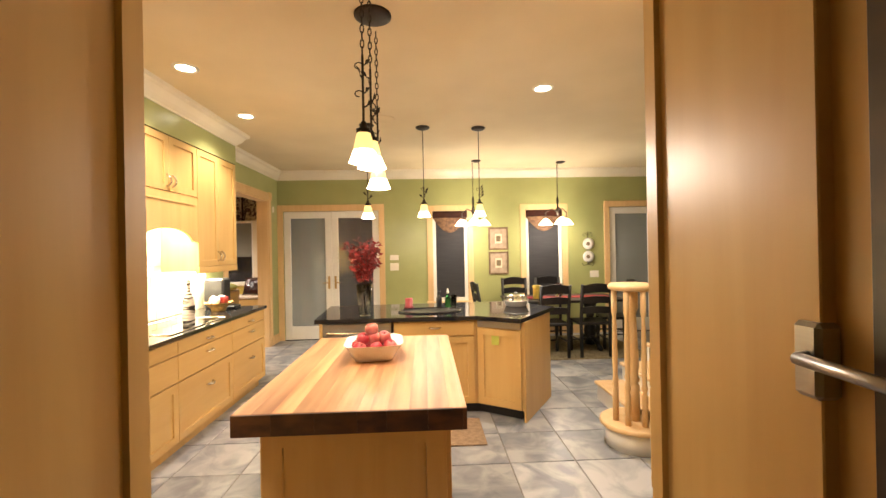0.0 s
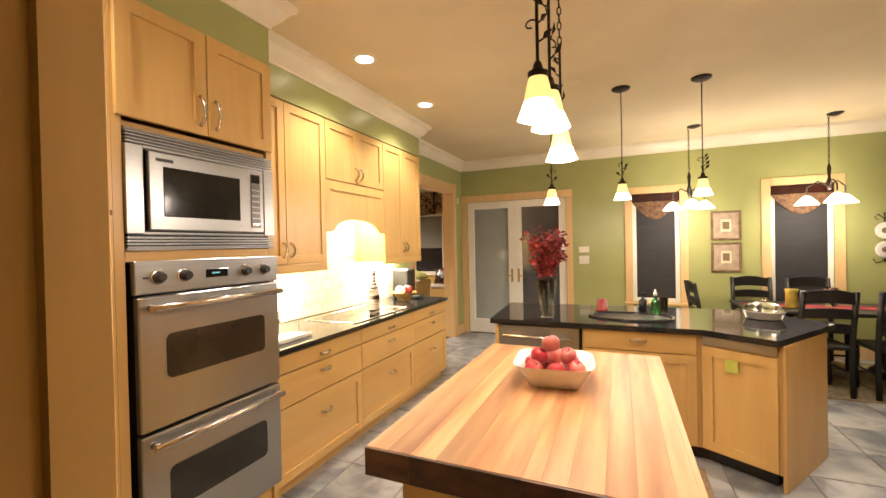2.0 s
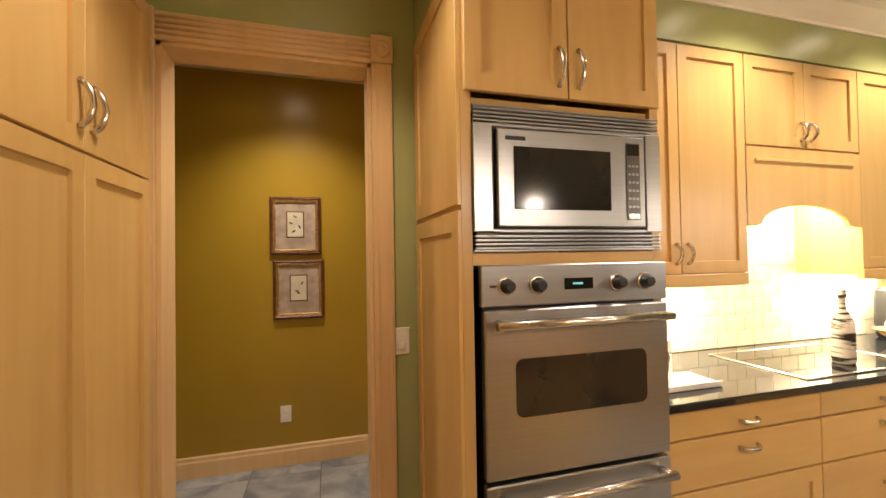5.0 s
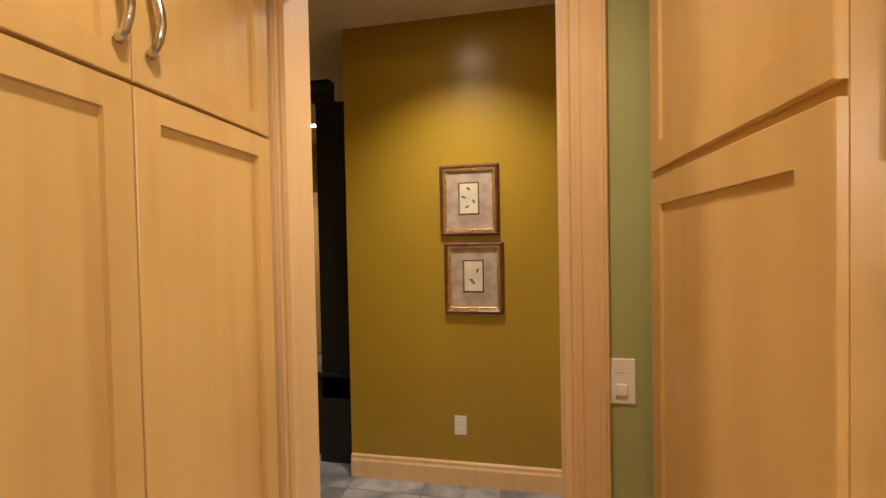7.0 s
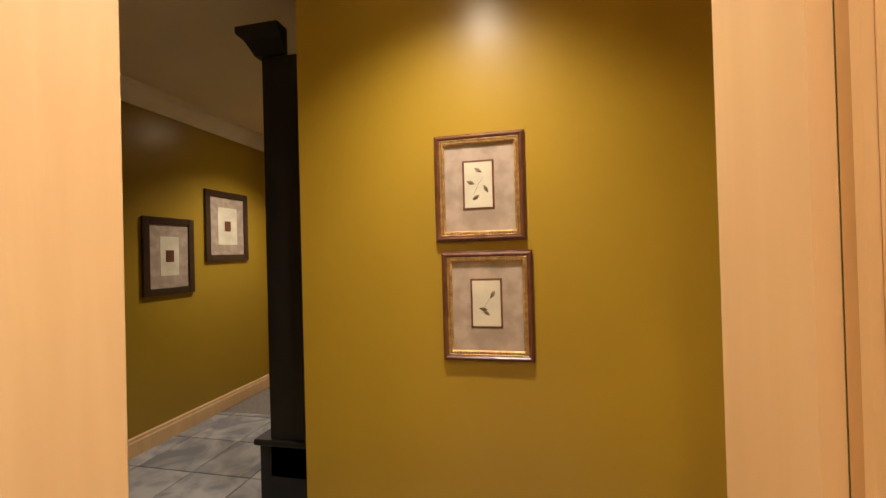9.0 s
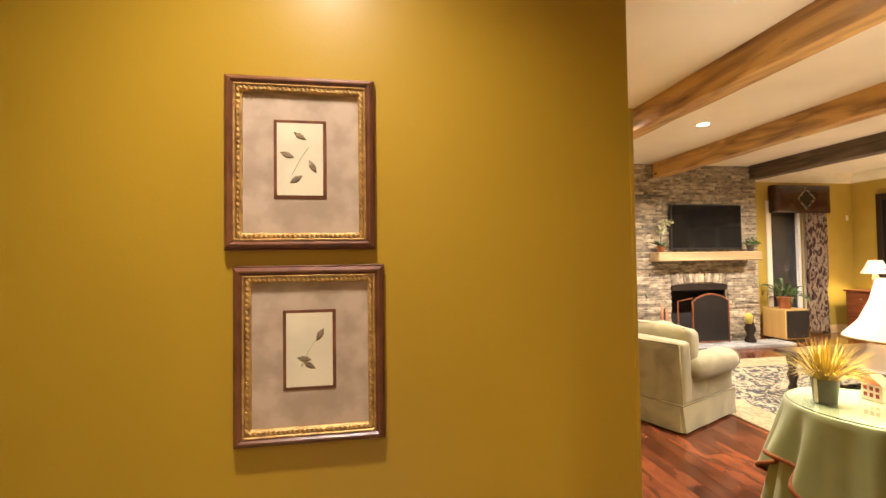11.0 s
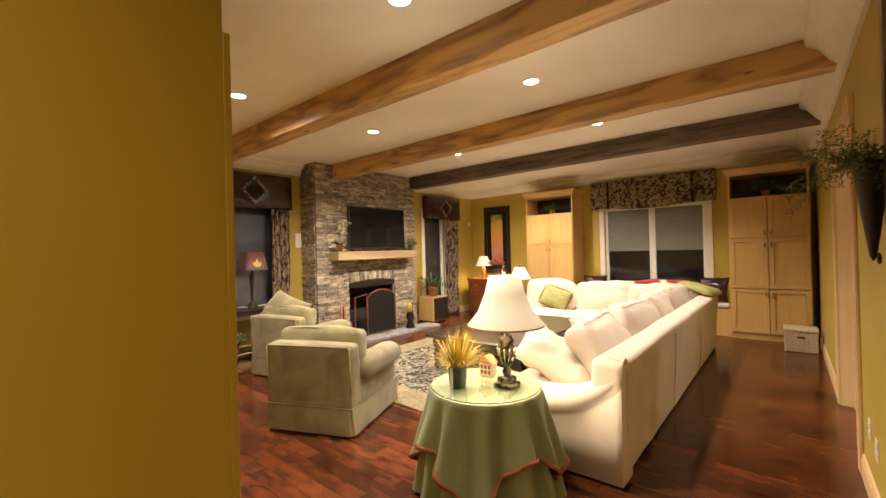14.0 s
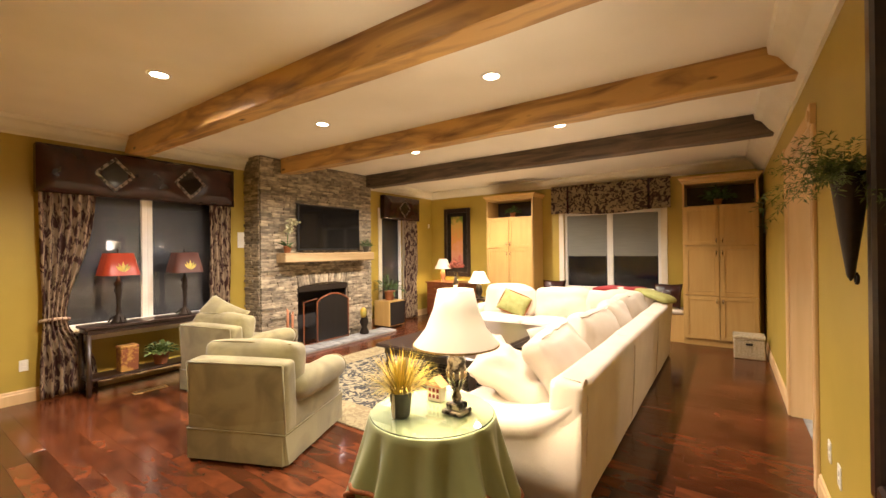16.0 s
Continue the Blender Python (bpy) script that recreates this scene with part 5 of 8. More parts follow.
# hanging lights
CUP = [(0.008, 0.2), (0.014, 0.19), (0.02, 0.165), (0.036, 0.16), (0.034, 0.14)]


def chain(bm, x, y, z0, z1):
    n = int((z1 - z0) / 0.034)
    for i in range(n):
        z = z0 + (i + 0.5) * (z1 - z0) / n
        pts = [(x + 0.009 * math.cos(a) * (i % 2), y + 0.009 * math.cos(a) * ((i + 1) % 2), z + 0.022 * math.sin(a)) for a in [2 * math.pi * k / 8 for k in range(9)]]
        tube(bm, pts, 0.003, 5)


def vine(bm, x, y, z0, z1, r):
    tube(bm, [(x, y, z0 + (z1 - z0) * k / 6 + 0) for k in range(7)], 0.006, 7)
    for k in range(4):
        z = z0 + (z1 - z0) * (0.25 + 0.2 * k)
        a = r.uniform(0, 6.28)
        d = V(math.cos(a), math.sin(a), 0.6)
        tube(bm, [V(x, y, z), V(x, y, z) + d * 0.02], 0.004, 5)
        leaf(bm, V(x, y, z) + d * 0.018, d + V(0, 0, 0.5), V(-d.y, d.x, 0.3), 0.055, 0.024)
        if k % 2:
            pts = [(x + math.cos(a + 2) * 0.02 * (1 - math.cos(t)), y + math.sin(a + 2) * 0.02 * (1 - math.cos(t)), z + 0.015 * math.sin(t)) for t in [0, 0.8, 1.6, 2.4, 3.2, 4.0, 4.8]]
            tube(bm, pts, 0.003, 5)


def hang(name, label, cat, canopy, shades, group="", crad=0.075, style=0):
    x, y, z = canopy
    c = thing(name, label, cat, (x, y, z), group)
    r = random.Random(int(x * 100 + y * 10))
    part("canopy", lathe(B(), [(crad, 0), (crad, -0.01), (crad * 0.8, -0.022), (crad * 0.25, -0.03), (0.001, -0.03)], x, y, z, 28), IRON, c)
    for sx, sy, sz in shades:
        bm = B()
        top = sz + 0.2
        if style == 0:
            vine(bm, sx, sy, top - 0.02, top + 0.32, r)
            chain(bm, sx, sy, top + 0.32, z - 0.02)
        else:
            tube(bm, [(sx, sy, top), (sx, sy, z - 0.025)], 0.0045, 6)
            vine(bm, sx, sy, top - 0.03, top + 0.14, r)
        part("stem", bm, IRON, c)
        part("cup", lathe(B(), CUP, sx, sy, sz, 16), IRON, c)
        wave = lambda a, h: 1 + 0.05 * math.cos(6 * a) * max(0, 0.05 - h) / 0.05
        part("glass_shade", lathe(B(), [(0.051, 0.058), (0.066, 0.015), (0.072, 0.0), (0.068, 0.0), (0.06, 0.02), (0.047, 0.058)], sx, sy, sz, 32, cap=False, flute=wave), SHADE_GLOW, c, "lit cream glass bell shade")
        part("shade_shoulder", lathe(B(), [(0.02, 0.15), (0.03, 0.15), (0.038, 0.12), (0.051, 0.0585), (0.047, 0.0585), (0.033, 0.12), (0.022, 0.145)], sx, sy, sz, 32, cap=False, flute=wave), SHADE_TOP, c, "amber upper glass of the shade, set to glow less")
        lamp("pendant_bulb", "POINT", (sx, sy, sz - 0.03), 9, (1, 0.84, 0.71), 0.05)
    return c


hang("island_pendant", "iron vine pendant with three bell shades over the island", "pendant lamp", (-1.18, 2.70, CK), [(-1.18, 2.25, 1.95), (-1.165, 2.42, 1.955), (-1.18, 2.85, 1.915)], crad=0.11)
for x, y, z in ((-1.52, 4.82, 1.885), (-0.90, 4.92, 1.90), (-0.26, 4.96, 1.90)):
    hang("pendant_lamp", "slim iron pendant with a lit bell shade", "pendant lamp", (x, y, CK), [(x, y, z)], "peninsula pendants", 0.08, 1)


def chandelier(x, y):
    c = thing("chandelier", "iron chandelier with three lit glass shades", "chandelier", (x, y, CK), "dining chandeliers")
    part("canopy", lathe(B(), [(0.075, 0), (0.075, -0.01), (0.03, -0.03), (0.001, -0.03)], x, y, CK, 24), IRON, c)
    bm = B()
    chain(bm, x - 0.06, y, 2.35, CK - 0.02)
    lathe(bm, [(0.01, 0.3), (0.02, 0.25), (0.012, 0.15), (0.03, 0.08), (0.015, 0.0)], x - 0.06, y, 2.05, 14)
    part("stem", bm, IRON, c)
    for k in range(3):
        a = 0.5 + 2 * math.pi * k / 3
        px, py = x - 0.06 + 0.2 * math.cos(a), y + 0.2 * math.sin(a)
        part("arm", tube(B(), [(x - 0.06, y, 2.1), (x - 0.06 + 0.1 * math.cos(a), y + 0.1 * math.sin(a), 2.16), (px, py, 2.1), (px, py, 2.02)], 0.008, 8), IRON, c)
        part("glass_shade", lathe(B(), [(0.02, 0.1), (0.05, 0.08), (0.09, 0.03), (0.115, 0.0), (0.11, 0.0), (0.085, 0.03), (0.045, 0.075)], px, py, 1.9, 28, cap=False), SHADE_GLOW, c, "lit white glass shade")
    lamp("chandelier_bulb", "POINT", (x - 0.06, y, 1.86), 32, (1, 0.84, 0.71), 0.15)


chandelier(-0.07, 6.69)
chandelier(1.33, 6.84)

# dining table and chairs
one("dining_rug", box(B(), 0.1, 2.2, 5.72, 7.2, 0.0, 0.012, 0.004), RUG_BORDER, "tan bordered rug under the dining table", "rug", (1.15, 6.4, 0))
c = thing("dining_table", "black pedestal dining table", "table", (1.15, 6.42, 0.012))
part("tabletop", box(B(), 0.3, 2.0, 6.0, 6.85, 0.73, 0.765, 0.01), BLACKWOOD, c)
for x in (0.7, 1.6):
    part("pedestal", lathe(B(), [(0.09, 0.05), (0.06, 0.12), (0.1, 0.25), (0.05, 0.45), (0.08, 0.6), (0.12, 0.73)], x, 6.42, 0, 18), BLACKWOOD, c)
    for s in (-1, 1):
        part("foot", tube(B(), [(x, 6.42, 0.18), (x, 6.42 + s * 0.22, 0.12), (x, 6.42 + s * 0.38, 0.045)], 0.032, 8), BLACKWOOD, c)


def ladder_chair():
    c = thing("dining_chair", "black ladder-back dining chair", "chair", (0, 0, 0), "dining chairs")
    for sx in (-0.2, 0.2):
        part("leg", lathe(B(), [(0.02, 0), (0.027, 0.05), (0.02, 0.2), (0.03, 0.3), (0.027, 0.44)], sx, 0.2, 0, 10), BLACKWOOD, c)
        part("back_post", tube(B(), [(sx, -0.2, 0), (sx, -0.19, 0.45), (sx, -0.22, 0.7), (sx, -0.27, 1.0)], 0.024, 8), BLACKWOOD, c)
    part("seat", box(B(), -0.23, 0.23, -0.21, 0.23, 0.44, 0.475, 0.012), BLACKWOOD, c)
    for k, z in enumerate((0.6, 0.74, 0.88)):
        bm = B()
        rows = []
        for i in range(9):
            t = i / 8
            x = -0.19 + 0.38 * t
            rise = 0.025 * math.sin(math.pi * t) * (1.3 if k == 2 else 0.7)
            y = -0.21 - 0.16 * (z - 0.55) / 1.0 - 0.02 * math.sin(math.pi * t)
            rows.append([bm.verts.new((x, y + dy, z + dz + (rise if dz else rise * 0.4))) for dy, dz in ((-0.009, 0), (0.009, 0), (0.009, 0.085 + 0.02 * (k == 2)), (-0.009, 0.085 + 0.02 * (k == 2)))])
        for a, b in zip(rows, rows[1:]):
            for j in range(4):
                bm.faces.new([a[j], a[(j + 1) % 4], b[(j + 1) % 4], b[j]])
        bm.faces.new(rows[0])
        bm.faces.new(rows[-1])
        part("slat", bm, BLACKWOOD, c)
    for a, b in (((-0.2, 0.2, 0.16), (0.2, 0.2, 0.16)), ((-0.2, 0.2, 0.22), (-0.2, -0.19, 0.22)), ((0.2, 0.2, 0.22), (0.2, -0.19, 0.22))):
        part("stretcher", tube(B(), [a, b], 0.011, 7), BLACKWOOD, c)
    return c


ch = ladder_chair()
spots = [(1.42, 5.98, 0), (1.95, 6.35, 80), (0.62, 7.0, 180), (1.2, 7.0, 180), (0.1, 6.5, -85)]
for x, y, a in spots:
    copy_thing(ch, pose(x, y, 0.012, 0, 0, a))
ch.matrix_basis = pose(0.82, 5.95, 0.012, 0, 0, 5)
for k, (x, y) in enumerate(((0.75, 6.3), (1.15, 6.5))):
    pot_thing("candle_lamp", "yellow candle in a clear glass on the table", "candle", (x, y, 0.765), [(0.05, 0), (0.055, 0.02), (0.05, 0.15), (0.06, 0.2), (0.057, 0.2), (0.045, 0.15), (0.001, 0.02)], GRASS if k == 0 else VASE_GLASS)
c = thing("table_runner", "deep red woven table runner", "runner", (1.1, 6.42, 0.766))
part("cloth", box(B(), 0.35, 1.9, 6.3, 6.55, 0.766, 0.771, 0.002), THROW_RED, c)


# pictures
def picture_y(name, label, x0, x1, z0, z1, y, out, inner, frame_mat, fw=0.03, mat_w=0.07):
    c = thing(name, label, "picture", ((x0 + x1) / 2, y, z0), "wall pictures")
    fr = B()
    for a, b, cc, d in ((x0, x0 + fw, z0, z1), (x1 - fw, x1, z0, z1), (x0 + fw, x1 - fw, z0, z0 + fw), (x0 + fw, x1 - fw, z1 - fw, z1)):
        box(fr, a, b, y, y + out * 0.025, cc, d, 0.004)
    part("frame", fr, frame_mat, c)
    part("mat_board", box(B(), x0 + fw, x1 - fw, y, y + out * 0.012, z0 + fw, z1 - fw), MATBOARD, c)
    p = part("print", box(B(), x0 + fw + mat_w, x1 - fw - mat_w, y + out * 0.012, y + out * 0.014, z0 + fw + mat_w, z1 - fw - mat_w), PAPER, c)
    part("motif", box(B(), (x0 + x1) / 2 - 0.04, (x0 + x1) / 2 + 0.04, y + out * 0.0142, y + out * 0.0155, (z0 + z1) / 2 - 0.05, (z0 + z1) / 2 + 0.05, 0.0005), inner, p)
    return c


picture_y("framed_print", "small framed floral print on the green wall", 0.22, 0.57, 1.50, 1.90, FARY, -1, INK, TAUPE_FRAME, 0.03, 0.085)
picture_y("framed_print", "small framed floral print on the green wall", 0.22, 0.57, 1.07, 1.47, FARY, -1, INK, TAUPE_FRAME, 0.03, 0.085)
picture_y("framed_print", "dark framed print on the mudroom wall", -6.92, -6.34, 1.47, 2.16, -1.72, 1, BROWN_FRAME, DARKWOOD, 0.06, 0.10)
picture_y("framed_print", "dark framed print on the mudroom wall", -6.2, -5.7, 1.2, 1.85, -1.72, 1, BROWN_FRAME, DARKWOOD, 0.06, 0.10)


def hall_frame(y0, y1, z0, z1, marks):
    c = thing("framed_print", "botanical print in a gilt brown frame", "picture", (MX, (y0 + y1) / 2, z0), "hall pictures")
    x = MX

    def ring(m, w, mt, x0, x1, name, bev):
        bm = B()
        loops = []
        for inset, o in ((0, x0), (0, x1 - bev), (bev, x1), (w - bev, x1), (w, x1 - bev), (w, x0)):
            k = m + inset
            loops.append([bm.verts.new((x + o, yy, zz)) for yy, zz in ((y0 + k, z0 + k), (y1 - k, z0 + k), (y1 - k, z1 - k), (y0 + k, z1 - k))])
        for p, q in zip(loops, loops[1:] + loops[:1]):
            for i in range(4):
                bm.faces.new([p[i], p[(i + 1) % 4], q[(i + 1) % 4], q[i]])
        part(name, bm, mt, c)
    ring(0.0, 0.005, BROWN_FRAME, 0.001, 0.014, "outer_bead", 0.002)
    ring(0.0045, 0.019, BROWN_FRAME, 0.001, 0.027, "frame", 0.008)
    ring(0.023, 0.005, GOLD, 0.001, 0.024, "gilt_fillet", 0.002)
    ring(0.0275, 0.014, GOLD, 0.001, 0.019, "inner_bead", 0.005)
    bm = B()
    for i in range(26):
        t = (i + 0.5) / 26
        for (yy, zz, up) in ((y0 + 0.034, z0 + 0.034 + t * (z1 - z0 - 0.068), 1), (y1 - 0.034, z0 + 0.034 + t * (z1 - z0 - 0.068), 1), (y0 + 0.034 + t * (y1 - y0 - 0.068), z0 + 0.034, 0), (y0 + 0.034 + t * (y1 - y0 - 0.068), z1 - 0.034, 0)):
            m = Matrix.Translation((x + 0.019, yy, zz)) @ Matrix.Rotation(0.6, 4, "X")
            box(bm, -0.003, 0.003, -0.003, 0.003, -0.006, 0.006, 0.0015, m)
    part("rope_carving", bm, GOLD, c)
    part("mat_board", box(B(), x + 0.001, x + 0.008, y0 + 0.03, y1 - 0.03, z0 + 0.03, z1 - 0.03), MATBOARD, c)
    ym, zm = (y0 + y1) / 2 - 0.003, (z0 + z1) / 2 + 0.01
    part("inner_border", box(B(), x + 0.008, x + 0.010, ym - 0.063, ym + 0.063, zm - 0.098, zm + 0.098, 0.0008), BROWN_FRAME, c)
    p = part("print", box(B(), x + 0.010, x + 0.0112, ym - 0.055, ym + 0.055, zm - 0.09, zm + 0.09), PAPER, c)
    for k, (dy, dz, a) in enumerate(marks):
        m = Matrix.Translation((x + 0.0118, ym + dy, zm + dz)) @ Matrix.Rotation(a, 4, "X")
        part("insect_drawing", lathe(B(), [(0.0005, -0.017), (0.006, -0.007), (0.0075, 0.004), (0.0005, 0.018)], 0, 0, 0, 8, m @ Matrix.Diagonal((0.12, 1, 1, 1))), INK, p)
    bm = tube(B(), [(x + 0.0116, ym - 0.02, zm - 0.04), (x + 0.0116, ym, zm), (x + 0.0116, ym + 0.02, zm + 0.03)], 0.0006, 4)
    part("stem_drawing", bm, LEAF_PALE, p)
    return c


hall_frame(0.925, 1.285, 1.535, 1.965, [(0.0, 0.058, 1.0), (-0.01, -0.05, -1.0), (0.03, -0.018, 0.5), (-0.03, 0.01, 1.2)])
hall_frame(0.945, 1.305, 1.062, 1.497, [(0.025, 0.035, -0.5), (-0.012, -0.022, 1.4), (0.0, -0.038, 1.0)])


def plate_x(name, label, x, out, y, z, w=0.075, h=0.12, kind="switch"):
    c = thing(name, label, kind, (x, y, z - h / 2))
    part("plate", box(B(), x, x + out * 0.006, y - w / 2, y + w / 2, z - h / 2, z + h / 2, 0.003), PLASTIC, c)
    for dz in ((0,) if kind == "switch" else (-0.022, 0.022)):
        part("rocker" if kind == "switch" else "socket", box(B(), x + out * 0.006, x + out * 0.01, y - 0.017, y + 0.017, z + dz - (0.033 if kind == "switch" else 0.015), z + dz + (0.033 if kind == "switch" else 0.015), 0.002), PLASTIC, c)


def plate_y(name, label, y, out, x, z, w=0.075, h=0.12, kind="switch"):
    c = thing(name, label, kind, (x, y, z - h / 2))
    part("plate", box(B(), x - w / 2, x + w / 2, y, y + out * 0.008, z - h / 2, z + h / 2, 0.003), PLASTIC, c)
    part("rocker", box(B(), x - w / 3, x + w / 3, y + out * 0.008, y + out * 0.012, z - h / 4, z + h / 4, 0.002), PLASTIC, c)


c = thing("light_switch", "ivory dimmer switch beside the doorway", "switch", (WX1, 1.672, 1.035))
part("plate", box(B(), WX1, WX1 + 0.006, 1.633, 1.711, 1.035, 1.165, 0.003), PLASTIC, c)
part("dimmer_slot", box(B(), WX1 + 0.006, WX1 + 0.008, 1.658, 1.686, 1.125, 1.131, 0.001), PLASTIC, c)
part("paddle", box(B(), WX1 + 0.006, WX1 + 0.013, 1.656, 1.688, 1.06, 1.095, 0.003), PLASTIC, c)
plate_x("outlet", "ivory wall outlet low on the mustard wall", MX, 1, 1.025, 0.37, kind="outlet")
plate_x("outlet", "ivory outlet low on the ochre wall", WX0, -1, 5.2, 0.41, kind="outlet")
plate_x("outlet", "ivory outlet low on the ochre wall", WX0, -1, 4.95, 0.38, kind="outlet")
plate_x("outlet", "white outlet with a plugged cord by the curtain", XL, 1, 3.02, 0.4, kind="outlet")
plate_y("thermostat", "white wall thermostat with dark display", FARY, -1, -1.44, 1.40, 0.15, 0.09, "thermostat")
plate_y("intercom", "ivory wall panel below the thermostat", FARY, -1, -1.44, 1.24, 0.15, 0.13, "wall panel")
plate_y("light_switch", "ivory triple switch plate on the green wall", FARY, -1, 2.11, 1.04, 0.16, 0.12)
plate_x("motion_sensor", "small white sensor high on the green wall", WX1, 1, 7.25, 2.25, 0.06, 0.1)
plate_x("wall_speaker", "cream flush wall speaker grille", XL, 1, 5.44, 1.78, 0.16, 0.24)

# plates hung on an iron rack
c = thing("plate_rack", "iron wall rack with two white plates", "plate rack", (2.0, FARY, 1.2))
bm = tube(B(), [(2.0, FARY - 0.01, 1.2), (2.0, FARY - 0.01, 1.8)], 0.006, 6)
for s in (-1, 1):
    tube(bm, [(2.0, FARY - 0.012, 1.72), (2.0 + s * 0.06, FARY - 0.012, 1.78), (2.0 + s * 0.09, FARY - 0.012, 1.74), (2.0 + s * 0.06, FARY - 0.012, 1.71)], 0.005, 6)
    tube(bm, [(2.0, FARY - 0.012, 1.22), (2.0 + s * 0.08, FARY - 0.012, 1.19), (2.0 + s * 0.11, FARY - 0.012, 1.24)], 0.005, 6)
part("rack", bm, IRON, c)
for z in (1.58, 1.35):
    m = Matrix.Translation((2.0, FARY - 0.015, z)) @ Matrix.Rotation(math.pi / 2, 4, "X")
    p = part("plate", lathe(B(), [(0.001, 0.0), (0.065, 0.002), (0.1, 0.016), (0.102, 0.02), (0.06, 0.008), (0.001, 0.006)], 0, 0, 0, 28, m), CERAMIC, c)
    part("motif", lathe(B(), [(0.001, 0.0085), (0.035, 0.009)], 0, 0, 0, 12, m, cap=False), INK, p)


# draped valances in the kitchen windows
def swag(x0, x1, y, z, drop):
    bm = B()
    rows = []
    n = 24
    for j in range(9):
        t = j / 8
        row = []
        for i in range(n + 1):
            u = i / n
            zz = z - 0.12 - (drop * math.sin(math.pi * u)) * t - 0.0
            row.append(bm.verts.new((x0 + (x1 - x0) * u, y - 0.02 - 0.018 * abs(math.sin(t * 9)) * math.sin(math.pi * u), zz if j else z - 0.05)))
        rows.append(row)
    for a, b in zip(rows, rows[1:]):
        for i in range(n):
            f = bm.faces.new([a[i], a[i + 1], b[i + 1], b[i]])
            f.smooth = True
    c = thing("swag_valance", "brown and gold swagged window valance", "valance", ((x0 + x1) / 2, y, z - drop), "kitchen valances")
    part("swag", bm, GOLDCLOTH, c)
    part("header", box(B(), x0, x1, y - 0.035, y - 0.005, z - 0.12, z, 0.008), LEATHER, c)


swag(W1[0], W1[1], FARY + 0.03, W1[3], 0.26)
swag(W2[0], W2[1], FARY + 0.03, W2[3], 0.26)

# ---- hall and mudroom ----
c = thing("hall_tree", "tall black painted hall bench with cornice", "hall tree", (-5.4, 0.25, 0))
part("side", box(B(), -4.82, -4.79, 0.06, 0.49, 0.45, 2.45, 0.004), BLACKWOOD, c)
part("side", box(B(), -6.0, -5.97, 0.06, 0.49, 0.45, 2.45, 0.004), BLACKWOOD, c)
part("back", box(B(), -5.97, -4.82, 0.45, 0.49, 0.45, 2.45), BLACKWOOD, c)
part("bench", box(B(), -6.0, -4.79, 0.0, 0.49, 0.06, 0.6, 0.006), BLACKWOOD, c)
part("plinth", box(B(), -5.98, -4.81, 0.03, 0.49, 0.0, 0.06), BLACKWOOD, c)
part("seat_board", box(B(), -6.03, -4.77, -0.02, 0.49, 0.6, 0.63, 0.006), BLACKWOOD, c)
bm = B()
sweep(bm, [(0, 0), (0.02, 0), (0.05, 0.06), (0.08, 0.09), (0.08, 0.12), (0, 0.12)], (-6.0, 0.06, 2.45), (-4.79, 0.06, 2.45), (0, -1, 0), 1, 1)
sweep(bm, [(0, 0), (0.02, 0), (0.05, 0.06), (0.08, 0.09), (0.08, 0.12), (0, 0.12)], (-4.79, 0.06, 2.45), (-4.79, 0.2, 2.45), (1, 0, 0), 1, 0)
part("cornice", bm, BLACKWOOD, c)
bm = box(B(), -7.4, -7.38, -1.45, -1.35, 0, 2.1, 0.003)
box(bm, -7.4, -7.38, -0.5, -0.4, 0, 2.1, 0.003)
box(bm, -7.4, -7.38, -1.45, -0.4, 2.1, 2.2, 0.003)
solid("trim_mudroom_door", bm, TRIM_WOOD, "natural wood door casing in the mudroom", "trim")
c = thing("door_3", "flat maple interior door, closed", "door", (-7.39, -0.92, 0))
tagged(c, kind="structure")
part("leaf", box(B(), -7.399, -7.385, -1.35, -0.5, 0.01, 2.1), MAPLE, c)

# ---- family room ----
# chimney breast faced with ledger stone
SX, SY0, SY1 = -9.85, 5.48, 7.80
FY0, FY1, FZ = 6.13, 7.18, 1.02
bm = B()
wall_x(bm, XL, SX - 0.03, SY0 + 0.03, SY1 - 0.03, CF, [(FY0, FY1, 0, FZ)])
chim = solid("chimney", bm, STONE, "tall chimney breast faced with stacked ledger stone", "chimney")
r = random.Random(11)
bm = B()
z = 0.0
while z < CF - 0.01:
    h = min(r.uniform(0.026, 0.05), CF - z)
    if CF - z - h < 0.015:
        h = CF - z
    for face_id, u0, u1 in ((0, SY0, SY1), (1, SX, XL), (2, SX, XL)):
        u = min(u0, u1)
        end = max(u0, u1)
        while u < end - 0.001:
            w = min(r.uniform(0.09, 0.34), end - u)
            if end - u - w < 0.05:
                w = end - u
            a, b = u + 0.0015, u + w - 0.0015
            d = r.uniform(0.0, 0.024)
            u += w
            if face_id == 0:
                if z < FZ + 0.18 and b > FY0 - 0.02 and a < FY1 + 0.02:
                    for aa, bb in ((a, min(b, FY0 - 0.02)), (max(a, FY1 + 0.02), b)):
                        if bb - aa > 0.02:
                            box(bm, SX - 0.03, SX + d, aa, bb, z + 0.001, z + h - 0.001, 0.004)
                    continue
                box(bm, SX - 0.03, SX + d, a, b, z + 0.001, z + h - 0.001, 0.004)
            elif face_id == 1:
                box(bm, a, min(b, SX - 0.031), SY0 + 0.03, SY0 - d, z + 0.001, z + h - 0.001, 0.004)
            else:
                box(bm, a, min(b, SX - 0.031), SY1 - 0.03, SY1 + d, z + 0.001, z + h - 0.001, 0.004)
    z += h
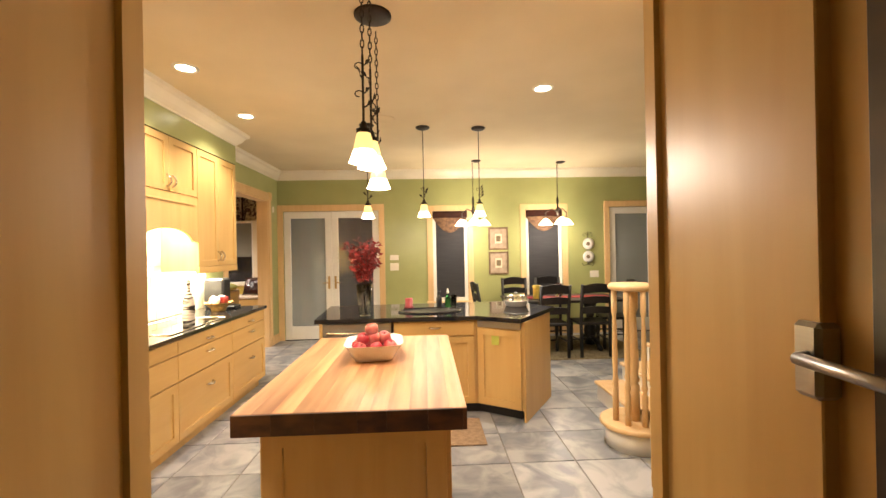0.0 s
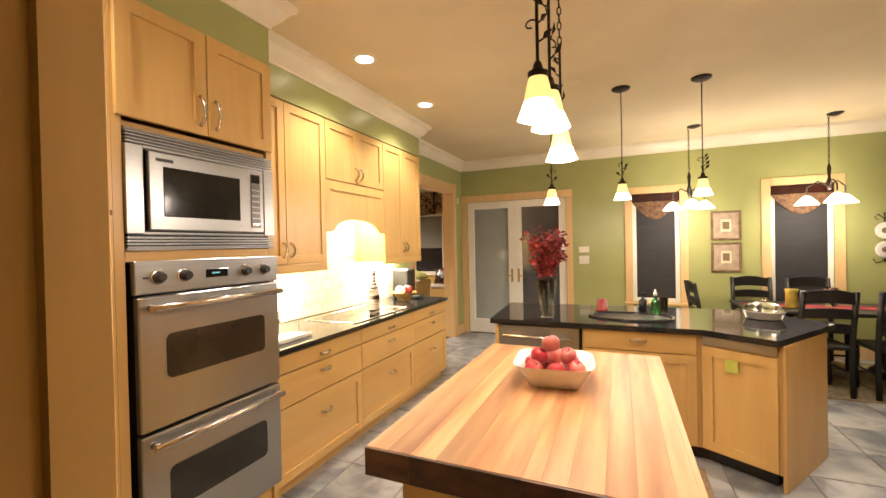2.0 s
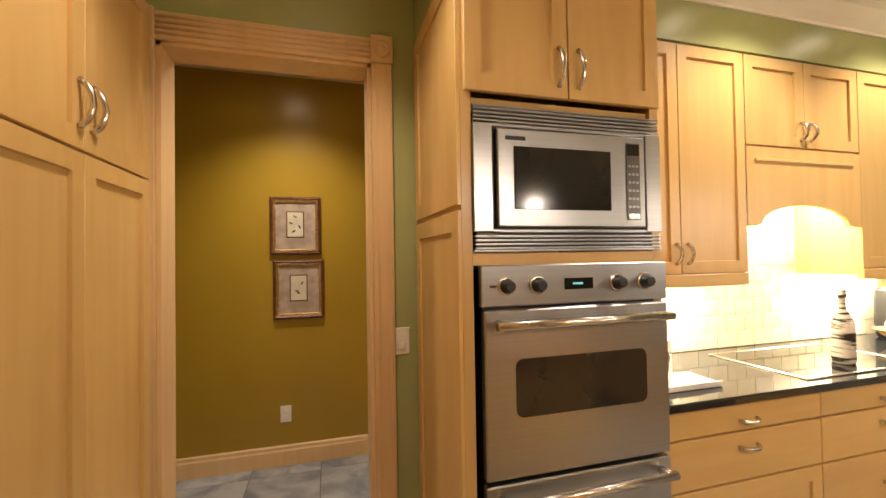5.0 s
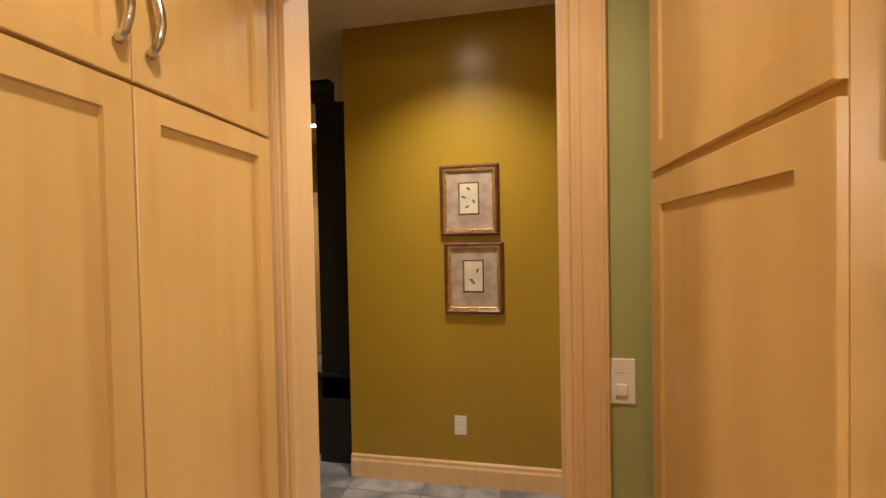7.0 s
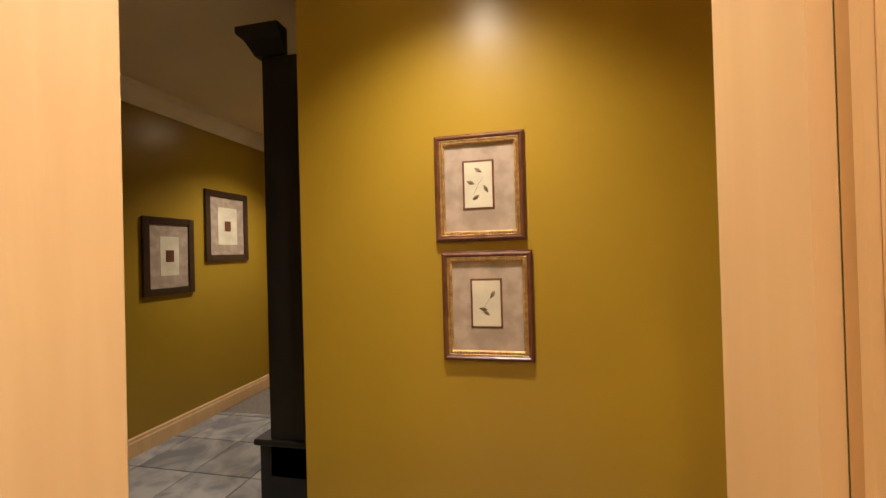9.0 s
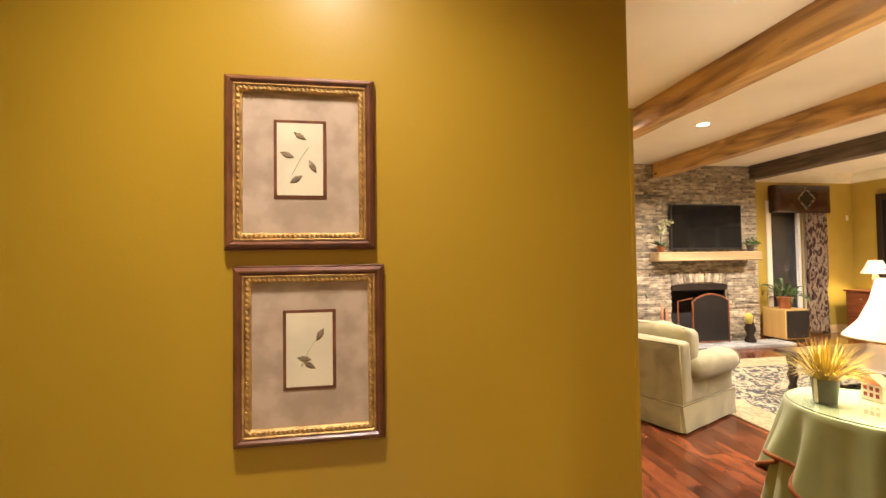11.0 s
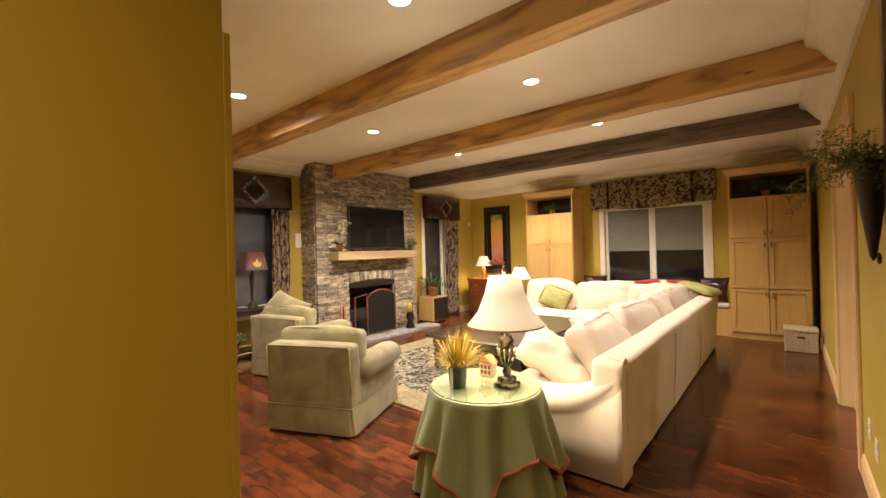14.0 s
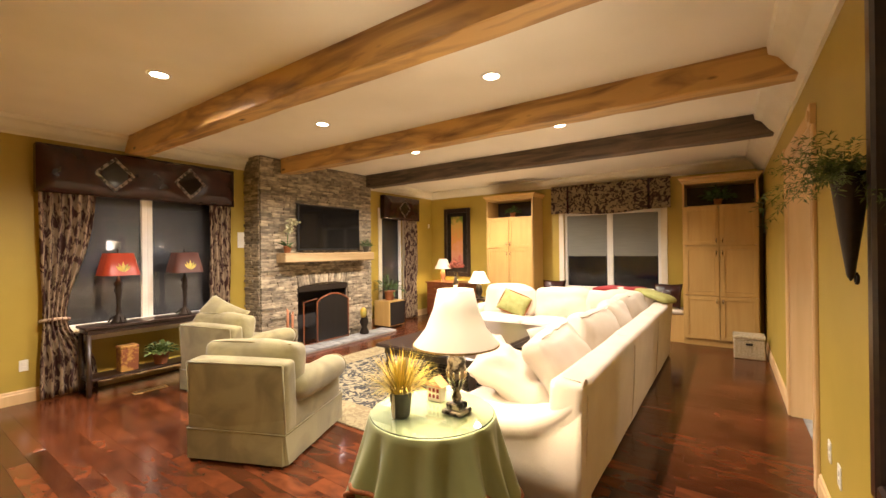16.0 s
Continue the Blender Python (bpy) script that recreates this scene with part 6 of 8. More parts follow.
# flat arch of upright stones over the firebox
for i in range(19):
    t = (i + 0.5) / 19
    a = (t - 0.5) * 0.5
    zc = FZ + 0.085 + 0.05 * math.cos((t - 0.5) * math.pi)
    m = Matrix.Translation((SX - 0.005, FY0 - 0.02 + (FY1 - FY0 + 0.04) * t, zc)) @ Matrix.Rotation(-a, 4, "X")
    box(bm, -0.025, r.uniform(0.012, 0.03), -0.026, 0.026, -0.1, 0.09, 0.006, m)
st_ob = part("ledger_stone", bm, STONE, chim)
tagged(st_ob, kind="stuff")
SOOT = mat("sooty_brick", (0.03, 0.025, 0.022), 0.9, bump=0.3, scale=(20, 20, 20))
bm = B()
box(bm, XL + 0.01, SX - 0.03, FY0, FY0 + 0.02, 0, FZ)
box(bm, XL + 0.01, SX - 0.03, FY1 - 0.02, FY1, 0, FZ)
box(bm, XL + 0.01, XL + 0.03, FY0, FY1, 0, FZ)
part("firebox", bm, SOOT, chim)
part("lintel", box(B(), SX - 0.02, SX + 0.012, FY0, FY1, FZ - 0.1, FZ, 0.004), IRON, chim)
hs = thing("hearth", "low slate flagstone hearth", "hearth", (-9.6, 6.7, 0))
tagged(hs, kind="structure")
part("bed", box(B(), SX + 0.035, -9.42, SY0 - 0.05, SY1 + 0.25, 0, 0.02), GROUT, hs)
r = random.Random(4)
y = SY0 - 0.05
while y < SY1 + 0.24:
    w = min(r.uniform(0.18, 0.36), SY1 + 0.25 - y)
    x = SX + 0.036
    cut = r.uniform(0.14, 0.28)
    part("flagstone", box(B(), x, x + cut - 0.006, y + 0.004, y + w - 0.004, 0.02, 0.045 + r.uniform(0, 0.006), 0.006), HEARTH, hs)
    part("flagstone", box(B(), x + cut, -9.42, y + 0.004, y + w - 0.004, 0.02, 0.045 + r.uniform(0, 0.006), 0.006), HEARTH, hs)
    y += w
bm = box(B(), SX + 0.026, -9.58, 5.72, 7.62, 1.42, 1.57, 0.012)
one("mantel", bm, mat("pale_timber", (0.44, 0.31, 0.16), 0.55, other=(0.3, 0.2, 0.09), scale=(12, 1.5, 12), bump=0.15), "thick pale timber mantel shelf", "mantel", (-9.7, 6.67, 1.42))
c = thing("television", "black flat television above the mantel", "television", (SX, 6.76, 1.62))
part("bezel", box(B(), SX + 0.04, SX + 0.09, 6.08, 7.42, 1.61, 2.37, 0.006), BLACK_PL, c)
part("screen", box(B(), SX + 0.0905, SX + 0.093, 6.10, 7.40, 1.64, 2.35), BLACK_GLASS, c)
part("wall_mount", box(B(), SX + 0.025, SX + 0.04, 6.5, 7.0, 1.8, 2.2), IRON, c)
c = thing("fire_screen", "arched copper-edged fire screen", "fire screen", (-9.74, 6.75, 0.05))
for a, b, zt in ((6.42, 7.1, 0.95),):
    pts = [(-9.74, a, 0.05), (-9.74, a, 0.72)]
    for i in range(9):
        t = i / 8
        pts.append((-9.74, a + (b - a) * t, 0.74 + 0.12 * math.sin(math.pi * t) ** 0.8))
    pts += [(-9.74, b, 0.72), (-9.74, b, 0.05)]
    part("rim", tube(B(), pts, 0.014, 8), CHERRY, c, "copper coloured arched rim")
    part("lower_bar", tube(B(), [(-9.74, a, 0.07), (-9.74, b, 0.07)], 0.01, 8), CHERRY, c)
    part("mesh", prism(B(), [(0, 0), (b - a, 0), (b - a, 0.68), ((b - a) * 0.75, 0.77), ((b - a) * 0.5, 0.8), ((b - a) * 0.25, 0.77), (0, 0.68)], -0.002, 0.002, Matrix.Translation((-9.74, a, 0.06)) @ Matrix(((0, 0, 1, 0), (1, 0, 0, 0), (0, 1, 0, 0), (0, 0, 0, 1)))), BLACKWOOD, c)
part("side_wing", tube(B(), [(-9.74, 6.42, 0.05), (-9.8, 6.2, 0.05), (-9.8, 6.2, 0.75), (-9.74, 6.42, 0.8)], 0.011, 8), CHERRY, c)
c = thing("fire_tools", "red-handled fireplace tools on a stand", "fire tools", (-9.68, 5.86, 0.05))
part("stand", lathe(B(), [(0.09, 0), (0.09, 0.015), (0.012, 0.03), (0.01, 0.6)], -9.68, 5.86, 0.05, 18), IRON, c)
for k in range(4):
    a = k * 1.57
    part("tool", tube(B(), [(-9.68 + 0.05 * math.cos(a), 5.86 + 0.05 * math.sin(a), 0.1), (-9.68 + 0.05 * math.cos(a), 5.86 + 0.05 * math.sin(a), 0.62 + 0.03 * k)], 0.012, 7), TERRA, c)
c = thing("hearth_figure", "bronze lantern figure with amber glass on the hearth", "ornament", (-9.66, 7.42, 0.05))
part("body", lathe(B(), [(0.08, 0), (0.09, 0.03), (0.05, 0.12), (0.085, 0.22), (0.05, 0.34), (0.06, 0.4), (0.03, 0.46)], -9.66, 7.42, 0.05, 14), IRON, c)
part("amber_glass", lathe(B(), [(0.04, 0.3), (0.06, 0.36), (0.055, 0.44), (0.02, 0.48)], -9.64, 7.38, 0.06, 12), GRASS, c)


def bush(name, label, p, pot_prof, pot_mat, leaf_mat, n, spread, up, size, width, seed, cat="potted plant", zlo=0.1, droop=0.4):
    c = thing(name, label, cat, p)
    h = 0.0
    if pot_prof:
        part("pot", lathe(B(), pot_prof, *p, 24), pot_mat, c)
        h = max(q[1] for q in pot_prof) * 0.92
    bm = B()
    r = random.Random(seed)
    for i in range(n):
        d = rnd_dir(r, zlo, 0.98)
        base = Vector(p) + V(0, 0, h) + V(r.uniform(-0.3, 0.3) * spread * 0.4, r.uniform(-0.3, 0.3) * spread * 0.4, 0)
        q = base + V(d.x * spread, d.y * spread, d.z * up) * r.uniform(0.15, 0.75)
        leaf(bm, q, d + V(0, 0, -droop * r.random()), V(0, 0, 1) + 0.3 * rnd_dir(r), size * r.uniform(0.6, 1.2), width * r.uniform(0.7, 1.2), 0.5)
    part("foliage", bm, leaf_mat, c)
    return c


POT = [(0.07, 0), (0.075, 0.01), (0.1, 0.15), (0.11, 0.155), (0.11, 0.18), (0.098, 0.18), (0.001, 0.15)]
small = [(a * 0.6, b * 0.6) for a, b in POT]
c = thing("orchid", "pale orchid in a dark pot on the mantel", "potted plant", (-9.70, 5.84, 1.57))
part("pot", lathe(B(), small, -9.70, 5.84, 1.57, 20), TERRA, c)
bm, fl = B(), B()
r = random.Random(3)
for k in range(3):
    pts = [V(-9.70, 5.84, 1.66) + V(0.02 * t, (0.05 + 0.09 * k) * t * t - 0.1 * k * t * 0.4, 0.62 * t - 0.22 * t * t) for t in [i / 6 for i in range(7)]]
    tube(bm, pts, 0.004, 5)
    for q in pts[3:]:
        for _ in range(9):
            leaf(fl, q + rnd_dir(r, -0.5, 0.5) * 0.03, rnd_dir(r, -1, 1), rnd_dir(r), 0.055, 0.045)
for _ in range(14):
    leaf(bm, V(-9.70, 5.84, 1.66), rnd_dir(r, 0.0, 0.6), V(0, 0, 1), 0.22, 0.05)
part("stem", bm, LEAF, c)
part("blossom", fl, ORCHID, c)
bush("trailing_plant", "small trailing plant at the end of the mantel", (-9.68, 7.5, 1.572), small, TIN, LEAF, 160, 0.16, 0.14, 0.06, 0.022, 5)

# leather cornice over the wide window, with mirror diamonds
def cornice_x(y0, y1, z0, z1, diamonds, label):
    c = thing("leather_cornice", label, "cornice", (XL, (y0 + y1) / 2, z0))
    x = XL + 0.17
    part("backing_board", box(B(), XL + 0.023, x - 0.03, y0, y1, z0, z1, 0.006), LEATHER, c)
    bm = B()
    rows = []
    ny, nz = 72, 20
    for j in range(nz + 1):
        v = j / nz
        row = []
        for i in range(ny + 1):
            u = i / ny
            y, z = y0 + (y1 - y0) * u, z0 + (z1 - z0) * v
            rim = min(u * (y1 - y0), (1 - u) * (y1 - y0), v * (z1 - z0), (1 - v) * (z1 - z0))
            swell = 0.06 * min(1.0, rim / 0.14) ** 0.5
            for yd in diamonds:
                swell *= 1 - 0.7 * math.exp(-((y - yd) / 0.16) ** 2 - ((z - (z0 + z1) / 2) / 0.2) ** 2)
            row.append(bm.verts.new((x - 0.032 + swell + 0.002 * noise.noise(V(y * 9, z * 9, 0)), y, z)))
        rows.append(row)
    for a, b in zip(rows, rows[1:]):
        for i in range(ny):
            bm.faces.new([a[i], a[i + 1], b[i + 1], b[i]]).smooth = True
    part("padded_front", bm, LEATHER, c)
    part("welt", tube(B(), [(x - 0.022, y0 + 0.02, z0 + 0.004), (x - 0.022, y1 - 0.02, z0 + 0.004)], 0.008, 8), LEATHER, c)
    for y in diamonds:
        zm = (z0 + z1) / 2
        m = Matrix.Translation((x - 0.002, y, zm)) @ Matrix.Rotation(math.pi / 4, 4, "X")
        s = 0.15
        fr = B()
        for a, b, cc, d in ((-s, -s + 0.035, -s, s), (s - 0.035, s, -s, s), (-s + 0.035, s - 0.035, -s, -s + 0.035), (-s + 0.035, s - 0.035, s - 0.035, s)):
            box(fr, -0.004, 0.022, a, b, cc, d, 0.006, m)
        p = part("diamond_frame", fr, SILVER, c, "tarnished silver diamond frame")
        # mirror made of black glass: its dark reflection is put into the colour
        part("mirror_glass", box(B(), -0.002, 0.008, -s + 0.034, s - 0.034, -s + 0.034, s - 0.034, 0, m), BLACK_GLASS, p)


cornice_x(3.1, 5.24, 2.27, 2.80, (3.78, 4.62), "brown leather window cornice with two mirror diamonds")
cornice_x(8.50, 9.72, 2.28, 2.80, (9.15,), "brown leather window cornice with a mirror diamond")


def drape(name, label, x, y0, y1, z0, z1, folds, pinch=None, seed=0, amp=0.035):
    """A hanging curtain along y with folds; pinch = (z, y, width) ties it back."""
    bm = B()
    nz, ny = 28, folds * 8
    rows = []
    for j in range(nz + 1):
        z = z1 + (z0 - z1) * j / nz
        row = []
        for i in range(ny + 1):
            u = i / ny
            y = y0 + (y1 - y0) * u
            k = 0.0
            if pinch:
                pz, py, pw = pinch
                k = math.exp(-((z - pz) / 0.33) ** 2) if z < pz else math.exp(-((z - pz) / 0.75) ** 2)
                y = y * (1 - k) + (py + (u - 0.5) * pw) * k
            a = amp * (1 - 0.4 * k)
            xx = x + a * math.sin(2 * math.pi * folds * u + 0.5 * math.sin(3 * z + seed)) + 0.008 * math.sin(7 * z + 9 * u + seed)
            row.append(bm.verts.new((xx, y, z)))
        rows.append(row)
    for a, b in zip(rows, rows[1:]):
        for i in range(ny):
            f = bm.faces.new([a[i], a[i + 1], b[i + 1], b[i]])
            f.smooth = True
    bmesh.ops.solidify(bm, geom=bm.faces[:], thickness=0.004)
    c = thing(name, label, "curtain", (x, (y0 + y1) / 2, z0), "family room curtains")
    part("cloth", bm, PATTERN, c)
    if pinch:
        pz, py, pw = pinch
        part("tieback", tube(B(), [(x + 0.06 * math.cos(t), py + (pw / 2 + 0.02) * math.sin(t), pz + 0.02 * math.cos(t)) for t in [2 * math.pi * i / 14 for i in range(15)]], 0.018, 8), PATTERN, c)
    return c


drape("curtain", "patterned brown curtain tied back beside the window", XL + 0.10, 3.12, 3.62, 0.02, 2.30, 6, (0.86, 3.25, 0.2), 1)
drape("curtain", "patterned brown curtain hanging beside the window", XL + 0.10, 4.90, 5.20, 0.5, 2.30, 4, None, 2)
drape("curtain", "patterned brown curtain hanging by the narrow window", XL + 0.10, 9.2, 9.68, 0.02, 2.30, 5, None, 3)

# console table and its things
c = thing("console_table", "dark narrow console table with lower shelf", "console table", (-9.99, 4.2, 0))
part("top", box(B(), -10.17, -9.83, 3.42, 4.95, 0.74, 0.775, 0.008), DARKWOOD, c)
part("apron", box(B(), -10.15, -9.85, 3.45, 4.92, 0.69, 0.74), DARKWOOD, c)
part("shelf", box(B(), -10.15, -9.85, 3.45, 4.92, 0.17, 0.195, 0.004), DARKWOOD, c)
for x in (-10.14, -9.87):
    for y in (3.46, 4.91):
        part("leg", lathe(B(), [(0.02, 0), (0.026, 0.05), (0.024, 0.69)], x, y, 0, 10), DARKWOOD, c)


def column_lamp(x, y, z, shade_mat, label, lit):
    c = thing("table_lamp", label, "table lamp", (x, y, z), "console lamps")
    part("base", lathe(B(), [(0.08, 0), (0.08, 0.015), (0.05, 0.04), (0.055, 0.07), (0.02, 0.1), (0.03, 0.14), (0.022, 0.2), (0.03, 0.34), (0.045, 0.38), (0.03, 0.42), (0.05, 0.46), (0.02, 0.5), (0.008, 0.58)], x, y, z, 18), IRON, c)
    for k in range(3):
        a = k * 2.1
        part("foot", tube(B(), [(x, y, z + 0.1), (x + 0.07 * math.cos(a), y + 0.07 * math.sin(a), z + 0.06), (x + 0.1 * math.cos(a), y + 0.1 * math.sin(a), z + 0.01)], 0.009, 6), IRON, c)
    sqr = lambda a, h: 1.0 / (abs(math.cos(a)) ** 6 + abs(math.sin(a)) ** 6) ** (1 / 6)
    s = part("shade", lathe(B(), [(0.185, 0.56), (0.13, 0.82), (0.127, 0.82), (0.182, 0.56)], x, y, z, 32, cap=False, flute=sqr), shade_mat, c)
    bm = B()
    for k in range(5):
        leaf(bm, V(x + 0.181, y - 0.008 + 0.004 * k, z + 0.60), V(-0.21, 0.42 * (k - 2), 1), V(1, 0, 0.1), 0.13 - 0.015 * abs(k - 2), 0.034, 0)
    part("leaf_motif", bm, GRASS, s, "gold leaf motif on the shade")
    part("finial", lathe(B(), [(0.004, 0.8), (0.012, 0.84), (0.016, 0.86), (0.001, 0.88)], x, y, z, 10), IRON, c)
    if lit:
        lamp("lamp_bulb", "POINT", (x, y, z + 0.68), lit, (1, 0.6, 0.3), 0.04)


column_lamp(-9.99, 3.77, 0.775, RED_GLOW, "slim iron lamp with a glowing red shade", 5)
column_lamp(-9.99, 4.49, 0.775, AMBER_SHADE, "slim iron lamp with a dark patterned shade", 0)
c = thing("decorative_box", "amber patterned tin standing on the shelf", "box", (-9.98, 3.85, 0.195))
part("body", box(B(), -10.06, -9.9, 3.76, 3.94, 0.196, 0.46, 0.008), BOOK, c)
part("lid", box(B(), -10.065, -9.895, 3.755, 3.945, 0.46, 0.5, 0.01), BOOK, c)
bush("potted_plant", "small leafy plant on the console shelf", (-9.98, 4.2, 0.195), [(a * 0.9, b * 0.8) for a, b in POT], TERRA, LEAF_PALE, 150, 0.2, 0.16, 0.08, 0.05, 6)
c = thing("ginger_jar", "white jar with red floral band by the console", "jar", (-9.64, 4.98, 0))
part("body", lathe(B(), [(0.09, 0), (0.13, 0.05), (0.14, 0.3), (0.13, 0.55), (0.09, 0.6), (0.085, 0.64)], -9.64, 4.98, 0.0, 24), CERAMIC, c)
part("band", lathe(B(), [(0.141, 0.12), (0.144, 0.14), (0.142, 0.48), (0.135, 0.5)], -9.64, 4.98, 0, 24, cap=False), BLUEPOT, c)
c = thing("floor_vent", "brass floor register by the console", "vent", (-9.6, 3.98, 0))
part("frame", box(B(), -9.66, -9.55, 3.78, 4.12, 0.0, 0.006, 0.002), GOLD, c)
for k in range(10):
    part("slat", box(B(), -9.645, -9.565, 3.80 + k * 0.031, 3.812 + k * 0.031, 0.006, 0.009), IRON, c)


# armchairs
def armchair():
    c = thing("armchair", "sage green skirted armchair with loose cushions", "armchair", (0, 0, 0), "sage armchairs")
    W, D = 0.84, 0.96
    I = Matrix.Identity(4)
    bm = B()
    rows = []
    for (z, g) in ((0.24, 0.0), (0.02, 0.012)):
        row = []
        n = 28
        for side in range(4):
            for i in range(n):
                t = i / n
                x0, y0 = [(-1, -1), (1, -1), (1, 1), (-1, 1)][side]
                x1, y1 = [(1, -1), (1, 1), (-1, 1), (-1, -1)][side]
                x, y = (x0 + (x1 - x0) * t), (y0 + (y1 - y0) * t)
                w = (0.002 * math.sin(t * 17) - 0.02 * (t < 0.03)) if g else 0
                row.append(bm.verts.new((x * (W / 2 + g + w), y * (D / 2 + g + w), z)))
        rows.append(row)
    nn = len(rows[0])
    for i in range(nn):
        bm.faces.new([rows[0][i], rows[0][(i + 1) % nn], rows[1][(i + 1) % nn], rows[1][i]])
    bm.faces.new(rows[0])
    part("skirt", bm, SAGE, c)
    part("skirt_welt", tube(B(), [(-W / 2, -D / 2, 0.242), (W / 2, -D / 2, 0.242), (W / 2, D / 2, 0.242), (-W / 2, D / 2, 0.242), (-W / 2, -D / 2, 0.242)], 0.006, 6), SAGE, c)
    part("seat_frame", soft_box(W - 0.01, D - 0.05, 0.13, 0.02, Matrix.Translation((0, -0.02, 0.295)), wob=0.004), SAGE, c)
    m = Matrix.Translation((0, -D / 2 + 0.085, 0.5)) @ Matrix.Rotation(0.05, 4, "X")
    part("backrest", soft_box(W, 0.17, 0.54, 0.04, m, 8, 0.008, 0.005, 2), SAGE, c)
    for sx in (-1, 1):
        part("back_welt", tube(B(), [m @ V(sx * (W / 2 - 0.012), -0.08, -0.25), m @ V(sx * (W / 2 - 0.012), -0.08, 0.255)], 0.006, 6), SAGE, c)
    part("back_welt", tube(B(), [m @ V(-W / 2 + 0.02, -0.08, 0.258), m @ V(W / 2 - 0.02, -0.08, 0.258)], 0.007, 8), SAGE, c)
    for s in (-1, 1):
        part("arm", soft_box(0.17, D - 0.16, 0.28, 0.03, Matrix.Translation((s * (W / 2 - 0.085), 0.04, 0.38)), wob=0.004, seed=s), SAGE, c)
        m = Matrix.Translation((s * (W / 2 - 0.05), 0.05, 0.52)) @ Matrix.Rotation(s * -0.02, 4, "Z")
        part("arm_roll", soft_box(0.25, D - 0.16, 0.21, 0.1, m, 7, 0.004, 0.008, 3 + s), SAGE, c)
        part("arm_welt", tube(B(), [m @ V(0.105 * math.cos(t), D / 2 - 0.095, 0.09 * math.sin(t)) for t in [2 * math.pi * i / 18 for i in range(19)]], 0.006, 6), SAGE, c)
    part("seat_cushion", soft_box(0.56, 0.74, 0.17, 0.045, Matrix.Translation((0, 0.11, 0.42)), 7, 0.025, 0.008), SAGE, c)
    m = Matrix.Translation((0, -0.245, 0.645)) @ Matrix.Rotation(-0.16, 4, "X")
    part("back_cushion", soft_box(0.78, 0.22, 0.43, 0.05, m, 8, 0.03, 0.016, 3), SAGE, c)
    for sy in (-0.085, 0.085):
        part("cushion_welt", tube(B(), [m @ V(-0.36, sy, 0.212), m @ V(-0.1, sy, 0.222), m @ V(0.15, sy, 0.219), m @ V(0.36, sy, 0.212)], 0.006, 6), SAGE, c)
    return c


ac = armchair()
ac.matrix_basis = pose(-7.32, 4.06, 0, 0, 0, 23.8)
ac2 = copy_thing(ac, pose(-9.0, 4.7, 0, 0, 0, 12))
one("throw_pillow", knife_pillow(0.72, 0.56, 0.22, pose(-9.06, 4.44, 0.76, 55, 14, 6), 2), SAGE, "sage throw pillow resting in the armchair", "pillow", (-9.02, 4.5, 0.6))

# sectional sofa: long side along the aisle, short side under the window
SB = -4.77
c = thing("sectional_sofa", "cream slipcovered sectional sofa with deep seats", "sofa", (-5.3, 6.4, 0))
part("base", soft_box(0.93, 4.48, 0.27, 0.03, Matrix.Translation((SB - 0.485, 6.66, 0.165)), 10, wob=0.006), SOFA, c)
part("base", soft_box(7.75 + SB - 0.955, 0.95, 0.27, 0.03, Matrix.Translation(((-7.75 + SB - 0.955) / 2, 8.425, 0.165)), 8, wob=0.006), SOFA, c)
LB = Matrix.Translation((SB - 0.11, 6.66, 0.41)) @ Matrix.Rotation(0.05, 4, "Y")
part("backrest", soft_box(0.21, 4.56, 0.78, 0.04, LB, 18, 0.006, 0.012, 4), SOFA, c)
for yy in (-2.2, -0.72, 0.75):
    part("seam_welt", tube(B(), [LB @ V(0.106, yy, -0.36), LB @ V(0.114, yy, 0.0), LB @ V(0.108, yy, 0.32), LB @ V(0.06, yy, 0.392), LB @ V(-0.04, yy, 0.396)], 0.005, 6), SOFA, c)
part("back_welt", tube(B(), [LB @ V(0.088, -2.2 + 0.22 * i, 0.372 + 0.004 * math.sin(2.1 * i)) for i in range(21)], 0.007, 6), SOFA, c)
part("backrest", soft_box(7.75 + SB - 0.22, 0.2, 0.77, 0.06, Matrix.Translation(((-7.75 + SB - 0.22) / 2, 8.85, 0.415)), 12, 0.008, 0.01, 5), SOFA, c)
# near end: a broad rolled arm that scoops up into the back
bm = B()
rows = []
for i in range(25):
    t = i / 24
    x = SB - 1.0 + 1.0 * t
    top = 0.60 - 0.05 * math.sin(math.pi * min(1, t / 0.72)) + 0.22 * max(0.0, (t - 0.66) / 0.34) ** 1.8
    grow = 1.0 - 0.45 * max(0.0, (t - 0.7) / 0.3)
    prof = [(-0.1, 0.03), (-0.105, 0.28), (-0.1, top - 0.19)]
    for j in range(11):
        a = math.radians(215 - 25 * j)
        prof.append((0.0 + 0.135 * grow * math.cos(a), top - 0.1 + 0.1 * math.sin(a)))
    prof += [(0.1, top - 0.19), (0.1, 0.03)]
    rows.append([bm.verts.new(V(x, 4.46 + a, b) + 0.006 * noise.noise_vector(V(x * 5, a * 5, b * 5))) for a, b in prof])
w = len(rows[0])
for a, b in zip(rows, rows[1:]):
    for k in range(w):
        f = bm.faces.new([a[k], a[(k + 1) % w], b[(k + 1) % w], b[k]])
        f.smooth = k < w - 1
bm.faces.new(rows[0])
bm.faces.new(rows[-1])
part("arm", bm, SOFA, c)
part("arm", soft_box(0.24, 1.0, 0.56, 0.1, Matrix.Translation((-7.85, 8.43, 0.31)), 5, 0.01, 0.01, 2), SOFA, c)
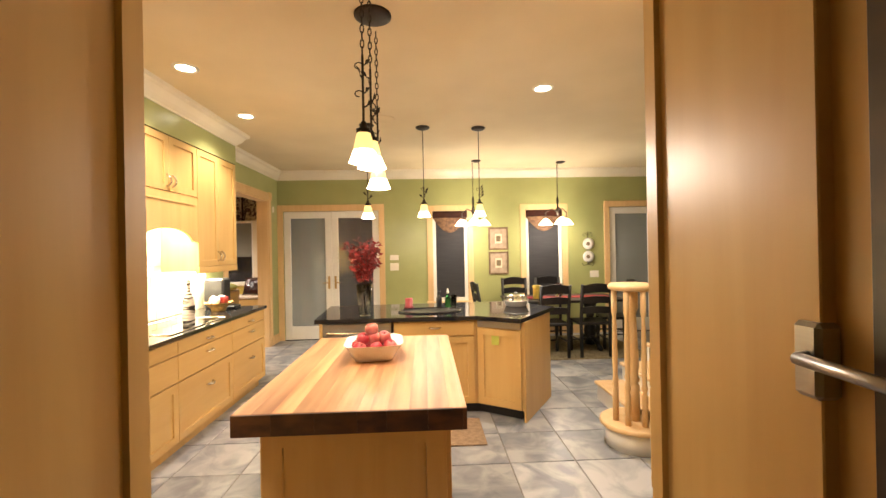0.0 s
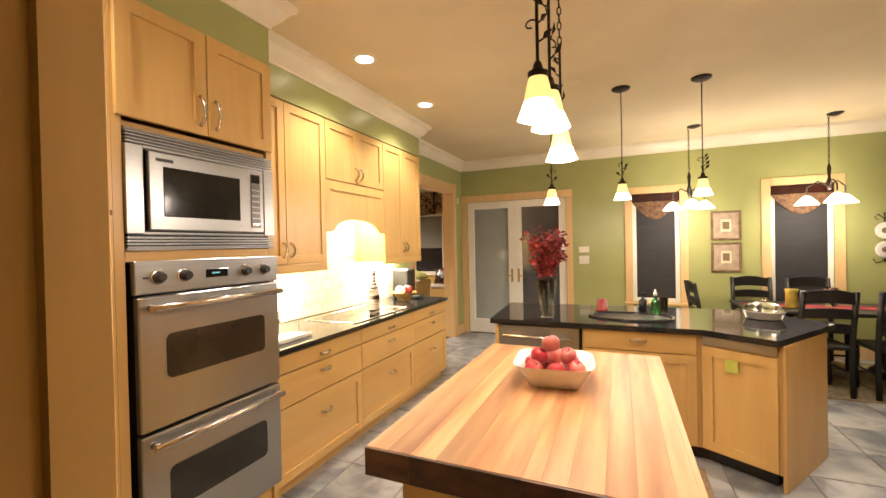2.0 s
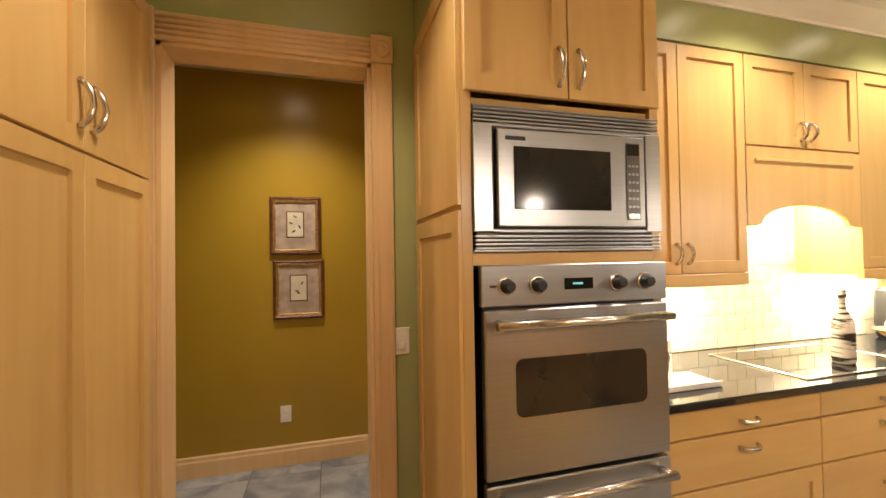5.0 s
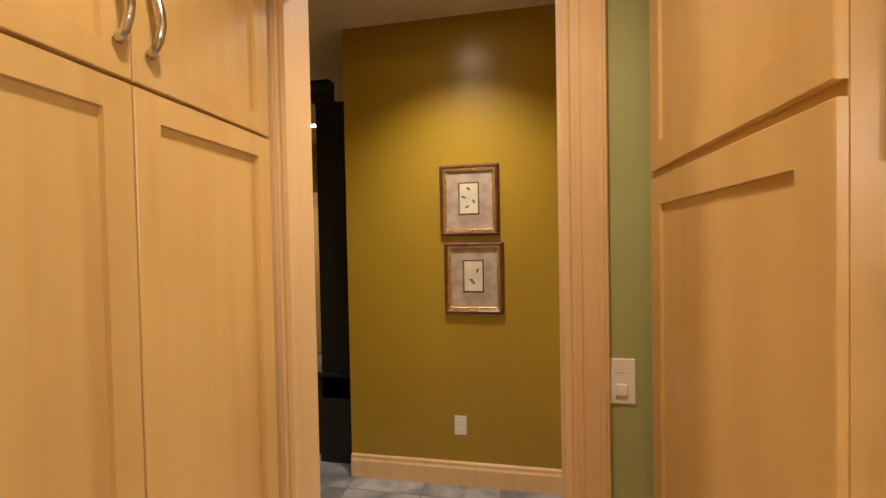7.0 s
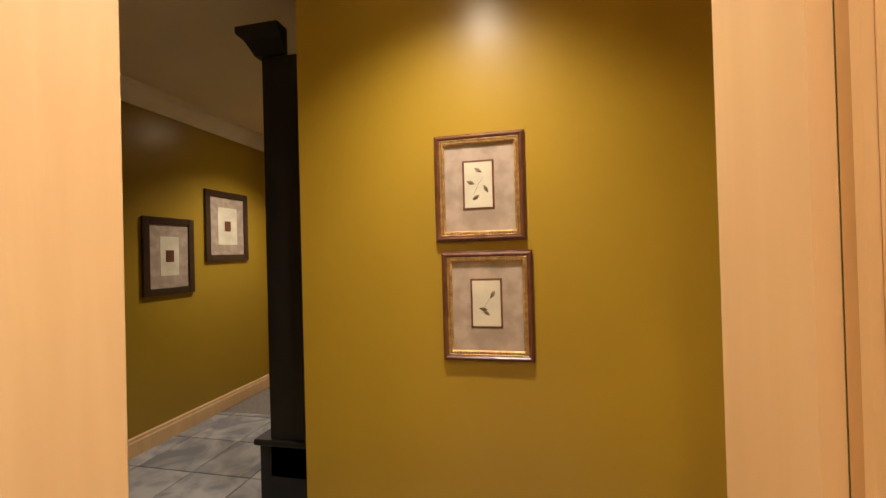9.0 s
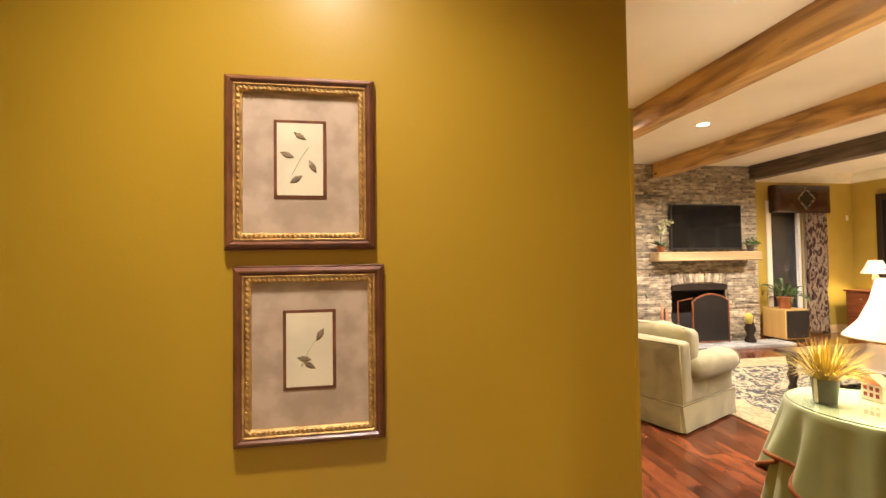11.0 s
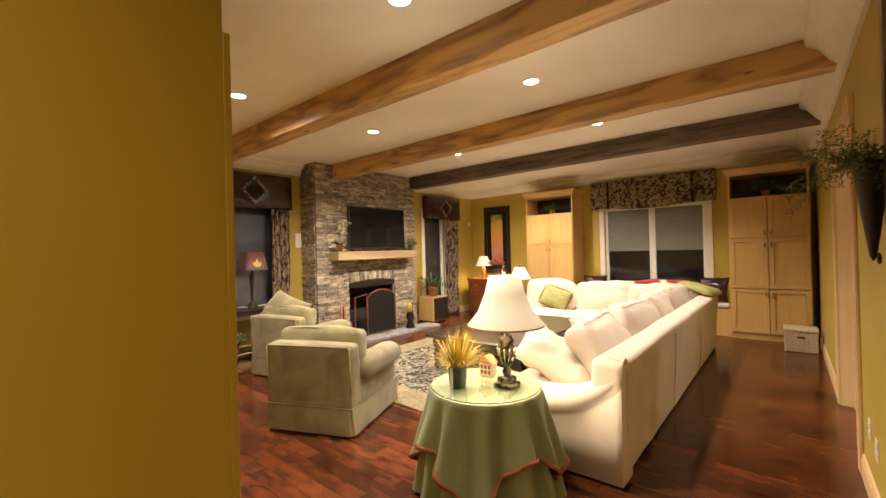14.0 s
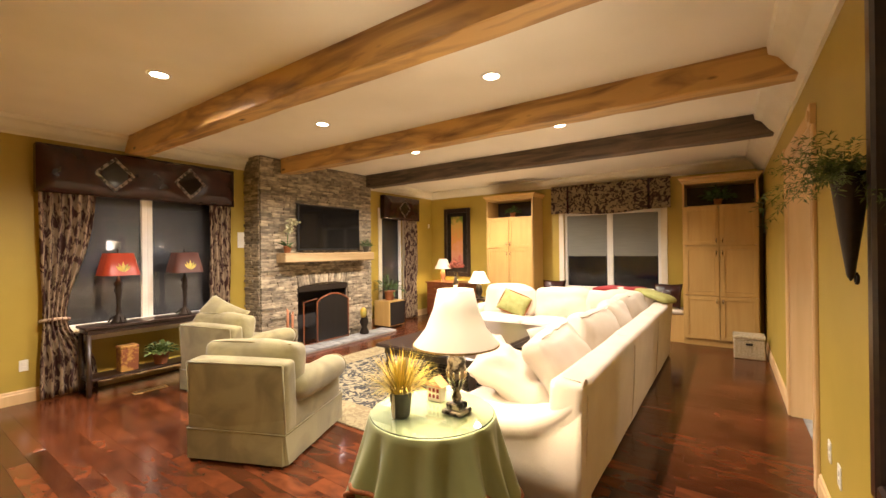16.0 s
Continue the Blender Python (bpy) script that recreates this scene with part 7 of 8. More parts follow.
for y0, y1 in ((4.60, 5.72), (5.73, 6.85), (6.86, 7.93)):
    part("seat_cushion", soft_box(0.8, y1 - y0, 0.19, 0.06, Matrix.Translation((SB - 0.6, (y0 + y1) / 2, 0.39)), 7, 0.03, 0.014, y0), SOFA, c)
for x0, x1 in ((-7.72, -6.75), (-6.74, -5.76), (-5.75, -5.0)):
    part("seat_cushion", soft_box(x1 - x0, 0.82, 0.19, 0.06, Matrix.Translation(((x0 + x1) / 2, 8.33, 0.39)), 7, 0.03, 0.014, x0), SOFA, c)
for k, (y, tilt, turn) in enumerate(((5.32, 0.62, 0.1), (6.32, 0.42, -0.06), (7.25, 0.5, 0.05), (8.15, 0.34, -0.12))):
    m = Matrix.Translation((SB - 0.40, y, 0.66)) @ Matrix.Rotation(turn, 4, "Z") @ Matrix.Rotation(-tilt, 4, "Y")
    part("back_cushion", soft_box(0.24, 0.94, 0.54, 0.075, m, 9, 0.05, 0.045, 3 * k + 1), SOFA, c)
    part("cushion_welt", tube(B(), [m @ V(0.09, -0.42 + 0.12 * i, 0.262 + 0.008 * math.sin(2.7 * i + k)) for i in range(8)], 0.006, 6), SOFA, c)
for k, x in enumerate((-7.22, -6.27, -5.42)):
    m = Matrix.Translation((x, 8.58, 0.67)) @ Matrix.Rotation(0.05 * (k - 1), 4, "Z") @ Matrix.Rotation(-0.26, 4, "X")
    part("back_cushion", soft_box(0.9, 0.24, 0.54, 0.075, m, 9, 0.05, 0.04, k + 17), SOFA, c)
one("throw_pillow", knife_pillow(0.74, 0.7, 0.26, pose(-5.45, 4.98, 0.60, 12, 30, 24), 4, 0.05), SOFA, "plump cream pillow lying at the sofa end", "pillow", (-5.42, 4.95, 0.45))
one("throw_pillow", knife_pillow(0.66, 0.6, 0.24, pose(-5.34, 5.9, 0.62, 8, 44, -14), 9, 0.05), SOFA, "plump cream pillow leaning on the sofa back", "pillow", (-5.3, 5.6, 0.45))
c = thing("throw_pillow", "green pillow with dark fringe on the sofa", "pillow", (-7.05, 8.3, 0.48))
m = pose(-7.05, 8.36, 0.68, 62, 18, 0)
part("cushion", knife_pillow(0.52, 0.38, 0.17, m, 3), GREEN_PILLOW, c)
part("fringe", tube(B(), [m @ V(0.255 * math.copysign(abs(math.cos(t)) ** 0.3, math.cos(t)), 0.186 * math.copysign(abs(math.sin(t)) ** 0.3, math.sin(t)), 0) for t in [2 * math.pi * i / 40 for i in range(41)]], 0.011, 6), FRINGE, c)

# coffee table and rug
one("area_rug", box(B(), -8.85, -5.85, 4.55, 7.95, 0.0, 0.012, 0.004), RUG_BORDER, "pale floral area rug with cream border", "rug", (-7.3, 6.2, 0))
one("rug_centre", box(B(), -8.45, -6.25, 4.95, 7.55, 0.012, 0.015, 0.001), RUG_DARK, "black floral field of the area rug", "rug", (-7.3, 6.2, 0.012))
c = thing("coffee_table", "large dark wood coffee table with turned legs", "coffee table", (-6.9, 6.75, 0.015))
part("top", box(B(), -7.62, -6.2, 5.62, 7.74, 0.42, 0.465, 0.015), DARKWOOD, c)
part("apron", box(B(), -7.54, -6.28, 5.70, 7.66, 0.33, 0.42, 0.004), DARKWOOD, c)
for x in (-7.5, -6.32):
    for y in (5.74, 7.62):
        part("leg", lathe(B(), [(0.035, 0.016), (0.05, 0.05), (0.03, 0.1), (0.055, 0.2), (0.035, 0.26), (0.05, 0.33)], x, y, 0, 14), DARKWOOD, c)

# round table with cloth
TX0, TY0 = -5.43, 3.83
c = thing("round_table", "round side table under a green cloth", "table", (TX0, TY0, 0))
part("top", lathe(B(), [(0.34, 0.64), (0.34, 0.675)], TX0, TY0, 0, 32), DARKWOOD, c)
part("pedestal", lathe(B(), [(0.2, 0), (0.18, 0.03), (0.05, 0.06), (0.04, 0.64)], TX0, TY0, 0, 16), DARKWOOD, c)


def skirt_cloth(z0, r0, r1, folds, amp, seed, corner=0.0):
    bm = B()
    n = 160
    rows = []
    for j in range(15):
        t = j / 14
        row = []
        for i in range(n):
            a = 2 * math.pi * i / n
            drop = z0 + corner * abs(math.cos(2 * (a + 0.4))) ** 1.5
            z = 0.686 + (drop - 0.686) * t
            w = amp * t ** 0.8 * (math.sin(folds * a + seed) + 0.5 * math.sin((folds * 1.7) // 1 * a + 2 * seed))
            rad = r0 + (r1 - r0) * t ** 1.2 + w
            row.append(bm.verts.new((TX0 + rad * math.cos(a), TY0 + rad * math.sin(a), z)))
        rows.append(row)
    top = [bm.verts.new((TX0 + (r0 - 0.008) * math.cos(2 * math.pi * i / n), TY0 + (r0 - 0.008) * math.sin(2 * math.pi * i / n), 0.691)) for i in range(n)]
    rows.insert(0, top)
    for a, b in zip(rows, rows[1:]):
        for i in range(n):
            f = bm.faces.new([a[i], a[(i + 1) % n], b[(i + 1) % n], b[i]])
            f.smooth = True
    bm.faces.new(top)
    return bm, [v.co.copy() for v in rows[-1]]


c = thing("tablecloth", "sage green tablecloth with rust fringe, hanging in folds", "tablecloth", (TX0, TY0, 0.0))
bm, edge = skirt_cloth(0.02, 0.342, 0.43, 12, 0.036, 1)
part("under_cloth", bm, CLOTH, c)
bm, edge = skirt_cloth(0.17, 0.35, 0.44, 12, 0.037, 1.05, 0.24)
bmesh.ops.translate(bm, verts=bm.verts, vec=(0, 0, 0.003))
part("top_cloth", bm, CLOTH, c)
part("fringe", tube(B(), edge + [edge[0]], 0.013, 6), FRINGE, c, "rust coloured fringe")
one("glass_top", lathe(B(), [(0.338, 0.0), (0.342, 0.002), (0.342, 0.004), (0.338, 0.006)], TX0, TY0, 0.6955, 40), VASE_GLASS, "round glass disc on the tablecloth", "glass top", (TX0, TY0, 0.6955)).visible_shadow = False
ZT = 0.702
# large lamp
lx, ly = -5.30, 3.88
c = thing("table_lamp", "ornate dark silver lamp with a cream bell shade", "table lamp", (lx, ly, ZT))
part("foot", box(B(), lx - 0.062, lx + 0.062, ly - 0.062, ly + 0.062, ZT, ZT + 0.022, 0.006), SILVER, c)
part("foot_step", box(B(), lx - 0.045, lx + 0.045, ly - 0.045, ly + 0.045, ZT + 0.022, ZT + 0.06, 0.008), SILVER, c)
part("urn", lathe(B(), [(0.02, 0.06), (0.03, 0.085), (0.018, 0.11), (0.024, 0.135), (0.05, 0.2), (0.056, 0.235), (0.048, 0.26), (0.052, 0.285), (0.03, 0.33), (0.026, 0.36), (0.04, 0.385), (0.045, 0.4), (0.012, 0.41)], lx, ly, ZT, 28), SILVER, c)
for k in range(10):
    a = 2 * math.pi * k / 10
    part("gadroon", tube(B(), [(lx + 0.022 * math.cos(a), ly + 0.022 * math.sin(a), ZT + 0.13), (lx + 0.05 * math.cos(a), ly + 0.05 * math.sin(a), ZT + 0.195), (lx + 0.055 * math.cos(a), ly + 0.055 * math.sin(a), ZT + 0.235)], 0.006, 6), CHROME, c)
part("shade", lathe(B(), [(0.235, 0.375), (0.232, 0.385), (0.17, 0.46), (0.125, 0.57), (0.10, 0.675), (0.098, 0.675), (0.122, 0.57), (0.167, 0.46), (0.228, 0.385)], lx, ly, ZT, 40, cap=False, flute=lambda a, h: 1 - 0.02 * abs(math.sin(4 * a))), LINEN_GLOW, c, "lit cream bell shade")
part("shade_trim", lathe(B(), [(0.236, 0.37), (0.239, 0.375), (0.236, 0.38)], lx, ly, ZT, 40, cap=False), GOLD, c)
part("finial", lathe(B(), [(0.004, 0.67), (0.01, 0.69), (0.018, 0.705), (0.008, 0.72), (0.012, 0.735), (0.001, 0.745)], lx, ly, ZT, 12), SILVER, c)
lamp("lamp_bulb", "POINT", (lx, ly, ZT + 0.52), 24, (1, 0.82, 0.6), 0.04)
# yellow grass in a tin
gx, gy = -5.53, 3.68
c = thing("potted_grass", "yellow ornamental grass in a tin pot", "potted plant", (gx, gy, ZT))
part("pot", lathe(B(), [(0.048, 0), (0.05, 0.004), (0.062, 0.13), (0.064, 0.132), (0.058, 0.125), (0.001, 0.11)], gx, gy, ZT, 24), TIN, c)
part("ribbon", box(B(), gx - 0.008, gx + 0.008, gy - 0.0635, gy - 0.054, ZT + 0.003, ZT + 0.13, 0.001), CERAMIC, c)
bm = B()
r = random.Random(21)
for i in range(420):
    a = r.uniform(0, 6.283)
    lean = r.random() ** 0.7
    L = r.uniform(0.16, 0.31)
    p0 = V(gx + 0.03 * math.cos(a) * r.random(), gy + 0.03 * math.sin(a) * r.random(), ZT + 0.11)
    d = V(math.cos(a) * lean, math.sin(a) * lean, 1.05 - 0.6 * lean).normalized()
    s = V(-d.y, d.x, 0).normalized() * r.uniform(0.0014, 0.003)
    p1 = p0 + d * L * 0.6
    p2 = p0 + d * L + V(0, 0, -0.07 * lean * lean)
    v = [bm.verts.new(q) for q in (p0 - s, p0 + s, p1 + s, p1 - s, p2)]
    bm.faces.new(v[:4])
    bm.faces.new([v[3], v[2], v[4]])
part("blades", bm, GRASS, c, "yellow grass blades")
hx, hy = -5.50, 3.97
c = thing("ornament_house", "small painted house ornament", "ornament", (hx, hy, ZT))
part("house_body", box(B(), hx - 0.05, hx + 0.05, hy - 0.03, hy + 0.03, ZT, ZT + 0.09, 0.003), PAPER, c)
bm = prism(B(), [(-0.06, 0), (0.06, 0), (0, 0.05)], -0.038, 0.038, Matrix.Translation((hx, hy, ZT + 0.09)) @ Matrix.Rotation(math.pi / 2, 4, "X"))
part("roof", bm, TERRA, c)
for dx in (-0.028, 0.0, 0.028):
    for dz in (0.02, 0.055):
        part("window", box(B(), hx + dx - 0.008, hx + dx + 0.008, hy - 0.032, hy - 0.0295, ZT + dz, ZT + dz + 0.022), CANDLE, c)


# built-in cabinets on the window wall
def tall_unit(x0, x1, y0, top, label, drawer=False):
    c = thing("tall_cabinet", label, "cabinet", ((x0 + x1) / 2, (y0 + YB) / 2, 0), "built-in cabinets")
    bm = B()
    box(bm, x0, x0 + 0.03, y0, YB - 0.002, 0, top, 0.002)
    box(bm, x1 - 0.03, x1, y0, YB - 0.002, 0, top, 0.002)
    box(bm, x0 + 0.03, x1 - 0.03, y0, YB - 0.002, 0, 0.1)
    box(bm, x0 + 0.03, x1 - 0.03, YB - 0.02, YB - 0.002, 0.1, top)
    box(bm, x0 + 0.03, x1 - 0.03, y0 + 0.01, YB - 0.02, top - 0.42, top - 0.39)
    box(bm, x0 + 0.03, x1 - 0.03, y0, YB - 0.02, top - 0.03, top)
    part("carcass", bm, MAPLE, c)
    part("niche_back", box(B(), x0 + 0.031, x1 - 0.031, YB - 0.03, YB - 0.021, top - 0.389, top - 0.031), DARKWOOD, c)
    w = (x1 - x0 - 0.02) / 2
    for i in range(2):
        a = x0 + 0.01 + i * w
        hxx = a + (w - 0.04 if i == 0 else 0.04)
        for z0, z1 in ((1.62, top - 0.40), (0.81, 1.618), (0.1, 0.808)):
            front(c, "door", "y", y0, -1, a + 0.003, a + w - 0.003, z0 + 0.003, z1 - 0.003, handle=(hxx, 1.5 if z1 < 1.7 and z0 > 0.5 else (0.72 if z0 < 0.5 else 1.7)), upright=True, hsize=0.07)
    bm = B()
    prof = [(0, 0), (0.012, 0), (0.03, 0.04), (0.055, 0.06), (0.06, 0.085), (0, 0.085)]
    sweep(bm, prof, (x0, y0, top), (x1, y0, top), (0, -1, 0), 1, 1)
    sweep(bm, prof, (x1, y0, top), (x1, YB, top), (1, 0, 0), 1, 0)
    sweep(bm, prof, (x0, YB, top), (x0, y0, top), (-1, 0, 0), 0, 1)
    part("cornice", bm, MAPLE_H, c)
    return c


tall_unit(-8.39, -7.32, 9.86, 2.66, "tall maple built-in with open niche above paired doors")
tall_unit(-4.69, -3.68, 9.86, 2.66, "tall maple built-in with open niche beside the passage")
bush("niche_plant", "leafy green plant in the cabinet niche", (-7.85, 10.05, 2.27), small, TERRA, LEAF, 170, 0.22, 0.14, 0.07, 0.03, 31)
bush("niche_plant", "grey-green plant in the cabinet niche", (-4.2, 10.05, 2.27), small, TERRA, LEAF, 220, 0.3, 0.24, 0.09, 0.045, 32)
c = thing("window_seat", "maple window seat with pale cushion", "window seat", (-6.0, 10.1, 0))
part("box", box(B(), -7.318, -4.692, 9.9, YB - 0.002, 0.0, 0.46, 0.004), MAPLE, c)
part("cushion", soft_box(2.61, 0.49, 0.08, 0.03, Matrix.Translation((-6.005, 10.125, 0.501)), 8, 0.008, 0.006), SOFA, c)
for k, (x, y, z, a, mt, lb) in enumerate(((-6.98, 10.1, 0.75, 10, LEATHER, "brown leather pillow on the window seat"), (-4.95, 10.05, 0.76, -8, LEATHER, "brown leather pillow on the window seat"), (-6.6, 10.02, 0.68, 15, GREEN_PILLOW, "small sage pillow on the window seat"))):
    one("throw_pillow", knife_pillow(0.46, 0.44 if mt is LEATHER else 0.3, 0.17, pose(x, y, z, 70, 0, a), k), mt, lb, "pillow", (x, y, 0.54))
one("throw_blanket", pad(B(), 0.75, 0.36, 0.1, pose(-5.45, 8.74, 0.955, 0, 0, 4), 0.5, sag=0.03, seed=6), THROW_RED, "folded red throw over the sofa back", "blanket", (-5.45, 8.8, 0.80))
one("throw_blanket", pad(B(), 0.55, 0.32, 0.1, pose(-4.95, 8.62, 0.90, 0, 12, -20), 0.5, sag=0.03, seed=8), GREEN_PILLOW, "striped green throw over the sofa corner", "blanket", (-4.98, 8.75, 0.80))
# fabric valance over the double window
bm = B()
rows = []
n = 96
for j in range(11):
    t = j / 10
    row = []
    for i in range(n + 1):
        u = i / n
        x = -7.08 + 2.18 * u
        tuck = math.exp(-((u - 0.16) / 0.02) ** 2) + math.exp(-((u - 0.84) / 0.02) ** 2)
        sag = 0.05 * math.sin(math.pi * (u - 0.16) / 0.68) if 0.16 < u < 0.84 else 0.0
        y = YB - 0.14 - 0.02 * math.sin(math.pi * t * 3) * t + 0.03 * tuck
        row.append(bm.verts.new((x, y, 2.86 - (0.55 + sag) * t)))
    rows.append(row)
for a, b in zip(rows, rows[1:]):
    for i in range(n):
        f = bm.faces.new([a[i], a[i + 1], b[i + 1], b[i]])
        f.smooth = True
bmesh.ops.solidify(bm, geom=bm.faces[:], thickness=0.006)
c = thing("fabric_valance", "patterned brown fabric window valance with straps", "valance", (-6.0, YB, 2.3))
part("cloth", bm, PATTERN2, c)
part("board", box(B(), -7.08, -4.9, YB - 0.13, YB - 0.001, 2.84, 2.87), PATTERN2, c)
for x in (-6.73, -5.25):
    part("strap", box(B(), x - 0.02, x + 0.02, YB - 0.165, YB - 0.155, 2.3, 2.86, 0.002), LEATHER, c)

# corner: tall art, dresser, lamps, speaker
c = thing("tall_painting", "tall autumn painting in a dark frame", "painting", (-9.5, YB, 0.95))
fr = B()
for a, b, z0, z1 in ((-9.87, -9.78, 0.95, 2.6), (-9.21, -9.12, 0.95, 2.6), (-9.78, -9.21, 0.95, 1.06), (-9.78, -9.21, 2.49, 2.6)):
    box(fr, a, b, YB - 0.04, YB - 0.001, z0, z1, 0.008)
part("frame", fr, DARKWOOD, c)
part("liner", box(B(), -9.78, -9.21, YB - 0.02, YB - 0.002, 1.06, 2.49), BLACKWOOD, c)
part("canvas", box(B(), -9.66, -9.33, YB - 0.024, YB - 0.0205, 1.16, 2.4), ARTP, c)
c = thing("dresser", "cherry wood dresser in the corner", "dresser", (-9.4, 10.0, 0))
part("body", box(B(), -9.95, -8.85, 9.75, 10.3, 0.06, 0.82, 0.004), CHERRY, c)
part("top", box(B(), -9.98, -8.82, 9.72, 10.32, 0.82, 0.85, 0.006), CHERRY, c)
for z0, z1 in ((0.1, 0.33), (0.34, 0.57), (0.58, 0.8)):
    d = part("drawer", box(B(), -9.92, -8.88, 9.735, 9.75, z0, z1, 0.003), CHERRY, c)
    for x in (-9.7, -9.1):
        part("knob", lathe(B(), [(0.012, 0), (0.016, 0.012), (0.006, 0.02)], 0, 0, 0, 10, Matrix.Translation((x, 9.735, (z0 + z1) / 2)) @ Matrix.Rotation(math.pi / 2, 4, "X")), GOLD, d)


def small_lamp(x, y, z, k, watts, base_mat_, label):
    c = thing("table_lamp", label, "table lamp", (x, y, z))
    part("base", lathe(B(), [(0.07 * k, 0), (0.07 * k, 0.015), (0.03 * k, 0.03), (0.06 * k, 0.12), (0.045 * k, 0.24), (0.015 * k, 0.3), (0.01, 0.36)], x, y, z, 18), base_mat_, c)
    part("shade", lathe(B(), [(0.19 * k, 0.3), (0.14 * k, 0.4), (0.09 * k, 0.53), (0.088 * k, 0.53), (0.137 * k, 0.4), (0.187 * k, 0.3)], x, y, z, 28, cap=False), LINEN_GLOW, c, "lit cream shade")
    part("finial", lathe(B(), [(0.004, 0.52), (0.012, 0.55), (0.001, 0.57)], x, y, z, 8), base_mat_, c)
    lamp("lamp_bulb", "POINT", (x, y, z + 0.41), watts, (1, 0.8, 0.5), 0.04)


small_lamp(-9.62, 9.95, 0.85, 1.05, 14, TERRA, "small brown lamp with lit cream shade on the dresser")
small_lamp(-8.22, 9.22, 0.62, 1.2, 14, IRON, "dark lamp with lit cream shade behind the sofa")
c = thing("end_table", "dark end table behind the sofa", "end table", (-8.22, 9.22, 0))
part("top", box(B(), -8.46, -7.98, 9.0, 9.46, 0.59, 0.62, 0.006), DARKWOOD, c)
for x in (-8.43, -8.01):
    for y in (9.03, 9.43):
        part("leg", box(B(), x - 0.02, x + 0.02, y - 0.02, y + 0.02, 0, 0.59, 0.003), DARKWOOD, c)
c = thing("speaker", "maple loudspeaker with black cloth front", "speaker", (-9.95, 8.42, 0))
part("cabinet", box(B(), -10.15, -9.72, 8.18, 8.66, 0.04, 0.55, 0.008), MAPLE, c)
part("grille", box(B(), -9.72, -9.705, 8.2, 8.64, 0.06, 0.53, 0.004), BLACK_PL, c)
part("foot", box(B(), -10.1, -9.77, 8.22, 8.62, 0.0, 0.04), BLACK_PL, c)
bush("potted_plant", "broad-leaved plant in a clay pot on the speaker", (-9.93, 8.42, 0.55), [(a * 1.1, b * 1.1) for a, b in POT], TERRA, LEAF, 90, 0.34, 0.3, 0.22, 0.045, 12)
c = thing("pink_flowers", "pink blossoms in a clear vase on the dresser", "flowers", (-9.22, 9.9, 0.85))
part("vase", lathe(B(), [(0.05, 0), (0.06, 0.1), (0.04, 0.2), (0.05, 0.22)], -9.22, 9.9, 0.851, 18), VASE_GLASS, c)
bm = B()
r = random.Random(14)
for i in range(200):
    d = rnd_dir(r, -0.1, 1)
    leaf(bm, V(-9.22, 9.9, 1.2) + d * 0.17 * r.random(), rnd_dir(r, -0.5, 1), rnd_dir(r), 0.06, 0.045)
part("blossom", bm, mat("pink_petal", (0.6, 0.2, 0.14), 0.6, per_island=0.3), c)
plate_x("motion_sensor", "small white sensor high in the corner", XL, 1, 10.28, 2.2, 0.06, 0.1)

# basket, sconce plant, mirror on the right wall
c = thing("storage_basket", "whitewashed wicker box with lid on the floor", "basket", (-3.82, 9.35, 0))
part("body", box(B(), -4.02, -3.66, 9.2, 9.52, 0.0, 0.28, 0.012), WICKER, c)
part("lid", box(B(), -4.03, -3.65, 9.19, 9.53, 0.28, 0.33, 0.012), WICKER, c)
part("grip", box(B(), -3.88, -3.80, 9.186, 9.2, 0.2, 0.225, 0.004), IRON, c)
c = thing("wall_sconce_planter", "dark metal wall planter with feathery fern", "wall planter", (WX0, 4.29, 1.45))
m = Matrix.Translation((WX0 - 0.012, 4.29, 1.45)) @ Matrix.Diagonal((0.62, 1, 1, 1))
part("cone", lathe(B(), [(0.004, 0.0), (0.02, 0.02), (0.028, 0.06), (0.06, 0.22), (0.095, 0.42), (0.1, 0.43), (0.001, 0.4)], -0.09, 0, 0, 20, m), IRON, c)
part("scroll", tube(B(), [(WX0 - 0.05, 4.29 + 0.02 * math.sin(t), 1.46 + 0.02 * math.cos(t)) for t in [i * 0.7 for i in range(9)]], 0.006, 6), IRON, c)
bm = B()
r = random.Random(17)
for i in range(60):
    a = r.uniform(math.pi * 0.4, math.pi * 1.6)
    L = r.uniform(0.16, 0.34)
    p0 = V(WX0 - 0.07, 4.29, 1.86)
    d = V(math.cos(a) * 0.75, math.sin(a), r.uniform(0.1, 1.3)).normalized()
    pts = [p0 + d * L * t + V(0, 0, -0.22 * t * t * (1.2 - d.z)) for t in (0, 0.3, 0.6, 0.85, 1.0)]
    pts = [V(min(q.x, WX0 - 0.01), q.y, q.z) for q in pts]
    for p, q in zip(pts, pts[1:]):
        for k in range(9):
            b = p + (q - p) * (k / 9)
            leaf(bm, b, (q - p) + rnd_dir(r, -0.7, 0.7) * 0.12, V(0, 0, 1), 0.035, 0.006, 0.2)
part("fern", bm, LEAF_PALE, c, "feathery pale green fern")
c = thing("wall_mirror", "large mirror in a dark wood frame", "mirror", (WX0, 3.75, 0.66))
fr = B()
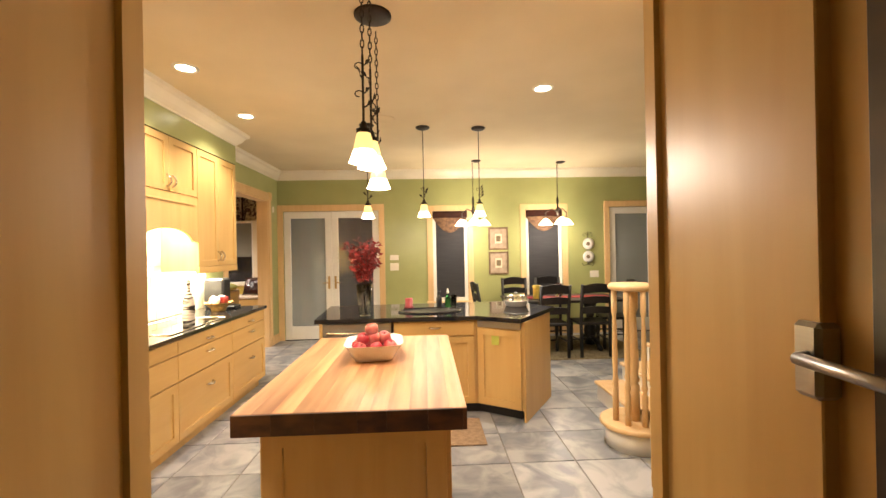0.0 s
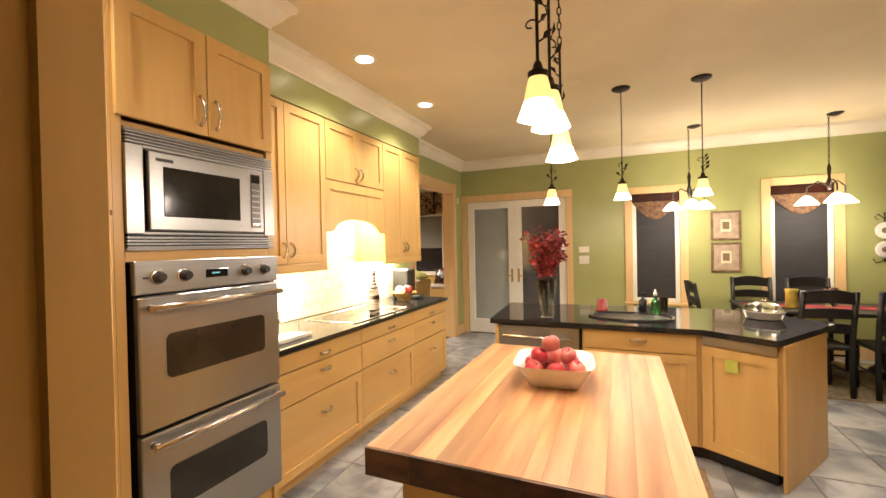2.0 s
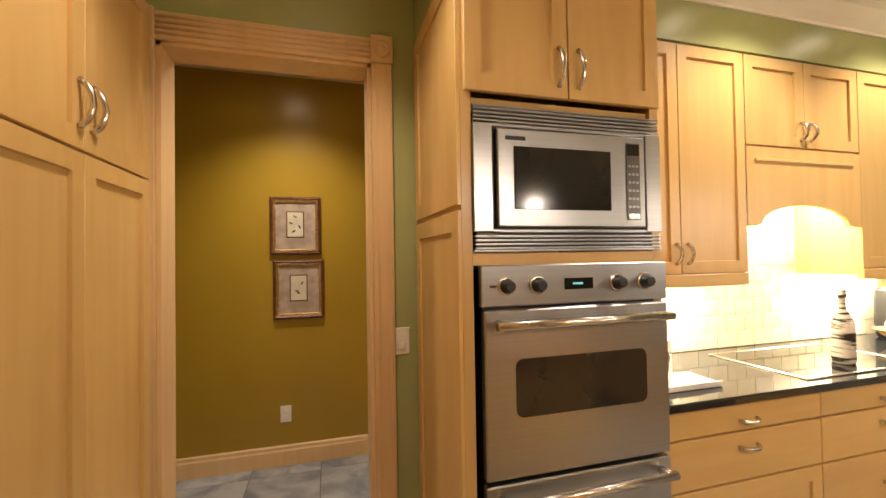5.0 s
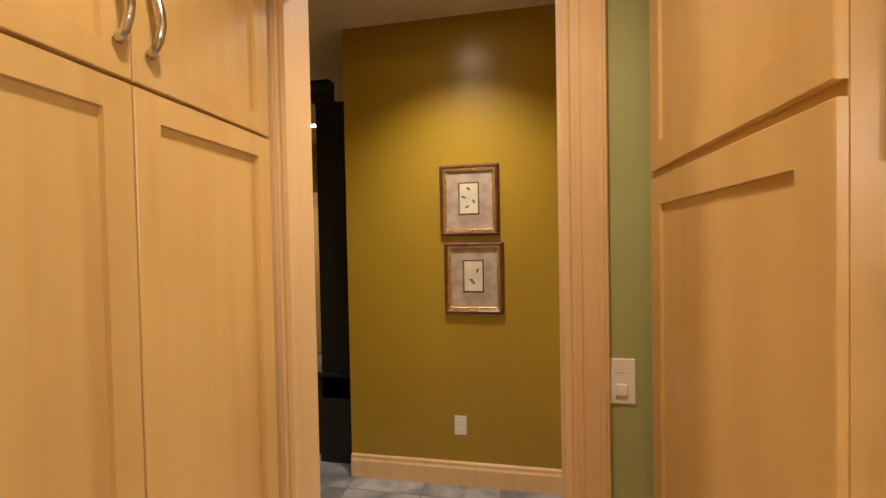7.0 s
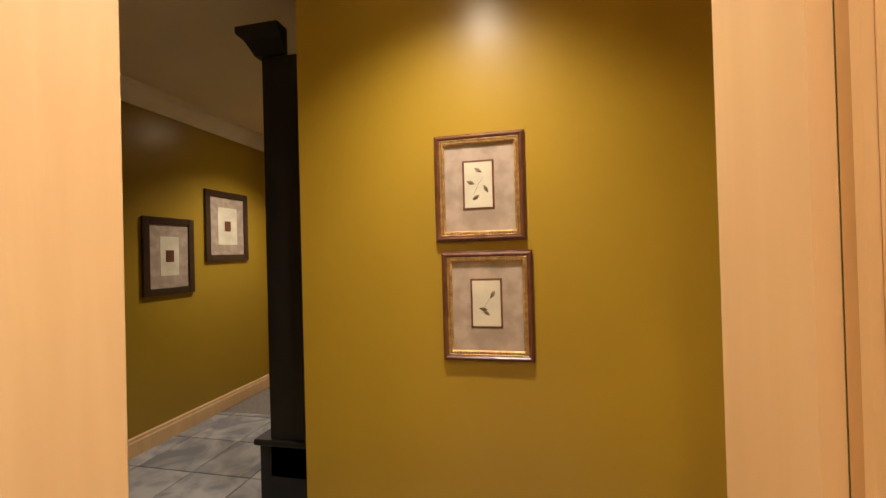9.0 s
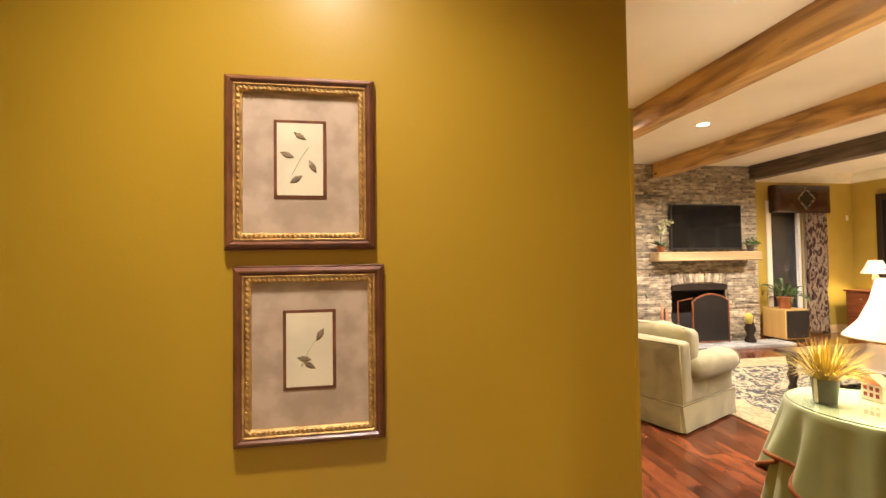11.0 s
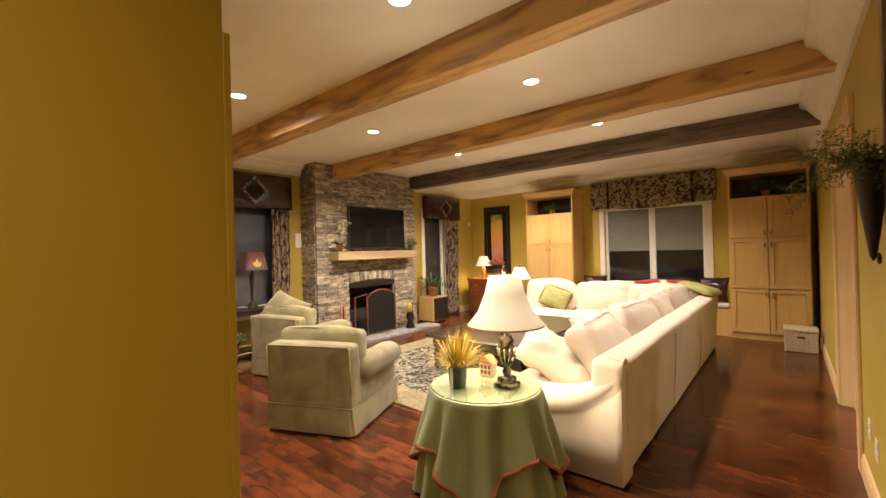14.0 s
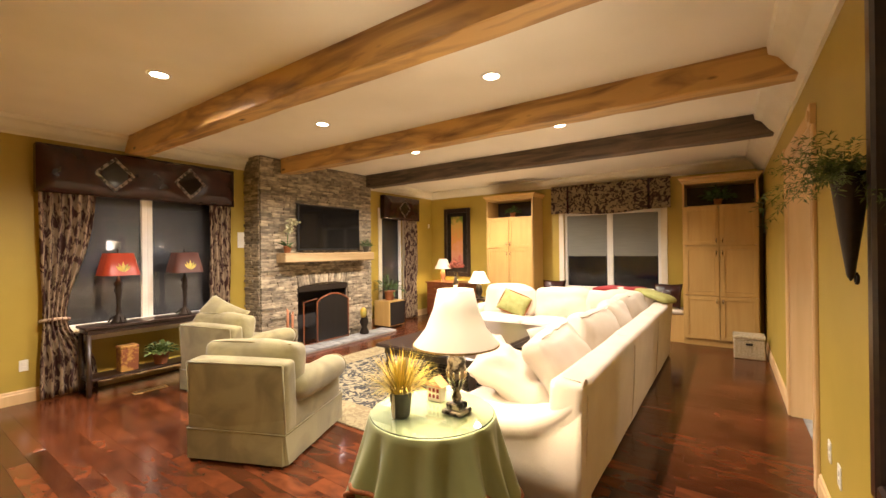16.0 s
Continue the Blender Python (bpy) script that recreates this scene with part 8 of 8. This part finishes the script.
for a, b, z0, z1 in ((4.09, 4.17, 0.66, 2.58), (2.9, 2.98, 0.66, 2.58), (2.98, 4.09, 0.66, 0.74), (2.98, 4.09, 2.50, 2.58)):
    box(fr, WX0 - 0.045, WX0 - 0.001, a, b, z0, z1, 0.012)
part("frame", fr, DARKWOOD, c)
part("mirror_glass", box(B(), WX0 - 0.018, WX0 - 0.012, 2.97, 4.10, 0.73, 2.51), MIRROR, c)

# ---- floor pieces ----
P = 0.47
tm = mesh_from(box(B(), 0.004, P - 0.004, 0.004, P - 0.004, -0.02, 0.0, 0.003), "floor_tile", TILE)


def tiles(parent, x0, x1, y0, y1, ox, oy):
    i0, i1 = math.floor((x0 - ox) / P), math.ceil((x1 - ox) / P)
    j0, j1 = math.floor((y0 - oy) / P), math.ceil((y1 - oy) / P)
    for i in range(i0, i1):
        for j in range(j0, j1):
            a, b = max(x0, ox + i * P), min(x1, ox + (i + 1) * P)
            cc, d = max(y0, oy + j * P), min(y1, oy + (j + 1) * P)
            if b - a < 0.02 or d - cc < 0.02:
                continue
            full = b - a > P - 1e-6 and d - cc > P - 1e-6
            if full:
                o = new("tile", tm)
                o.location = (ox + i * P, oy + j * P, 0)
            else:
                o = new("tile", mesh_from(box(B(), 0.004, b - a - 0.004, 0.004, d - cc - 0.004, -0.02, 0.0, 0.003), "floor_tile_cut", TILE))
                o.location = (a, cc, 0)
            o.parent = parent


tiles(floor_k, mid, 2.6, 0.63, FARY, -0.32, 3.15)
tiles(floor_h, -6.5, mid, -1.72, WY, -0.32, 3.15)
r = random.Random(33)
far = B()
PW = 0.125
y = WY
while y < YB - 0.01:
    x = XL
    while x < mid - 0.01:
        L = min(r.uniform(0.7, 1.5), mid - x)
        if mid - x - L < 0.3:
            L = mid - x
        if y < 4.75:
            o = new("plank", mesh_from(box(B(), 0.0006, L - 0.0006, 0.0006, PW - 0.0006, -0.004, 0.0, 0.0012), "plank", PLANK))
            o.location = (x, y, 0)
            o.parent = floor_f
        else:
            box(far, x + 0.0006, x + L - 0.0006, y + 0.0006, min(y + PW, YB) - 0.0006, -0.004, 0.0, 0.0012)
        x += L
    y += PW
tagged(part("plank_rest", far, PLANK_FAR, floor_f), kind="stuff")
